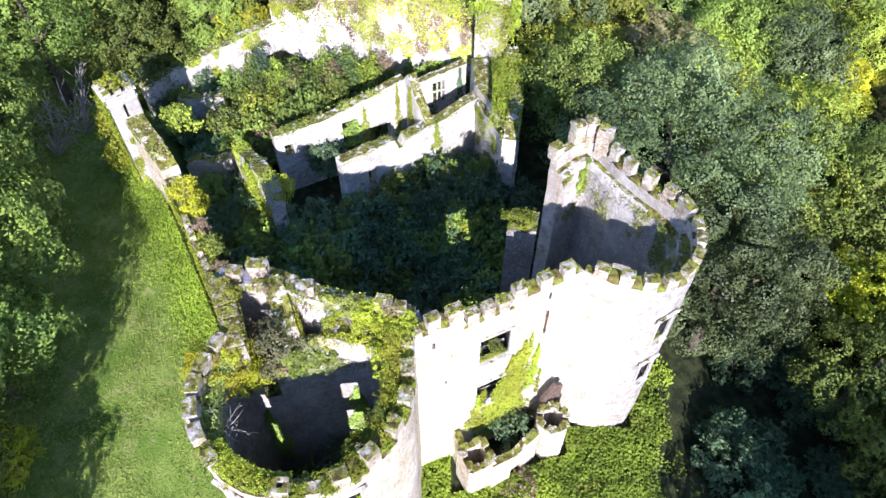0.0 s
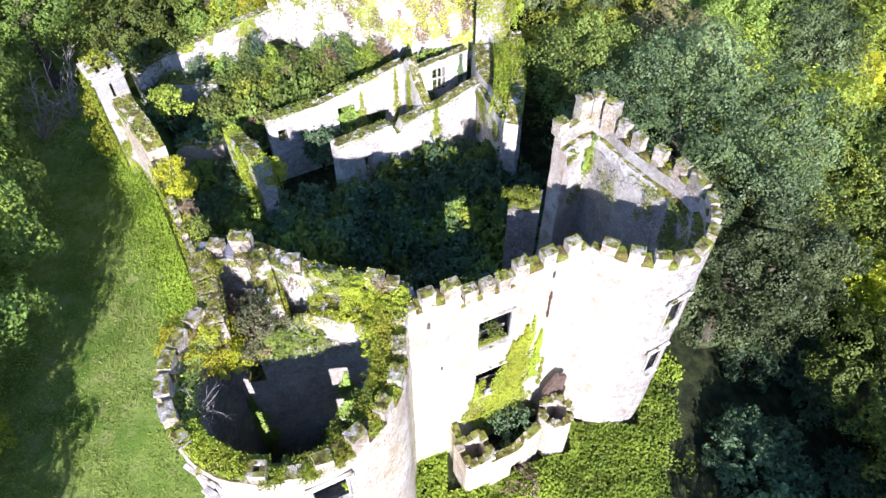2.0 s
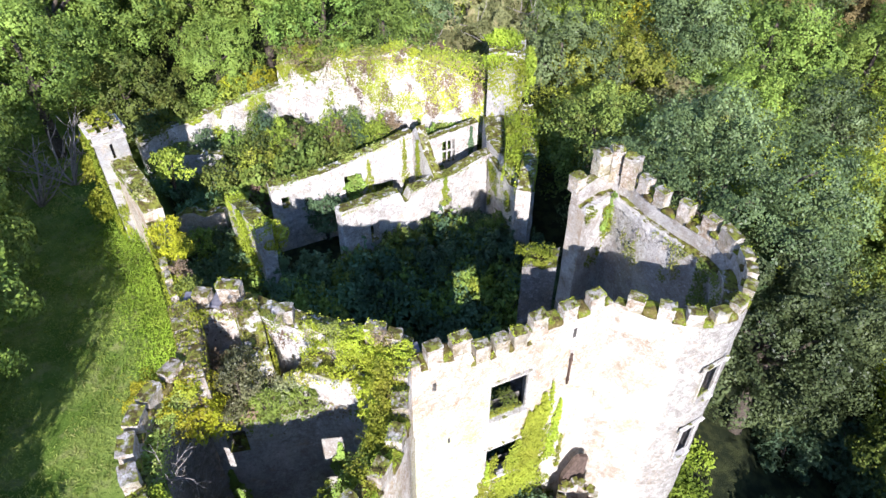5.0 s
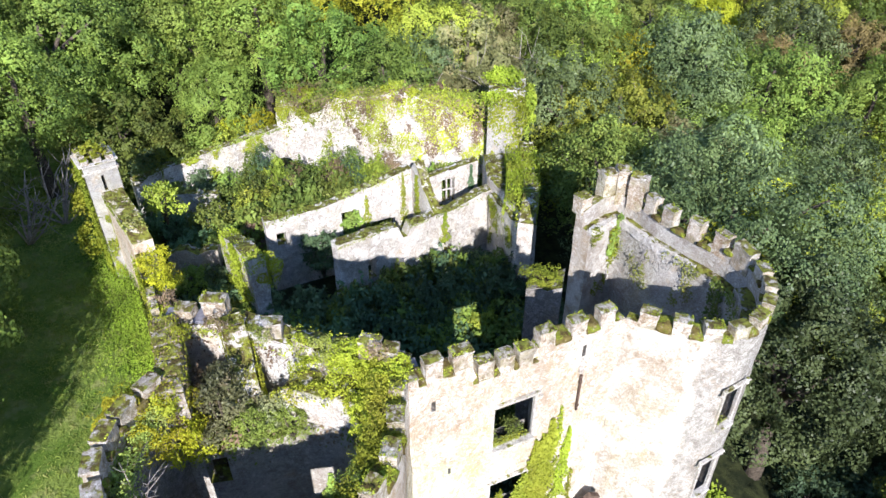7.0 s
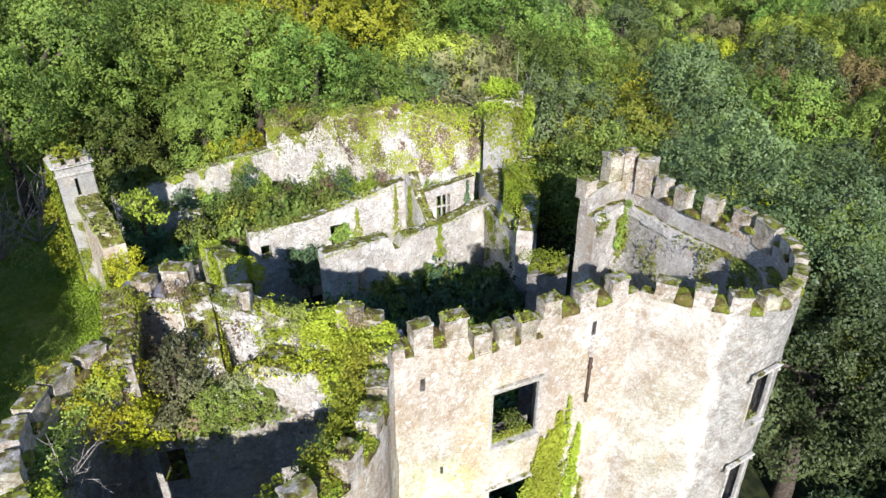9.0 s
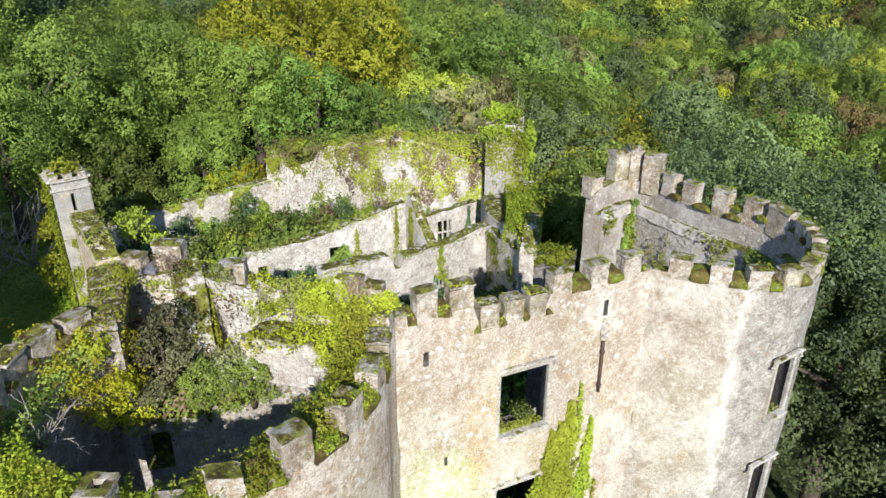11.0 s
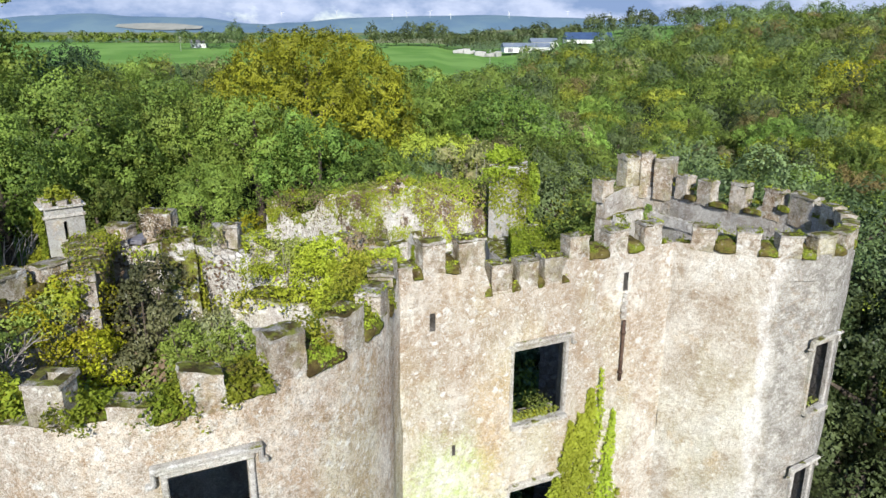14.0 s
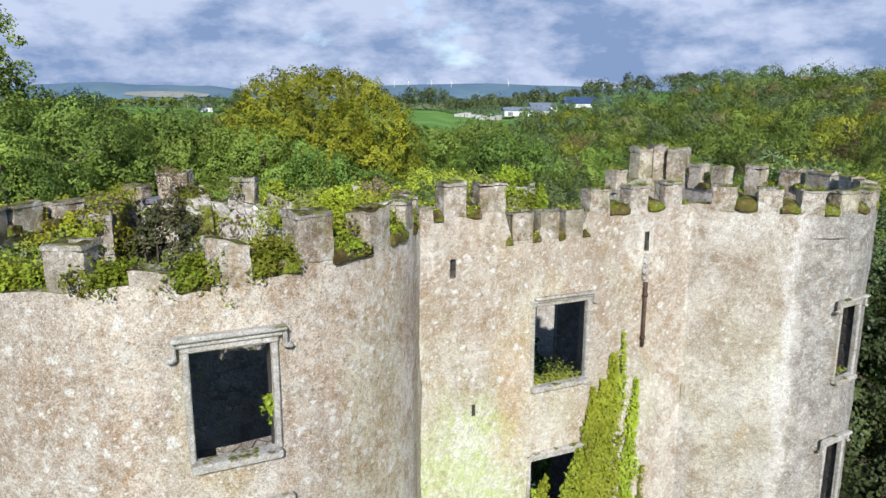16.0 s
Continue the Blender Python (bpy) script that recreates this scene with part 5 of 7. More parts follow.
# ---- ivy, moss and shrubs on the walls ----
def line_growth(path, sa, sb, count, width, z, inset, rng, hang=0.0, puff=0.25, bunch=3.0):
    """Leaf places along the top of a wall, in bunches; hang: how far they trail down its faces."""
    s = sa + (sb - sa) * rng.random(count * 3)
    keep = np.array([noise.noise(Vector((v * bunch, width * 9, sa))) for v in s]) > rng.uniform(-0.45, 0.25, len(s))
    s = s[keep][:count]
    P, N = [], []
    for v in s:
        p, d, n = path.at(v)
        u = rng.uniform(0, width)
        q = p + n * (inset + u)
        zz = (z(v) if callable(z) else z) + abs(rng.normal(0, puff))
        nn = np.array((n.x * (u / width - 0.5), n.y * (u / width - 0.5), 1.0))
        if hang and rng.random() < 0.4:
            side = rng.random() < 0.5
            q = p - n * 0.06 if side else p + n * (inset + width + 0.06)
            zz -= rng.exponential(hang)
            nn = np.array((-n.x, -n.y, 0.4)) if side else np.array((n.x, n.y, 0.4))
        P.append((q.x, q.y, zz))
        N.append(nn)
    return np.array(P), np.array(N)


def top_ivy(label, path, sa, sb, count, width, z, inset, seed, leaf=0.15, material=None, hang=0.3, puff=0.16, bunch=1.3):
    rng = np.random.default_rng(seed)
    P, N = line_growth(path, sa, sb, count, width, z, inset, rng, hang, puff, bunch)
    return foliage("ivy", label, P, N, leaf, material or M_IVY, seed, "ivy", "stuff")


def heap(label, centre, radii, count, leaf, material, seed, name="ivy", lobes=5, category="ivy"):
    """A loose heap of leaves on a ledge."""
    rng = np.random.default_rng(seed)
    lb = [((centre[0] + rng.uniform(-0.6, 0.6) * radii[0], centre[1] + rng.uniform(-0.6, 0.6) * radii[1], centre[2] + rng.uniform(-0.1, 0.5) * radii[2]),
           tuple(r * rng.uniform(0.4, 0.65) for r in radii)) for _ in range(lobes)]
    P, N = crown_points(rng, lb, count, 0.3, 0.6, 0.22 * max(radii) + 0.06)
    return foliage(name, label, P, N, leaf, material, seed, category, "stuff")


top_ivy("bright ivy and moss along the tower battlements", LT, 8.5, 13.0, 4940, 0.75, lambda s: lt_par(s) - 0.06, 0.06, 201, 0.068, None, 0.0, 0.12)
top_ivy("bright ivy on the tower battlements", LT, 4.5, 9.0, 4940, 0.9, lambda s: lt_par(s) - 0.1, 0.06, 202, 0.082, None, 0.0)
top_ivy("bright ivy spilling over the tower wall head", LT, 13.0, LT.length, 8740, 1.1, lambda s: lt_par(s) - 0.12, 0.08, 203, 0.082, None, 0.0, 0.26, 0.9)
top_ivy("dry grass and moss behind the parapet", LT, 0.0, 5.0, 2850, 0.55, 13.5, 0.42, 204, 0.095, M_GRASS)
top_ivy("moss tufts along the front parapet", MW, 0.2, MW.length, 1300, 0.3, lambda s: mw_par(s) - 0.02, 0.08, 205, 0.09, None, 0.0, 0.05, 2.2)
top_ivy("moss tufts along the tower parapet", RT, 0.0, RT.length, 1700, 0.36, 13.8, 0.04, 206, 0.09, None, 0.0, 0.05, 1.7)
top_ivy("grass along the wall head of the range", DW, 0.0, DW.length, 2850, 0.6, 13.62, 0.1, 207, 0.082, None, 0.12, 0.08, 1.2)
top_ivy("ivy over the flank wall head", SPth, 0.8, SPth.length, 9000, 2.0, 7.35, -0.1, 208, 0.12, M_IVY, 0.5, 0.3, 0.5)
top_ivy("moss and ivy on the side wall", SW, 0.0, SW.length, 1600, 0.8, 14.08, 0.02, 216, 0.09, None, 0.3, 0.06, 1.0)
top_ivy("ivy over the spur wall", SP, 0.0, SP.length, 1500, 0.8, ragged([(0, 14.2), (0.7, 14.0), (1.2, 13.4), (SP.length, 12.5)], 0.1, 12, 2.0), -0.02, 218, 0.085, M_IVY, 0.4, 0.1, 1.5)
top_ivy("dry grass on the side wall", SW, 0.0, SW.length, 900, 0.8, 14.05, 0.02, 217, 0.10, M_DRY, 0.3, 0.08, 1.0)
top_ivy("ivy over the cross wall head", PP, 0.0, PP.length, 4160, 0.9, lambda s: 7.0 - 0.3 * s, 0.02, 209, 0.120, None, 0.6, 0.12, 0.8)
top_ivy("grass along the court wall head", WP, 0.0, WP.length, 900, 0.6, lambda s: 6.15 if s < 4.2 else 5.65, 0.05, 210, 0.13, M_GRASS, 0.03, 0.06)
top_ivy("grass along the court wall head", RP, 0.0, RP.length, 900, 0.6, lambda s: 5.85 + 0.12 * s, 0.05, 211, 0.13, M_GRASS, 0.1, 0.06)
top_ivy("ivy and grass over the high rear wall", B2P, 0.2, B2P.length, 9600, 1.4, lambda s: 6.8 + 0.2 * min(s, 11.5), 0.0, 212, 0.150, None, 1.1, 0.2, 0.7)
top_ivy("grass along the rear wall head", BP, 3.0, BP.length, 800, 0.6, 4.75, 0.05, 213, 0.15, M_GRASS, 0.05, 0.08)
top_ivy("ivy along the curtain wall head", CW, 0.3, CW.length, 2880, 0.5, 7.4, 0.3, 214, 0.105, None, 0.3, 0.15, 0.7)
top_ivy("moss and dry stems on the wall block", CB, 0.2, CB.length, 900, 0.9, 8.7, 0.05, 215, 0.15, M_GRASS, 0.1, 0.15)
for x, y, z, r, n, sd in ((-20.3, 34.9, 10.8, 0.75, 900, 221), (-21.3, 35.6, 9.3, 0.9, 1400, 222), (-21.9, 35.5, 7.0, 1.3, 1600, 223), (-21.7, 34.5, 5.0, 1.3, 1400, 224)):
    heap("ivy climbing over the turret", (x, y, z), (r, r, r), n, 0.17, M_IVY, sd)
for x, y, z, rx, rz, n, sd in ((3.5, 45.2, 11.2, 1.5, 0.9, 2600, 231), (4.9, 44.6, 9.2, 0.7, 2.6, 2400, 232), (2.9, 43.8, 10.5, 1.0, 0.9, 900, 233), (4.5, 43.75, 8.6, 0.5, 2.2, 1000, 234)):
    heap("ivy smothering the rear tower", (x, y, z), (rx, 1.0 if sd == 231 else 0.5, rz), n, 0.15, M_CLIMB, sd)


def wall_ivy(label, path, inner, sc, zlo, zhi, wide, count, seed, leaf=0.15, material=None, slant=0.0, z_taper=1.0):
    """Ivy flat on a wall face, narrowing to the top."""
    rng = np.random.default_rng(seed)
    u = rng.random(count) ** 1.25
    s = sc + slant * (1 - u) + wide * (1 - 0.88 * u ** z_taper) * rng.uniform(-0.5, 0.5, count) * (0.8 + 0.35 * np.sin(u * 17 + seed))
    P, N = [], []
    for a, b in zip(s, u):
        p, d, n = path.at(min(max(a, 0), path.length))
        o = rng.uniform(0.04, 0.22)
        q = p - n * o if not inner else p + n * (inner + o)
        P.append((q.x, q.y, zlo + (zhi - zlo) * b))
        N.append((-n.x, -n.y, 0.35) if not inner else (n.x, n.y, 0.35))
    return foliage("ivy", label, np.array(P), np.array(N), leaf, material or M_CLIMB, seed, "ivy", "stuff", 0.45)


for i, (sc, zlo, zhi, wide, cnt, slant) in enumerate(((5.55, 5.0, 10.0, 1.25, 2000, -0.35), (5.84, 8.6, 10.55, 0.34, 190, 0.0), (6.35, 5.0, 9.15, 0.75, 1000, -0.2), (4.92, 5.2, 9.15, 0.62, 800, -0.15), (5.25, 3.6, 9.3, 2.3, 2600, -0.6),
                                                      (4.55, 2.2, 7.5, 2.0, 2000, -0.5), (5.2, 1.2, 5.6, 3.3, 2600, -0.2), (3.5, 3.2, 6.9, 1.2, 700, -0.6), (6.72, 4.0, 6.5, 0.28, 150, 0.0), (3.15, 4.9, 6.6, 0.35, 160, 0.0), (5.6, 7.0, 9.6, 1.0, 500, 0.0))):
    wall_ivy("bright ivy climbing the front wall in ragged spires", MW, 0, sc, zlo, zhi, wide, int(cnt * 1.4), 241 + 31 * i, 0.105, M_CLIMB, slant, 1.6)
wall_ivy("ivy streaks on the court wall", WP, 0, 7.6, 3.5, 5.8, 1.0, 420, 244, 0.13)
wall_ivy("ivy streaks on the court wall", RP, 0, 6.6, 3.0, 6.2, 0.9, 380, 245, 0.13)
wall_ivy("ivy streaks on the gable wall", GP, 0, 1.2, 2.5, 7.4, 1.3, 900, 246, 0.15)
wall_ivy("ivy streaks on the gable wall", RP, 0, 9.2, 2.5, 7.2, 0.8, 500, 247, 0.14)
def face_ivy(label, path, sa, sb, zlo, zhi, count, seed, grain=0.45, cut=0.02, leaf=0.16, material=None, inner=0.0):
    """Ivy over a wall face in drifting patches that hang from the top."""
    rng = np.random.default_rng(seed)
    P, N = [], []
    tries = 0
    while len(P) < count and tries < count * 8:
        tries += 1
        a, u = rng.uniform(sa, sb), rng.random()
        z = zlo + (zhi(a) - zlo) * u if callable(zhi) else zlo + (zhi - zlo) * u
        if fbm((a * grain * 1.2, z * grain * 0.75, seed), 1.0, 3) + 0.28 * (u - 0.62) < cut + rng.uniform(-0.06, 0.06):
            continue
        p, d, n = path.at(a)
        o = rng.uniform(0.03, 0.2)
        q = p - n * o if not inner else p + n * (inner + o)
        P.append((q.x, q.y, z))
        N.append((-n.x, -n.y, 0.35) if not inner else (n.x, n.y, 0.35))
    return foliage("ivy", label, np.array(P), np.array(N), leaf, material or M_CLIMB, seed, "ivy", "stuff", 0.45)


face_ivy("ivy and moss over the rear wall", B2P, 0.0, 8.5, 2.5, lambda s: 6.6 + 0.22 * min(s, 11.0), 1300, 250, 0.7, 0.14, 0.15, M_IVY)
face_ivy("ivy and moss over the rear wall", B2P, 8.0, B2P.length, 2.5, lambda s: 6.6 + 0.22 * min(s, 11.0) - 0.25 * max(0.0, s - 12.5), 4600, 276, 0.6, -0.04, 0.14, M_IVY)
face_ivy("dead grass over the rear wall", B2P, 6.0, B2P.length, 4.5, lambda s: 6.6 + 0.22 * min(s, 11.0) - 0.25 * max(0.0, s - 12.5), 2600, 277, 0.6, 0.02, 0.14, M_DRY)
top_ivy("dry grass and moss over the high rear wall", B2P, 0.2, B2P.length, 5000, 1.5, lambda s: 6.75 + 0.2 * min(s, 11.5), -0.15, 257, 0.16, M_DRY, 0.9, 0.22, 0.8)
top_ivy("rank grass over the high rear wall", B2P, 0.2, B2P.length, 5000, 1.5, lambda s: 6.85 + 0.2 * min(s, 11.5), -0.1, 258, 0.15, M_GRASS, 0.7, 0.25, 0.9)
top_ivy("dry grass on the range wall", DW, 0.0, DW.length, 1800, 0.8, 13.6, 0.02, 259, 0.10, M_DRY, 0.5, 0.1, 1.0)
tqp = Path([TQ[3], TQ[0]])
face_ivy("ivy clothing the turret flank", tqp, 0.0, tqp.length, 1.5, 10.8, 5200, 260, 0.5, -0.22, 0.14)
face_ivy("ivy over the end of the flank wall", SPth, 0.0, SPth.length, 4.6, 7.6, 1500, 251, 0.4, 0.05, 0.14, M_IVY, 0.9)
face_ivy("ivy over the broken flank wall", EP, 0.0, EP.length, 1.0, 5.9, 900, 252, 0.5, 0.14, 0.15, None)
face_ivy("ivy over the long rear wall", BP, 2.0, BP.length, 1.5, 4.8, 900, 253, 0.5, 0.16, 0.15)
face_ivy("ivy down the curtain wall", CW, 0.0, CW.length, 2.5, 8.0, 2600, 254, 0.4, 0.1, 0.15)
btp = Path([BQ[0], BQ[1]])
face_ivy("ivy over the rear tower", btp, 0.0, btp.length, 4.0, 11.1, 1500, 268, 0.6, 0.0, 0.14)
face_ivy("ivy and grass inside the rear tower wall", RB, 0.2, RB.length, 8.5, 12.9, 700, 269, 0.8, 0.1, 0.12, None, 0.92)
face_ivy("grass tufts inside the tower wall", RT, RT.near(10.9, 23.0), RT.length, 9.5, 12.9, 500, 270, 0.8, 0.12, 0.11, M_GRASS, 0.98)
face_ivy("dark ivy inside the tower wall", RT, RT.near(11.6, 19.4), RT.near(11.3, 22.5), 8.0, 13.0, 1800, 275, 0.6, -0.06, 0.12, M_BUSH, 0.98)
face_ivy("ivy on the flank of the spur wall", SP, 0.0, SP.length, 11.5, lambda s: 14.0 - 0.7 * s, 900, 278, 0.7, -0.1, 0.085, M_IVY, 0.75)
tqf = Path([TQ[0], TQ[1]])
face_ivy("ivy at the foot of the turret", tqf, 0.0, tqf.length, 1.5, 7.6, 1500, 274, 0.7, -0.02, 0.13)
heap("ivy over the end of the cross wall", (-10.3, 30.6, 5.6), (0.7, 0.6, 1.6), 1500, 0.15, M_IVY, 255)
heap("ivy over the end of the cross wall", (-10.5, 30.4, 3.0), (0.8, 0.6, 1.8), 1500, 0.16, M_IVYDARK, 256)
wall_ivy("ivy on the pale rear court wall", VP, 0, 4.1, 2.0, 5.8, 1.0, 600, 261, 0.15, M_IVYDARK)
wall_ivy("ivy on the cross wall face", PP, 0.95, 2.6, 1.5, 6.6, 5.5, 2600, 262, 0.16, None, 0.0, 3.0)
wall_ivy("ivy on the cross wall face", PP, 0, 2.6, 1.5, 6.6, 5.0, 1600, 265, 0.16, M_IVYDARK, 0.0, 3.0)
wall_ivy("ivy on the rear tower wall inside", RB, 0.9, 1.5, 10.8, 13.0, 1.3, 700, 263, 0.14, M_BUSH)
heap("ivy and grass on the pier", (3.8, 22.75, 12.1), (0.8, 0.7, 0.32), 1500, 0.085, M_CLIMB, 264, lobes=9)

rng = np.random.default_rng(266)
P, N = [], []
for i, (x, y, z, w, dp, yaw) in enumerate(CAPS):
    if rng.random() < 0.25:
        continue
    side = rng.choice([-1, 1])
    for _ in range(int(rng.uniform(10, 90))):
        u, v = (rng.normal(0.46 * side, 0.07), rng.uniform(-0.5, 0.5)) if rng.random() < 0.5 else (rng.uniform(-0.5, 0.5), rng.normal(0.46, 0.07) * rng.choice([-1, 1]))
        u, v = u * w, v * dp
        u, v = min(max(u, -0.54 * w), 0.54 * w), min(max(v, -0.56 * dp), 0.56 * dp)
        P.append((x + u * math.cos(yaw) - v * math.sin(yaw), y + u * math.sin(yaw) + v * math.cos(yaw), z - 0.03 + abs(rng.normal(0, 0.035))))
        N.append((0, 0, 1))
foliage("moss_tufts", "bright moss and small ferns on the copings", np.array(P), np.array(N), 0.065, M_IVY, 267, "moss", "stuff", 0.7)

# moss cushions and growth on the vault beside the tower
heap("bright ivy over the vault block", (-3.3, 15.9, 13.6), (1.7, 0.6, 0.5), 5200, 0.068, M_IVY, 271, lobes=14)
heap("bright ivy over the vault block", (-2.0, 15.0, 13.7), (0.8, 0.9, 0.55), 4400, 0.068, M_IVY, 272, lobes=12)
heap("ivy hanging from the vault block", (-4.0, 15.1, 13.15), (1.3, 0.35, 0.4), 1200, 0.09, M_IVY, 273)
# ivy tufts rooted in the gaps of the front battlements
for i, (x, y, r, h, n) in enumerate(((-5.25, 8.5, 0.34, 0.30, 900), (-4.85, 8.62, 0.26, 0.22, 500), (-3.92, 8.72, 0.30, 0.30, 800), (-3.7, 9.0, 0.28, 0.42, 700),
                                     (-2.92, 9.22, 0.30, 0.34, 800), (-2.75, 9.6, 0.26, 0.40, 600), (-1.98, 10.2, 0.24, 0.24, 450), (-1.5, 11.4, 0.26, 0.32, 600), (-1.3, 12.65, 0.24, 0.28, 500))):
    z = lt_par(LT.near(x, y)) + 0.03
    heap("bright ivy tuft rooted in a gap of the battlements", (x, y, z), (r, r, h), n, 0.06, M_IVY if i % 4 != 2 else M_CLIMB, 620 + i, lobes=6)
bush("yellowing shrub rooted in the wall head", (-9.1, 14.1, 12.2), 1.2, 2.0, 13000, 0.07, M_YELLOW, 281, lobes=14)
bush("yellowing shrub rooted in the wall head", (-8.3, 14.3, 11.3), 0.75, 1.9, 5000, 0.07, M_YELLOW, 292, lobes=7)
bush("brown-leaved shrub rooted in rubble", (-8.5, 15.6, 12.1), 0.6, 1.6, 2200, 0.08, M_DRY, 282)
bush("feathery green shrub rooted on the inner wall", (-6.2, 14.95, 11.1), 0.62, 1.9, 6500, 0.06, M_BUSH, 283, lobes=8)
bush("bronze-leaved bush growing out of the range", (-5.55, 15.35, 11.3), 0.45, 1.9, 2200, 0.09, M_RUSSET, 295, lobes=6)
bush("dark green shrub rooted on the inner wall", (-5.0, 15.1, 11.4), 0.5, 1.5, 4200, 0.065, M_BUSH, 284, lobes=7)
bush("bronze-leaved bush growing out of the range", (-7.3, 15.3, 10.5), 0.85, 3.9, 6500, 0.10, M_RUSSET, 285, lobes=9)
top_ivy("ivy trailing over the inner wall head", IW, 0.2, IW.length, 2600, 0.6, 11.5, 0.0, 293, 0.12, M_BUSH, 0.35, 0.22, 1.1)
top_ivy("dry grass along the inner wall head", IW, 0.2, IW.length, 900, 0.6, 11.6, 0.0, 294, 0.14, M_DRY, 0.3, 0.25, 1.3)
for i, (x, y, r, h) in enumerate(((-4.4, 12.8, 1.9, 6.5), (-6.6, 11.6, 1.8, 4.5), (-3.6, 10.6, 1.3, 4.0))):
    bush("dark shrub on the floor of the roofless tower", (x, y, ground_z(x, y) - 0.1), r, h, 5000, 0.16, M_IVYDARK if i != 1 else M_BUSH, 296 + i, lobes=14, group="shrubs in the tower")
bare_shrub("leafless grey shrub on the tower wall head", (-8.35, 11.2, 13.2), 1.5, 9, 286, M_TWIG, 1.3)
bare_shrub("bare saplings in the ivy", (-3.9, 16.0, 13.2), 1.5, 5, 287, M_TWIG, 0.15, "sapling", 0.02)
bare_shrub("bare twigs in the ivy", (-1.75, 12.6, 13.5), 1.0, 6, 288, M_TWIG, 0.8)
heap("green shrubs inside the tower parapet", (-8.2, 10.4, 13.1), (0.6, 0.8, 0.4), 1300, 0.085, M_BUSH, 289, "shrub")
wall_ivy("ivy inside the dark tower", IW, 0, IW.near(-4.0, 15.2), 3.0, 9.2, 1.5, 2200, 290, 0.13, M_BUSH, 0.0, 3.0)
wall_ivy("ivy inside the dark tower", IW, 0, IW.near(-8.1, 14.4), 3.0, 8.6, 1.3, 1800, 291, 0.13, M_BUSH, 0.0, 3.0)

for i, (x, y, z, rx, ry, rz, c) in enumerate(((-2.15, 13.9, 13.9, 0.6, 0.8, 0.45, 1500), (-1.95, 12.7, 13.95, 0.5, 0.8, 0.4, 1300), (-2.2, 11.3, 13.95, 0.55, 0.7, 0.4, 1200), (-2.9, 10.2, 13.8, 0.6, 0.6, 0.35, 900),
                                              (-1.75, 15.5, 13.95, 0.6, 0.6, 0.5, 1300), (-2.75, 16.0, 14.0, 0.8, 0.5, 0.5, 1500), (-3.9, 16.35, 13.9, 0.9, 0.45, 0.45, 1500), (-2.6, 14.75, 12.9, 0.5, 0.4, 0.7, 900),
                                              (-7.4, 9.4, 13.8, 0.8, 0.5, 0.35, 1000), (-6.3, 8.95, 13.85, 0.7, 0.4, 0.3, 800), (-4.6, 8.9, 13.9, 0.6, 0.4, 0.3, 700), (-8.9, 12.2, 13.2, 0.3, 1.4, 0.2, 260))):
    heap("bright ivy on the tower wall head", (x, y, z), (rx, ry, rz), int(c * 2.2), 0.066, M_IVY if i < 11 and i % 4 != 2 else M_GRASS, 700 + i, lobes=9)

for i, (path, sp, z, mt, c) in enumerate(((MW, m_w, 9.45, M_GRASS, 420), (MW, m_w, 9.45, M_IVY, 360), (RT, r_w, 9.25, M_GRASS, 160), (MW, m_w, 9.35, M_BUSH, 700))):
    top_ivy("grass and ferns on a window sill", path, sp[0] + 0.05, sp[1] - 0.05, c, 0.25 if i < 3 else 0.8, z, 0.04 if i < 3 else 0.2, 720 + i, 0.07, mt, 0.0, 0.07 if i < 3 else 0.16, 2.0)
heap("fern in the tower window", (LT.at(w_a[1] - 0.12)[0].x, LT.at(w_a[1] - 0.12)[0].y + 0.1, 11.95), (0.14, 0.10, 0.30), 180, 0.07, M_IVY, 725, "fern", 4, "fern")

heap("moss and ivy over the end of the side wall", (-8.55, 14.15, 13.5), (0.5, 0.4, 0.6), 1300, 0.085, M_IVY, 730, lobes=7)
heap("dry growth over the side wall", (-8.75, 14.3, 12.9), (0.5, 0.4, 0.7), 900, 0.085, M_DRY, 731, lobes=7)
for i, (x, y, z) in enumerate(((-8.65, 17.2, 14.1), (-7.62, 17.05, 14.55), (-5.73, 16.75, 14.35), (-4.6, 16.6, 14.2), (-2.45, 16.15, 14.35))):
    heap("moss and ivy clinging to a merlon", (x + 0.25 * math.sin(i * 2.0), y - 0.2, z), (0.4, 0.22, 0.45), 520, 0.06, (M_IVY, M_DRY, M_GRASS)[i % 3], 740 + i, lobes=6)
heap("moss at the foot of the flue merlon", (-5.15, 8.6, 14.0), (0.3, 0.25, 0.2), 350, 0.06, M_IVY, 746, lobes=5)
# ---- growth in the court ----
rng = np.random.default_rng(77)
court = []
for i in range(70):
    x, y = rng.uniform(-10, 4.5), rng.uniform(19.5, 33.5)
    if y > 33.5 + 0.7 * (x + 5) or (x > 2.2 and 20.5 < y < 24.5) or y < 19.3 - 0.1 * x or (abs(x + 3.8) < 0.9 and 20 < y < 24):
        continue
    court.append((x, y))
base = [bush("dark green shrub in the shaded court", (0, 0, -50 - i), 1.6, 2.6, 2600, 0.24, M_IVYDARK if i % 2 else M_BUSH, 300 + i, lobes=14, group="court shrubs") for i in range(4)]
for i, (x, y) in enumerate(court):
    s = rng.uniform(0.7, 1.25)
    copy_thing(base[i % 4], Matrix.Translation((x, y, ground_z(x, y) - 0.2)) @ Matrix.Rotation(rng.uniform(0, 6.3), 4, "Z") @ Matrix.Diagonal((s, s, s * rng.uniform(0.7, 1.3), 1)))
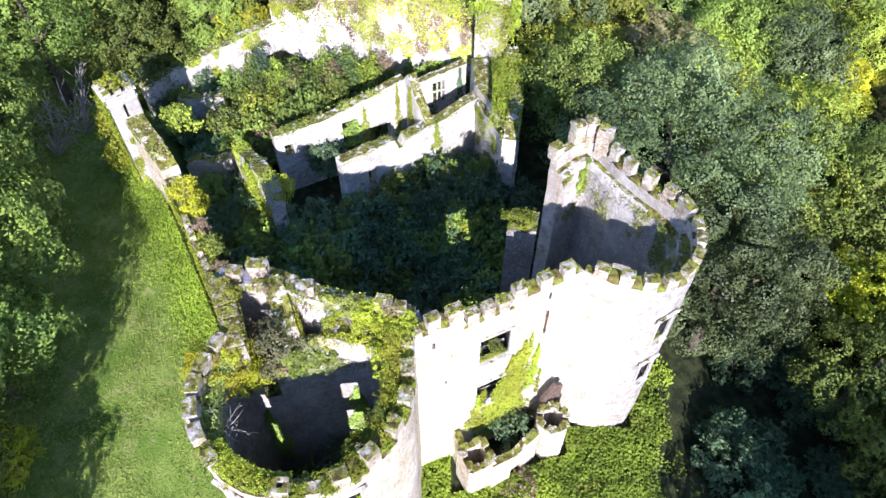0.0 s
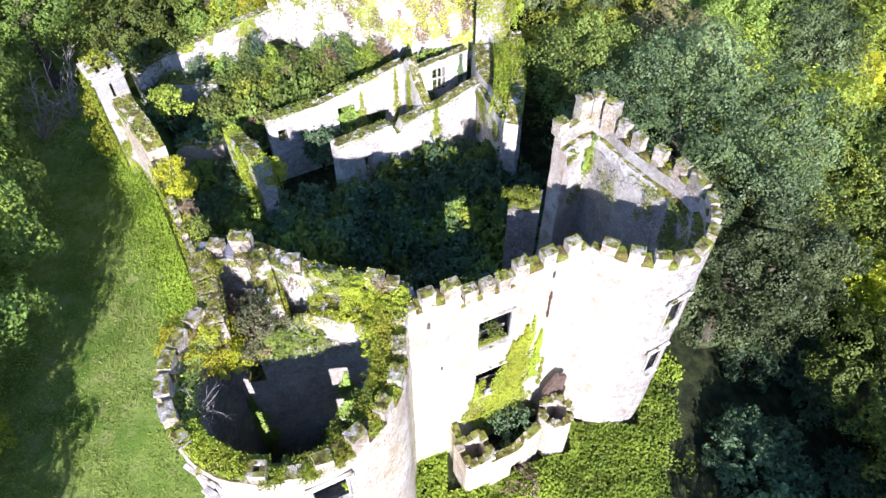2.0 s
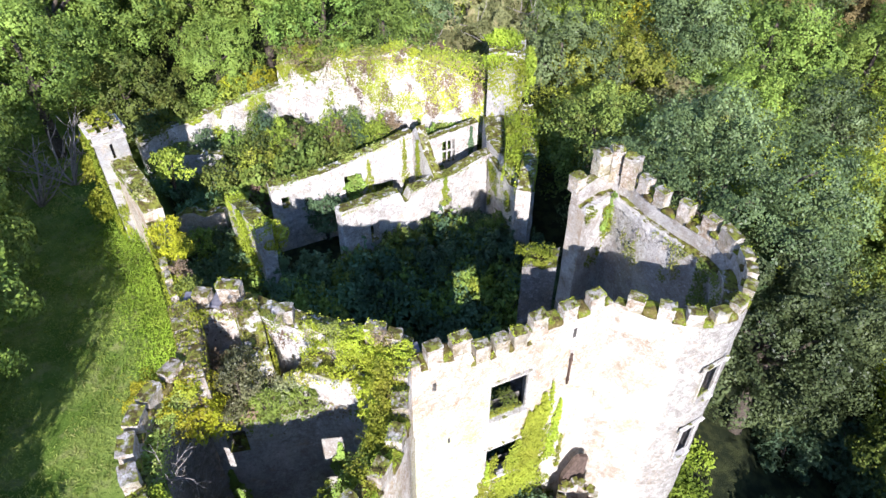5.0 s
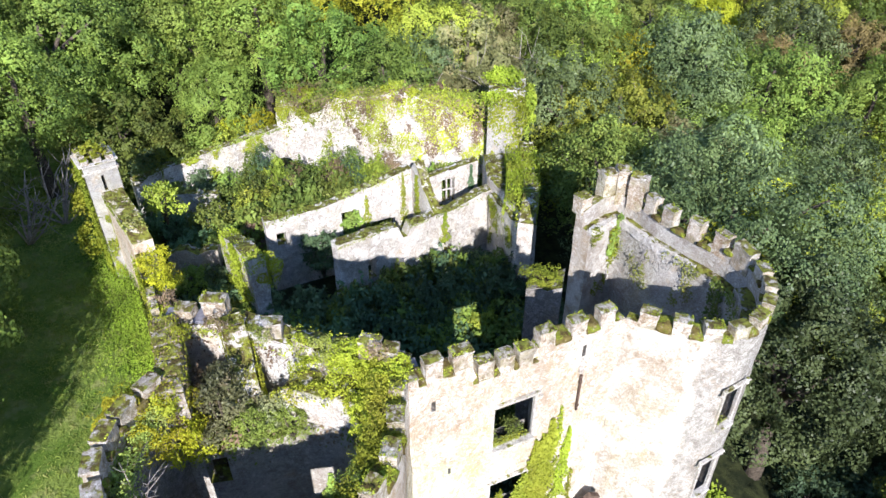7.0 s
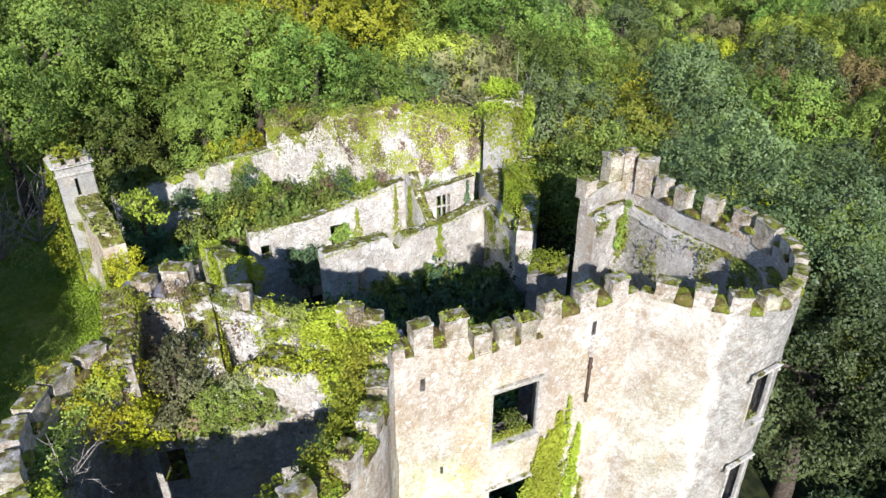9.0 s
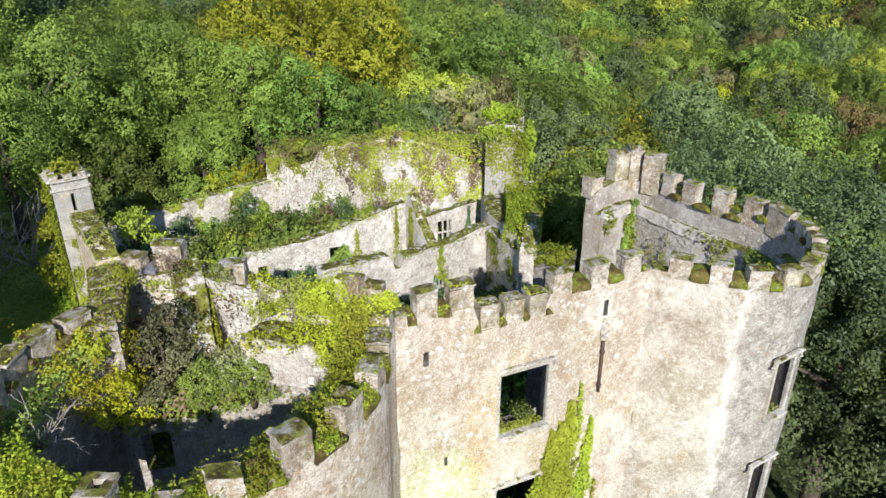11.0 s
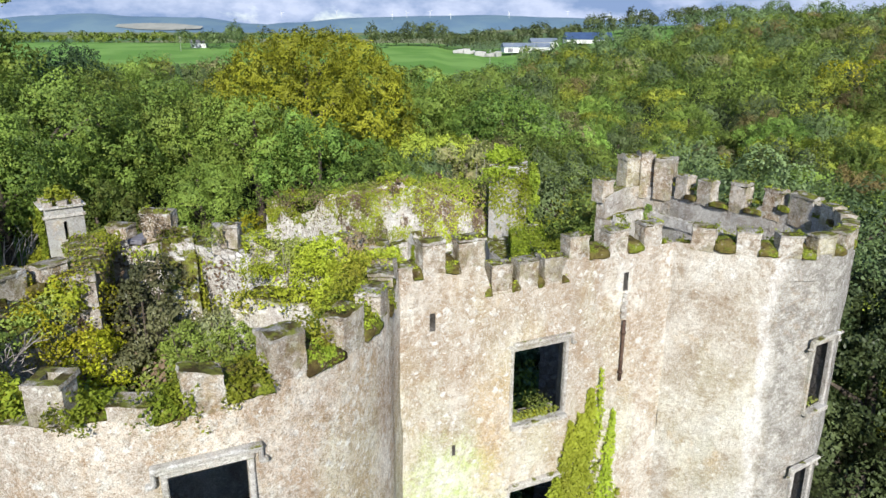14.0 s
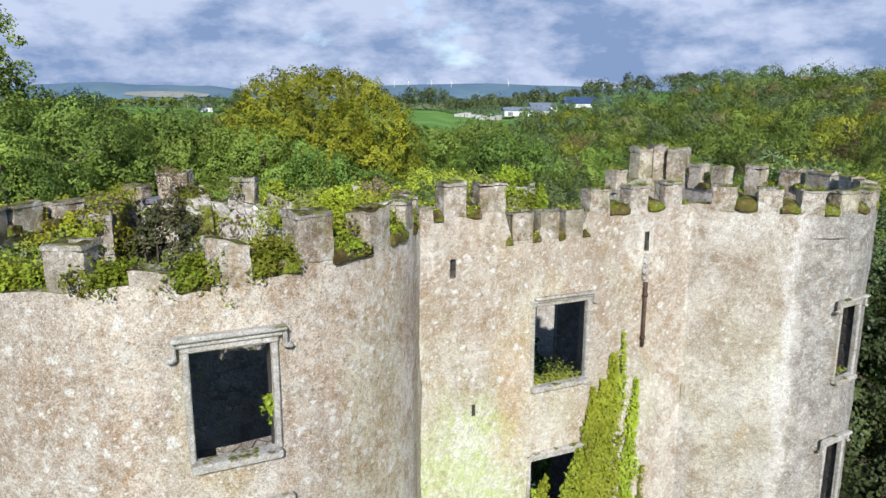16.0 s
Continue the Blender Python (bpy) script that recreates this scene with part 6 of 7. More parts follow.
for i in range(70):
    x = rng.uniform(-19, 1.5)
    y = 41.0 + 0.55 * (x + 5) + rng.uniform(0.6, 4.5)
    if x < -13:
        y = rng.uniform(37, 46)
    if y > 50 + 0.86 * (x + 14.5) or y > 49.5 - 0.33 * (x + 9):
        continue
    s = rng.uniform(0.7, 1.25)
    copy_thing(base[(i * 2) % 4], Matrix.Translation((x, y, ground_z(x, y) - 0.1)) @ Matrix.Rotation(rng.uniform(0, 6.3), 4, "Z") @ Matrix.Diagonal((s, s, s * (0.6 if x < -13 else rng.uniform(1.1, 1.6)), 1)))
for i in range(26):
    x, y = rng.uniform(-15.5, -10.5), rng.uniform(20, 36)
    if x < -9.5 - 0.53 * (y - 17.5) + 1.6 or x > -10.0 - 0.62 * max(0.0, y - 30.5) - 0.5:
        continue
    s = rng.uniform(0.7, 1.1)
    copy_thing(base[i % 4], Matrix.Translation((x, y, ground_z(x, y) - 0.2)) @ Matrix.Rotation(rng.uniform(0, 6.3), 4, "Z") @ Matrix.Diagonal((s, s, s, 1)))
for i in range(62):
    u, o = rng.random(), rng.uniform(0.7, 5.0)
    x, y = -10.6 + 13.0 * u + 0.6 * o, 29.6 + 9.0 * u - 0.8 * o
    if x > 3.2 - 0.45 * max(0.0, y - 33.9) or y < 20 or (abs(x - 1.8) < 1.5 and y < 30.6):
        continue
    s = rng.uniform(0.9, 1.35)
    copy_thing(base[i % 4], Matrix.Translation((x, y, ground_z(x, y) - 0.2)) @ Matrix.Rotation(rng.uniform(0, 6.3), 4, "Z") @ Matrix.Diagonal((s * 0.85, s * 0.85, s * rng.uniform(0.9, 1.3), 1)))
for i, b in enumerate(base):
    b.location = ((-7.5, 27.0), (-1.5, 25.0), (0.5, 30.5), (-5.5, 30.5))[i] + (0.3,)
bush("ivied stump catching the sun in the court", (2.0, 30.4, 0.6), 0.62, 3.4, 2600, 0.13, M_LIME, 321)
bush("round dark bush at the end of the cross wall", (-9.6, 29.6, 0.6), 1.5, 3.2, 5200, 0.16, M_IVYDARK, 324, lobes=16)
bush("dark fern-like bush against the court wall", (-8.4, 36.4, 1.2), 1.2, 3.8, 2600, 0.22, M_IVYDARK, 322)
bush("bright shrub against the court wall", (-6.6, 38.2, 2.0), 0.7, 3.2, 1500, 0.18, M_BUSH, 323)
for i, (x, y, r, h) in enumerate(((-6.4, 45.6, 1.7, 4.6), (-4.6, 44.9, 1.3, 4.0), (-10.5, 44.6, 1.9, 4.2), (-13.0, 42.5, 1.8, 4.0), (-2.2, 45.2, 1.1, 3.8), (-15.5, 43.6, 1.5, 3.6), (-8.4, 44.0, 1.4, 3.9))):
    bush("sunlit shrub between the ruined walls", (x, y, 0.6), r, h, 2600, 0.2, M_BUSH if i % 3 else M_LIME, 330 + i, group="shrubs between the walls")
# dark shrubs added to deepen the shade and part-hide the low walls
for i, (x, y, r, h) in enumerate(((-16.6, 34.6, 1.2, 2.7), (-15.0, 35.0, 1.1, 2.6), (-17.6, 38.0, 1.3, 3.0), (-15.6, 38.8, 1.4, 3.0), (-14.0, 33.0, 1.1, 2.6), (-14.6, 30.6, 1.2, 2.6), (-13.8, 36.6, 1.1, 2.8), (-19.0, 40.4, 1.2, 2.6), (-16.9, 41.0, 1.2, 2.8))):
    bush("dark shrub in the shade behind the curtain wall", (x, y, ground_z(x, y) - 0.1), r, h, 3200, 0.15, M_IVYDARK if i % 3 else M_BUSH, 380 + i, lobes=10, group="shrubs between the walls")
bush("tangle of dry stems and dead leaves", (-12.6, 38.6, 1.0), 1.3, 3.6, 2200, 0.16, M_DRY, 345, "dead_shrub")
bush("tangle of dry stems and dead leaves", (-11.4, 41.2, 1.0), 1.1, 3.2, 1600, 0.16, M_DRY, 346, "dead_shrub")
for i, (x, y, r, h, mt) in enumerate(((3.5, 33.0, 1.2, 5.0, M_IVYDARK), (2.2, 35.0, 1.2, 4.2, M_BUSH), (5.3, 32.5, 1.3, 5.4, M_IVYDARK), (1.2, 36.4, 1.0, 3.8, M_IVYDARK), (3.0, 36.2, 0.9, 4.0, M_BUSH))):
    bush("dark ivied bush at the foot of the flank wall", (x, y, -0.3), r, h, 3800, 0.15, mt, 370 + i, lobes=12, group="court shrubs")
bush("ivied bush between the flank wall and the tower", (5.3, 30.2, -0.5), 1.5, 5.5, 2600, 0.2, M_IVYDARK, 347)
for i, (sv, r, h) in enumerate(WALL_SHRUBS):
    q, d, n = CW.at(sv)
    q = q + n * 0.75
    bush("rank shrub growing against the curtain wall", (q.x, q.y, 6.0), r, h + 0.9, 2400, 0.095, (M_YELLOW, M_YELLOW, M_DRY, M_BUSH, M_DRY, M_BUSH, M_IVY)[i], 360 + i, lobes=9, stems=False, group="shrubs of the curtain wall")
bush("light green shrub beside the turret", (-17.6, 35.8, 5.8), 0.9, 3.2, 1500, 0.17, M_LIME, 350)
bush("ivied bush in the porch", (3.7, 16.3, 0.5), 1.0, 3.2, 1800, 0.17, M_IVYDARK, 351)
bush("dry bramble at the foot of the porch", (4.3, 13.9, -0.8), 0.9, 1.7, 1500, 0.15, M_DRY, 352)

rng = np.random.default_rng(88)
for i in range(34):
    u = rng.random()
    p, d, n = B2P.at(u * B2P.length)
    on = i % 2
    q = p + n * (rng.uniform(0.3, 1.3) if on else rng.uniform(2.0, 3.8))
    z = (6.4 + 0.22 * min(u * B2P.length, 11.0)) if on else 2.0
    bush("tufted shrub on the broken rear wall" if on else "tall shrub behind the rear wall", (q.x, q.y, z), rng.uniform(0.4, 0.8) if on else rng.uniform(1.0, 1.6), rng.uniform(0.6, 1.3) if on else rng.uniform(5.0, 7.5),
         600 if on else 1800, 0.15 if on else 0.2, (M_IVY, M_DRY, M_BUSH, M_LIME)[(i // 2) % 4] if on else (M_LIME, M_BUSH, M_FEATHER)[(i // 2) % 3], 800 + i, lobes=6, stems=not on, group="shrubs of the rear wall")
for i in range(16):
    p, d, n = BP.at(rng.uniform(0.5, BP.length))
    q = p + n * rng.uniform(1.4, 3.4)
    bush("shrub on the bank behind the long wall", (q.x, q.y, 1.5), rng.uniform(0.9, 1.6), rng.uniform(3.4, 5.2), 1500, 0.19, (M_BUSH, M_LIME, M_YELLOW, M_IVYDARK)[i % 4], 840 + i, lobes=6, stems=False, group="shrubs of the rear wall")
for i, (x, y) in enumerate(((-21.4, 42.6), (-20.2, 43.4), (-18.6, 44.2), (-17.0, 45.8), (-19.8, 40.6), (-16.4, 40.0), (-14.6, 44.6), (-12.2, 46.5))):
    bush("dark shrub before the long rear wall", (x, y, 1.0), 1.2, 2.4 + 0.5 * (i % 3), 1900, 0.2, M_BUSH if i % 2 else M_IVYDARK, 860 + i, lobes=8, group="shrubs between the walls")
rng = np.random.default_rng(89)
for i in range(22):
    u = (i + 0.5) / 22
    x = -15.5 + 13.5 * u + rng.uniform(-0.5, 0.5)
    y = 44.6 + 1.2 * math.sin(u * 3.1) + rng.uniform(-1.2, 1.6) - 0.9 * u
    h = rng.uniform(3.4, 5.4)
    bush("tall leafy shrub between the ruined walls", (x, y, 0.5), rng.uniform(0.9, 1.5), h, 3000, 0.14, (M_BUSH, M_IVYDARK, M_BUSH, M_LIME, M_IVYDARK, M_DRY)[i % 6], 880 + i, lobes=12, group="shrubs between the walls")
# hedge of rank growth along the foot of the curtain wall
rng = np.random.default_rng(91)
P, N = [], []
for _ in range(15000):
    u = rng.random()
    x, y = -9.9 - 11.5 * u, 16.5 + 21.0 * u
    o = abs(rng.normal(0, 1.0 + 0.7 * u)) + 0.15
    x, y = x - o * 0.88, y - o * 0.46
    h = max(0.05, (0.8 + 0.9 * u) * math.exp(-o * 0.6)) * rng.uniform(0.1, 1.0)
    P.append((x, y, ground_z(x, y) + h))
    N.append((-0.6, -0.4, 0.8))
foliage("nettle_bank", "rank green growth along the foot of the curtain wall", np.array(P), np.array(N), 0.17, M_BRAMBLE, 92, "plants", "stuff", 0.5, 0.3)

# ---- lawn and bramble ----
rng = np.random.default_rng(93)
P, N = [], []
while len(P) < 44000:
    x, y = rng.uniform(-32, -8), rng.uniform(6, 46)
    if x > -9.9 - 0.53 * (y - 17.4) and y > 14 or noise.noise(Vector((x * 0.5, y * 0.5, 0))) < rng.uniform(-0.6, 0.3):
        continue
    P.append((x, y, ground_z(x, y) + 0.06))
    N.append((rng.normal(0, 1), rng.normal(0, 1), 0.15))
foliage("grass", "long rough grass on the lawn", np.array(P), np.array(N), 0.24, M_GRASS, 94, "grass", "stuff", 0.4, 0.14)
P, N = [], []
while len(P) < 64000:
    x, y = rng.uniform(-4, 24), rng.uniform(-6, 24)
    if y < 3.5 + 3.5 * fbm((x, y, 11), 0.3, 2) + rng.normal(0, 1.2) or x < -1.2 + rng.normal(0, 0.8):
        continue
    if rng.random() < smooth01((x + 0.6 * fbm((x, y, 7), 0.5, 2) * 6 - 10.8) / 3):
        continue
    if (x - 8.5) ** 2 + (y - 20.8) ** 2 < 10.5 or y > (17.4 if x < 11 else 25.0) or (0.4 < x < 7 and y > 13.2 + 0.4 * x * 0.9):
        continue
    h = 0.5 + 0.9 * fbm((x, y, 4), 0.45, 3)
    P.append((x, y, ground_z(x, y) + max(0.02, h) * rng.uniform(0.35, 1.0)))
    N.append((rng.normal(0, 0.4), -0.35 + rng.normal(0, 0.4), 1.0))
foliage("bramble_bank", "sunlit bank of brambles and ivy below the tower", np.array(P), np.array(N), 0.19, M_BRAMBLE, 95, "brambles", "stuff", 0.45)
part("path", mesh_np("path", np.array([(-4.3, 20, 0), (-3.3, 20, 0), (-3.5, 24, 0), (-4.6, 24, 0)]) + np.array((0, 0, 0.75)), np.array([(0, 1, 2, 3)])), M_PATH)
tagged(bpy.data.objects["path"], "worn earth path across the court", "path", "", "structure")

# ---- trees ----
def gz(x, y, z=0.0):
    return (x, y, ground_z(x, y) + z)


tree("holm_oak", "large dark evergreen oak beside the tower", gz(14.9, 32.2), 13.4 - ground_z(14.9, 32.2), 7.3, 4.0, 80000, 0.18, M_OAK, 401, 70, 0.21, tilt=0.38, shell=0.22)
tree("holm_oak", "large dark evergreen oak beside the tower", gz(16.7, 24.4), 10.6 - ground_z(16.7, 24.4), 5.0, 4.0, 52000, 0.18, M_OAK, 402, 56, 0.22, tilt=0.38, shell=0.22)
tree("broadleaf_tree", "olive-green tree behind the evergreen oak", gz(9.3, 38.6), 11.6 - ground_z(9.3, 38.6), 3.4, 3.0, 16000, 0.2, M_BUSH, 403, 50, 0.22)
tree("spreading_tree", "big golden autumn tree in full leaf", gz(-14.2, 70.0), 17.6, 9.2, 2.5, 64000, 0.24, M_GOLD, 404, 64, 0.23, tilt=0.3, shell=0.22, sprays=4, grain=0.75)
tree("broadleaf_tree", "large green tree behind the turret", gz(-30.5, 50.0), 13.2, 7.2, 2.0, 38000, 0.25, M_GREEN, 405, 44, 0.26, tilt=0.34, shell=0.22)
tree("broadleaf_tree", "tall tree beside the lawn", gz(-50.5, 70.0), 24.0, 7.0, 5.0, 16000, 0.42, M_GREEN, 406, 50, 0.22)

kinds = []
for i, (mt, h, r, low, lab, lob, nl) in enumerate(((M_GREEN, 12.0, 4.6, 2.0, "mid-green broadleaf tree in the wood", 0.21, 52), (M_LIME, 11.0, 4.2, 1.5, "light yellow-green tree in the wood", 0.22, 48),
                                                   (M_BUSH, 10.0, 4.4, 1.0, "dull green tree in the wood", 0.20, 56), (M_GREEN, 13.5, 4.4, 2.5, "dark green broadleaf tree in the wood", 0.19, 60),
                                                   (M_YELLOW, 9.5, 3.6, 1.5, "yellowing tree in the wood", 0.22, 44), (M_OAK, 12.5, 4.8, 2.0, "dark evergreen tree in the wood", 0.19, 60),
                                                   (M_FEATHER, 10.5, 3.9, 1.0, "pale feathery half-bare tree in the wood", 0.24, 34), (M_LIME, 9.0, 4.8, 0.8, "low spreading light green tree", 0.20, 52), (M_BROWNISH, 10.5, 3.8, 1.5, "browning tree in the wood", 0.22, 40))):
    kinds.append(tree("woodland_tree", lab, (0, 0, -60), h, r, low, 17000, 0.235, mt, 420 + i, int(nl * 0.42), lob * 1.6, "tree", "trees of the wood", 0.3, 0.22))


def stand(k, x, y, s, dz=0.0, turn=0.0):
    return copy_thing(kinds[k], Matrix.Translation((x, y, ground_z(x, y) + dz)) @ Matrix.Rotation(turn, 4, "Z") @ Matrix.Scale(s, 4))


rng = np.random.default_rng(55)
valley = []
# trees close behind the ruin, and unseen ones added to shade lawn and valley
for x, y, k, s in ((-11.4, 56.5, 0, 0.92), (-6.0, 55.0, 3, 0.78), (-16.5, 58.0, 3, 0.9), (-21.5, 57.0, 0, 0.95), (-25.0, 60.5, 3, 1.0), (-1.0, 56.0, 6, 0.78), (4.0, 57.5, 6, 0.9), (8.8, 52.0, 5, 0.85),
                   (9.5, 45.5, 1, 0.8), (13.0, 52.5, 1, 0.95), (17.5, 48.0, 6, 1.0), (22.5, 45.0, 4, 0.95), (27.5, 42.0, 1, 1.0), (26.0, 36.0, 1, 0.9), (31.0, 33.0, 2, 1.05), (29.0, 26.0, 4, 0.9), (33.0, 21.0, 0, 0.95),
                   (-24.5, 46.5, 2, 0.85), (-29.0, 43.0, 3, 0.9), (-34.0, 41.5, 0, 1.0), (-36.5, 55.0, 0, 1.1), (-19.0, 51.5, 0, 0.62), (20.5, 56.0, 2, 0.95), (25.5, 52.5, 4, 0.85),
                   (27.5, 15.0, 2, 0.85), (25.5, 20.5, 3, 0.75), (30.0, 10.0, 5, 0.9), (36.0, 27.0, 5, 1.0), (-29.5, 20.5, 4, 0.62), (-33.5, 12.0, 0, 1.1), (-31.5, 25.5, 3, 1.0),
                   (-37.0, 33.0, 5, 1.1), (-30.5, 33.5, 2, 0.85), (-28.5, -2.0, 3, 1.25), (-31.0, -3.0, 0, 1.3), (-36.0, 4.0, 3, 1.3), (-22.8, -7.5, 0, 1.35), (-23.9, 8.0, 3, 1.12), (-30.0, -12.0, 3, 1.4), (-35.0, -9.0, 0, 1.4), (-23.6, -15.0, 0, 1.3), (-24.6, 1.0, 0, 1.25), (-25.6, 14.6, 0, 1.1), (-26.5, 4.0, 3, 1.2), (26.0, 0.5, 3, 1.35), (30.5, 6.5, 0, 1.3), (23.5, -7.0, 3, 1.4), (31.5, -3.5, 0, 1.4), (-21.8, 13.6, 4, 0.42), (-30.5, 9.0, 0, 1.2), (-23.0, 3.2, 3, 0.95), (-22.8, -3.5, 0, 1.1), (-23.6, 17.8, 0, 0.85), (-26.2, 23.5, 3, 1.0), (-28.0, 29.0, 0, 1.0), (18.5, -5.0, 3, 1.2), (20.0, -13.0, 0, 1.4), (28.0, -12.0, 3, 1.4), (24.0, -5.0, 0, 1.6), (31.0, -3.0, 3, 1.6)):
    stand(k, x, y, s, 0.0, rng.uniform(0, 6.3))
# the valley beside the tower
for _ in range(400):
    x, y = rng.uniform(20, 62), rng.uniform(2, 64)
    if (x - 15) ** 2 + (y - 32) ** 2 < 90 or (x - 17) ** 2 + (y - 24) ** 2 < 60 or (x < 30 and y < 21) or any((x - a) ** 2 + (y - b) ** 2 < 22 for a, b in valley):
        continue
    valley.append((x, y))
    stand(int(rng.choice(8, p=(0.18, 0.2, 0.14, 0.16, 0.08, 0.1, 0.08, 0.06))), x, y, rng.uniform(0.6, 0.95), -0.4, rng.uniform(0, 6.3))
for i in range(46):
    x, y = rng.uniform(16.5, 33), rng.uniform(4, 24)
    if (x - 8.5) ** 2 + (y - 20.8) ** 2 < 40:
        continue
    s = rng.uniform(0.6, 1.2)
    copy_thing(base[1 + 2 * (i % 2)], Matrix.Translation((x, y, ground_z(x, y) - 0.2)) @ Matrix.Rotation(rng.uniform(0, 6.3), 4, "Z") @ Matrix.Diagonal((s, s, s, 1)))
# the wood beyond, to the right a rising hill
n = 0
placed = []
while n < 185:
    y = 58 + 92 * rng.random() ** 1.1
    x = rng.uniform(-0.72 * y - 8, 0.78 * y + 12)
    if x < 0.06 * y - 6 and y > 190:
        continue
    if abs(x + 13.6) < 9.5 and 58 < y < 82 or any((x - a) ** 2 + (y - b) ** 2 < (6.4 + 0.012 * y) ** 2 for a, b in placed):
        n += 0.05
        continue
    placed.append((x, y))
    k = int(rng.choice(9, p=(0.2, 0.14, 0.13, 0.18, 0.05, 0.13, 0.06, 0.05, 0.06) if x > 4 else (0.26, 0.12, 0.14, 0.26, 0.02, 0.12, 0.05, 0.03, 0.0)))
    s = rng.uniform(0.8, 1.2) * (1.0 if x > 0 else 0.88)
    stand(k, x, y, s, -0.5, rng.uniform(0, 6.3))
    n += 1
for i, kk in enumerate(kinds):
    x, y = ((-20, 78), (-2, 66), (6, 70), (-33, 66), (16, 66), (24, 70), (1, 62), (11, 60), (34, 74))[i]
    kk.location = gz(x, y)


def conifer(label, place, height, radius, count, seed, blunt=1.0):
    rng = np.random.default_rng(seed)
    t = empty("conifer", place)
    bm = bmesh.new()
    tube_bm(bm, [(0, 0, -0.5), (0, 0, height * 0.5), (0, 0, height)], [0.28, 0.16, 0.03], 7)
    part("trunk", bm, M_BARK, None).parent = t
    u = rng.random(count) ** 0.7
    a = rng.uniform(0, math.tau, count)
    tier = 1 - 0.30 * ((u * 9) % 1.0)
    r = radius * (1 - u ** blunt * 0.95) * tier * (0.55 + 0.45 * rng.random(count) ** 0.5) * (1 + 0.2 * np.sin(a * 5 + u * 30))
    P = np.stack([r * np.cos(a), r * np.sin(a), 0.8 + (height - 0.8) * u - 0.18 * r], 1)
    V, F = leaf_quads(P, np.stack([np.cos(a), np.sin(a), np.full(count, 0.4)], 1), 0.45, rng, 0.5, 0.4)
    part("crown", mesh_np("crown", V, F), M_DARKFIR, None).parent = t
    return tagged(t, label, "tree")


tree("conifer", "dark spreading conifer beyond the wood", gz(-50.0, 92.0), 15.0, 6.4, 1.5, 16000, 0.34, M_DARKFIR, 501, 40, 0.24)
conifer("slim conifer beyond the wood", gz(-35.5, 92.0), 12.5, 2.4, 3500, 502)
# leafless trees
for i, (x, y, h) in enumerate(((-26.5, 39.5, 6.5), (-27.8, 37.0, 6.0), (-3.5, 52.6, 9.3), (-7.5, 52.2, 9.0), (3.5, 60.0, 11.0), (16.5, 61.0, 10.0))):
    bare_shrub("pale leafless tree with fine bare branches", gz(x, y), h, 9, 510 + i, M_TWIG, 0.55, "bare_tree", 0.09)

# ---- the distance ----
def far_wood(label, pts, seed, count, leaf, material, h=14.0, r=7.0):
    """A far belt of trees as one mesh."""
    rng = np.random.default_rng(seed)
    P, N = [], []
    for x, y in pts:
        hh, rr = h * rng.uniform(0.65, 1.3), r * rng.uniform(0.65, 1.3)
        z = ground_z(x, y)
        lb = [((x, y, z + hh * 0.5), (rr, rr, hh * 0.5))] + [((x + rng.uniform(-1, 1) * rr * 0.8, y + rng.uniform(-1, 1) * rr * 0.8, z + hh * rng.uniform(0.4, 0.85)), (rr * 0.42, rr * 0.42, rr * 0.36)) for _ in range(9)]
        p, n = crown_points(rng, lb, count, 0.4, 0.2, 0.16 * r)
        P.append(p)
        N.append(n)
    return foliage("far_wood", label, np.concatenate(P), np.concatenate(N), leaf, material, seed, "woodland", "stuff", 0.24)


rng = np.random.default_rng(600)
far_wood("far hedgerow trees beyond the pasture", [(x, 640 + 25 * math.sin(x * 0.02) + rng.uniform(-20, 20)) for x in np.arange(-70, 300, 7.5)], 601, 900, 1.3, M_OAK, 16, 7)
far_wood("far clump of trees beyond the pasture", [(x, 600 + rng.uniform(-25, 25)) for x in np.arange(-215, -165, 6.5)], 602, 900, 1.3, M_OAK, 16, 7)
far_wood("far hedgerow beyond the pasture", [(x, 690 + rng.uniform(-15, 15)) for x in np.arange(-420, -215, 9)], 603, 260, 2.0, M_GREEN, 8, 6)
far_wood("hedge at the edge of the pasture", [(x, 300 + 0.12 * x + rng.uniform(-8, 8)) for x in np.arange(-150, 40, 5)], 604, 420, 1.1, M_BUSH, 6, 4)
WOODS = (("mid-green trees", M_GREEN), ("light green trees", M_LIME), ("dull green trees", M_BUSH), ("pale half-bare trees", M_FEATHER), ("dark evergreen trees", M_OAK), ("browning trees", M_BROWNISH), ("yellowing trees", M_YELLOW))
mid = [[] for _ in WOODS]
spots = []
for _ in range(900):
    y = rng.uniform(146, 280)
    x = rng.uniform(-0.72 * y - 8, 0.80 * y + 10)
    if x < 0.06 * y - 6 and y > 190 or any((x - a) ** 2 + (y - b) ** 2 < 78 for a, b in spots):
        continue
    spots.append((x, y))
    mid[int(rng.choice(7, p=(0.36, 0.16, 0.16, 0.08, 0.18, 0.04, 0.02)))].append((x, y))
for i, (lab, mt) in enumerate(WOODS):
    far_wood(lab + " of the wood beyond", mid[i], 620 + i, 2400, 0.46, mt, 11.0, 5.2)
hill = [[] for _ in WOODS]
spots = []
for _ in range(700):
    y = rng.uniform(255, 420)
    x = rng.uniform(0.10 * y, 0.80 * y)
    if any((x - a) ** 2 + (y - b) ** 2 < 115 for a, b in spots):
        continue
    spots.append((x, y))
    hill[int(rng.choice(7, p=(0.38, 0.12, 0.14, 0.05, 0.26, 0.04, 0.01)))].append((x, y))
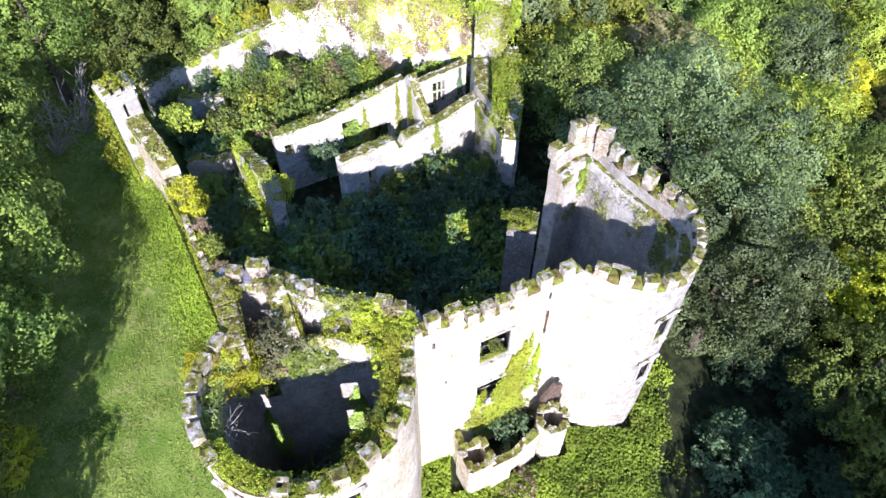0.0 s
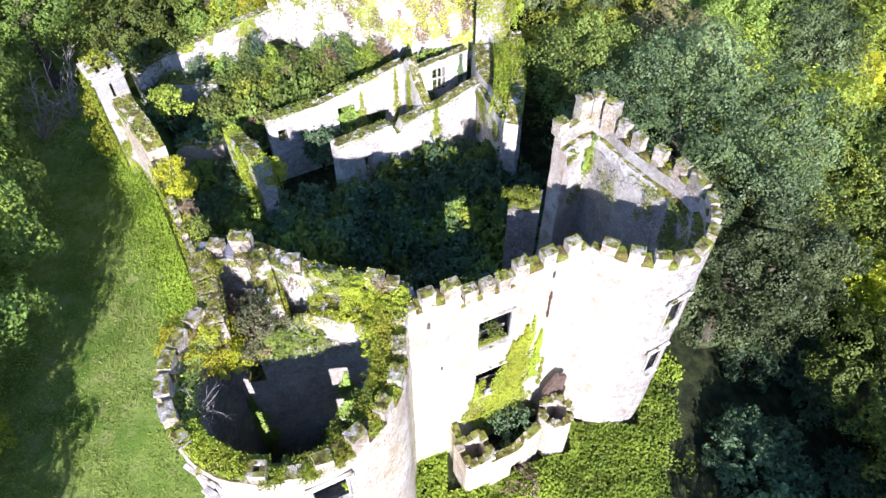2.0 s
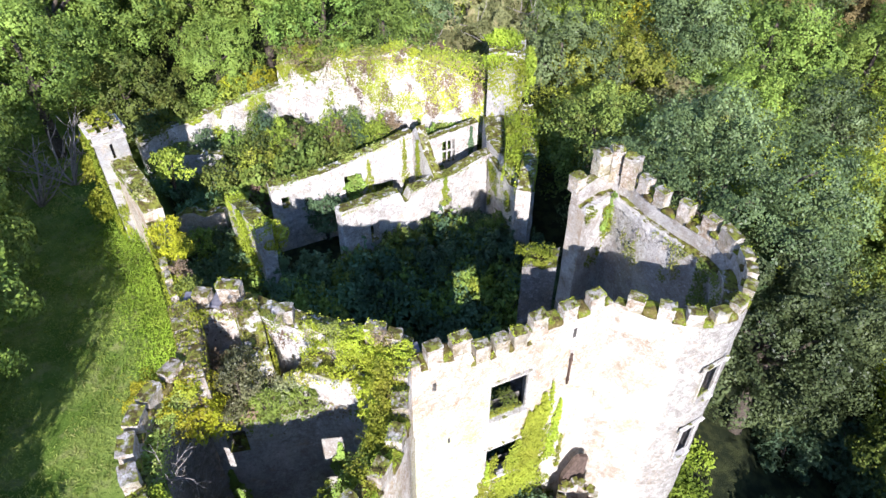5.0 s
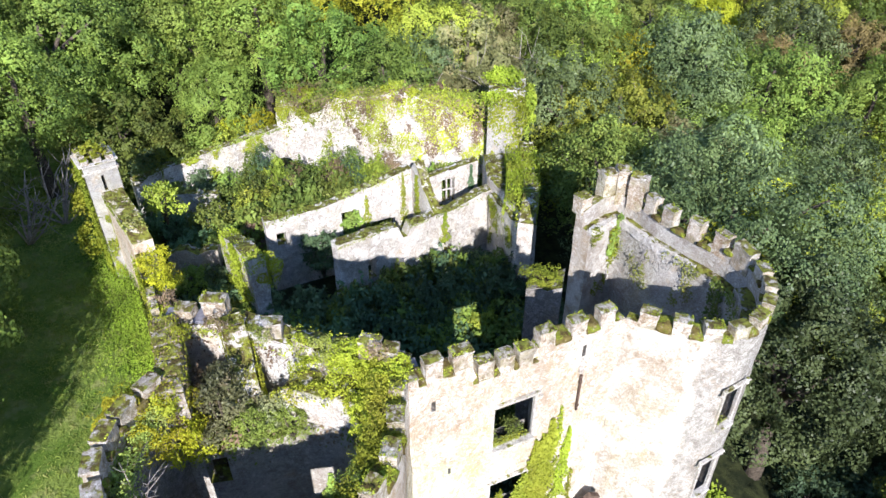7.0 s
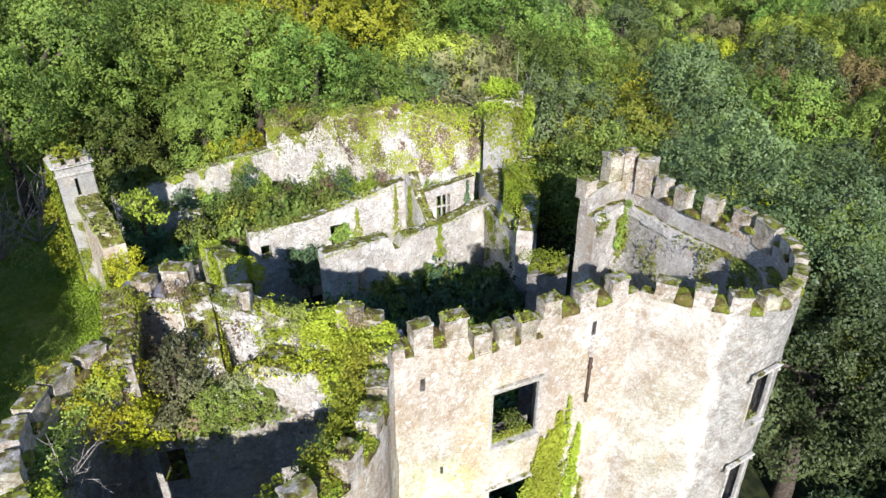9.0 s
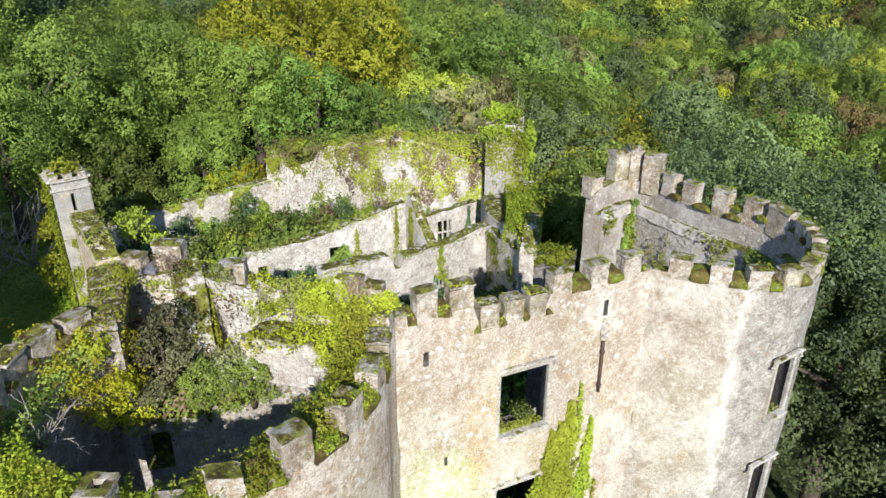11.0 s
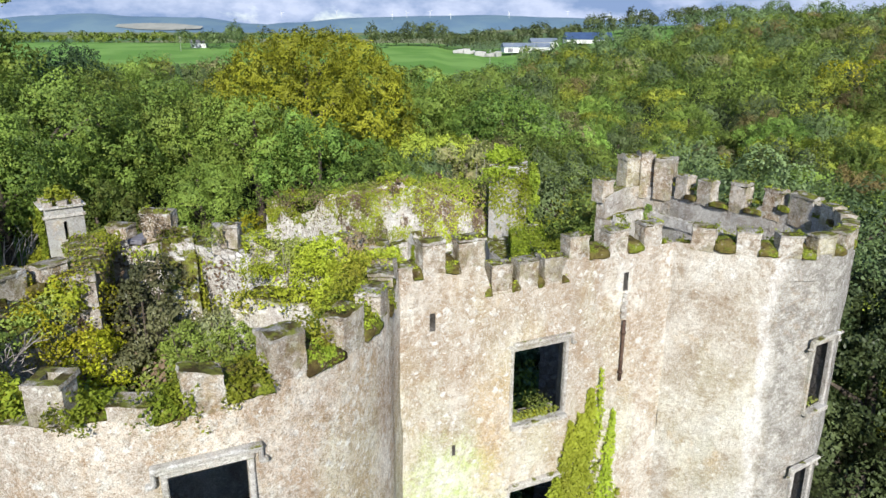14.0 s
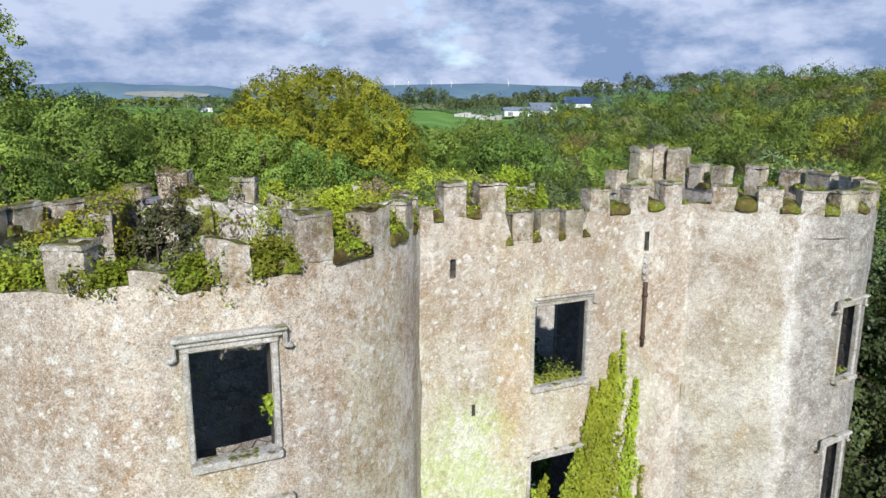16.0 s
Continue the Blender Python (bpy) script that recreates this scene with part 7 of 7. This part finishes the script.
for i, (lab, mt) in enumerate(WOODS):
    far_wood(lab + " on the hill", hill[i], 640 + i, 1700, 0.68, mt, 13.5, 6.2)
far_wood("dark trees along the hill crest", [(62 + k * 8.5, 430 + rng.uniform(-14, 14)) for k in range(40)], 607, 1500, 0.85, M_OAK, 17, 6.5)


def hills(name, label, x0, x1, y, heights, seed, material):
    """A far ridge: a long mound whose crest follows heights."""
    n = 60
    V, F = [], []
    for i in range(n + 1):
        u = i / n
        k = u * (len(heights) - 1)
        j = min(int(k), len(heights) - 2)
        h = heights[j] + (heights[j + 1] - heights[j]) * smooth01(k - j) + 3.0 * noise.noise(Vector((u * 14, seed, 0)))
        for v, hz in ((0.0, -6), (0.3, h * 0.45), (0.6, h * 0.85), (1.0, h)):
            V.append((x0 + (x1 - x0) * u, y + 500 * v, hz))
    for i in range(n):
        for k in range(3):
            F.append((i * 4 + k, (i + 1) * 4 + k, (i + 1) * 4 + k + 1, i * 4 + k + 1))
    return tagged(part(name, mesh_np(name, V, F, True), material), label, "hills", "", "structure")


hills("backdrop", "far moorland ridge tinted blue with distance haze", -3300, -900, 4000, [10, 60, 105, 118, 100, 96, 60, 20], 1, M_MOOR)
hills("backdrop", "far moorland ridge tinted blue with distance haze", -1500, 1500, 4250, [20, 70, 100, 112, 118, 104, 90, 60], 2, M_MOOR)
V = []
for v in (0, 0.5, 1):
    for u in (0, 0.33, 0.66, 1):
        fz = 46 - 10 * u + (v - 0.5) * 38 * math.sin(math.pi * (0.12 + 0.76 * u))
        V.append((-1930 + 500 * u, 3994 + 3.3 * fz, fz))
tagged(part("stubble_field", mesh_np("stubble_field", np.array(V), np.array([(j * 4 + i, j * 4 + i + 1, (j + 1) * 4 + i + 1, (j + 1) * 4 + i) for j in range(2) for i in range(3)])), M_STUBBLE),
       "pale stubble field on the far hillside", "field", "", "structure")


def turbine(x, y, z, h, turn):
    t = empty("wind_turbine", (x, y, z))
    bm = bmesh.new()
    tube_bm(bm, [(0, 0, 0), (0, 0, h * 0.5), (0, 0, h)], [1.3, 1.1, 0.8], 7)
    part("tower", bm, M_WHITE, None).parent = t
    for k in range(3):
        a = turn + k * math.tau / 3
        bm = bmesh.new()
        tube_bm(bm, [(0, -2, h), (math.cos(a) * h * 0.3, -2, h + math.sin(a) * h * 0.3), (math.cos(a) * h * 0.55, -2, h + math.sin(a) * h * 0.55)], [1.1, 0.9, 0.3], 5)
        part("blade", bm, M_WHITE, None).parent = t
    return tagged(t, "white wind turbine on the far ridge", "wind turbine", "turbines on the ridge")


for i, px in enumerate((-300, -205, -110, -85, -45, -10, 90, 190, 260, 310, 420)):
    turbine(px * 3.4, 4300, 90 + 8 * math.sin(i * 2.1), 30, i * 0.7)


def shed(label, x, y, length, width, wall_h, roof_h, yaw, roof_mat, wall_mat):
    t = empty("farm_shed", gz(x, y))
    t.rotation_euler = (0, 0, yaw)
    bm = bmesh.new()
    box_bm(bm, (0, 0, wall_h / 2), (length, width, wall_h), 0, 0.05)
    part("wall", bm, wall_mat, None).parent = t
    bm = bmesh.new()
    l, w = length / 2 + 0.5, width / 2 + 0.5
    vs = [bm.verts.new(q) for q in ((-l, -w, wall_h), (l, -w, wall_h), (l, 0, wall_h + roof_h), (-l, 0, wall_h + roof_h), (l, w, wall_h), (-l, w, wall_h))]
    for q in ((0, 1, 2, 3), (3, 2, 4, 5), (0, 3, 5), (1, 4, 2), (0, 5, 4, 1)):
        bm.faces.new([vs[k] for k in q])
    part("roof", bm, roof_mat, None).parent = t
    for k in range(4):
        bm = bmesh.new()
        box_bm(bm, (-length / 2 + (k + 0.5) * length / 4, -width / 2 - 0.06, wall_h * 0.45), (length / 9, 0.12, wall_h * 0.7), 0, 0.02)
        part("door", bm, M_CONCRETE if k % 2 else M_SLATE, None).parent = t
    return tagged(t, label, "shed")


shed("long white farm shed with a grey roof", 56, 585, 38, 16, 4.2, 3.2, 0.12, M_SHEDROOF, M_WHITE)
shed("grey-roofed white farm shed beyond pasture", 72, 606, 22, 14, 5.0, 3.2, 0.1, M_SHEDROOF, M_WHITE)
shed("blue-roofed farm shed among far trees", 106, 592, 37, 18, 3.0, 5.5, 0.05, M_BLUEROOF, M_WHITE)
shed("small white cottage across the pasture", -212, 600, 12, 7, 3.5, 3.0, 0.1, M_SLATE, M_WHITE)
for i in range(9):
    bm = bmesh.new()
    box_bm(bm, (0, 0, 1.6), (5, 3, 2.4 + (i % 3)), 0.1 * i, 0.2, 0.5, i)
    ob = part("silage_heap", bm, M_CONCRETE)
    ob.location = gz(0 + i * 4.2, 578 + 3 * (i % 2))
    tagged(ob, "pale concrete yard block by the sheds", "yard")
for x, y in ((22, 470), (-205, 540), (43, 560)):
    bm = bmesh.new()
    tube_bm(bm, [(0, 0, -0.5), (0, 0, 11)], [0.15, 0.11], 6)
    box_bm(bm, (0, 0, 10.2), (2.0, 0.12, 0.12))
    ob = part("utility_pole", bm, M_CONCRETE)
    ob.location = gz(x, y)
    tagged(ob, "pale utility pole in the pasture", "pole")
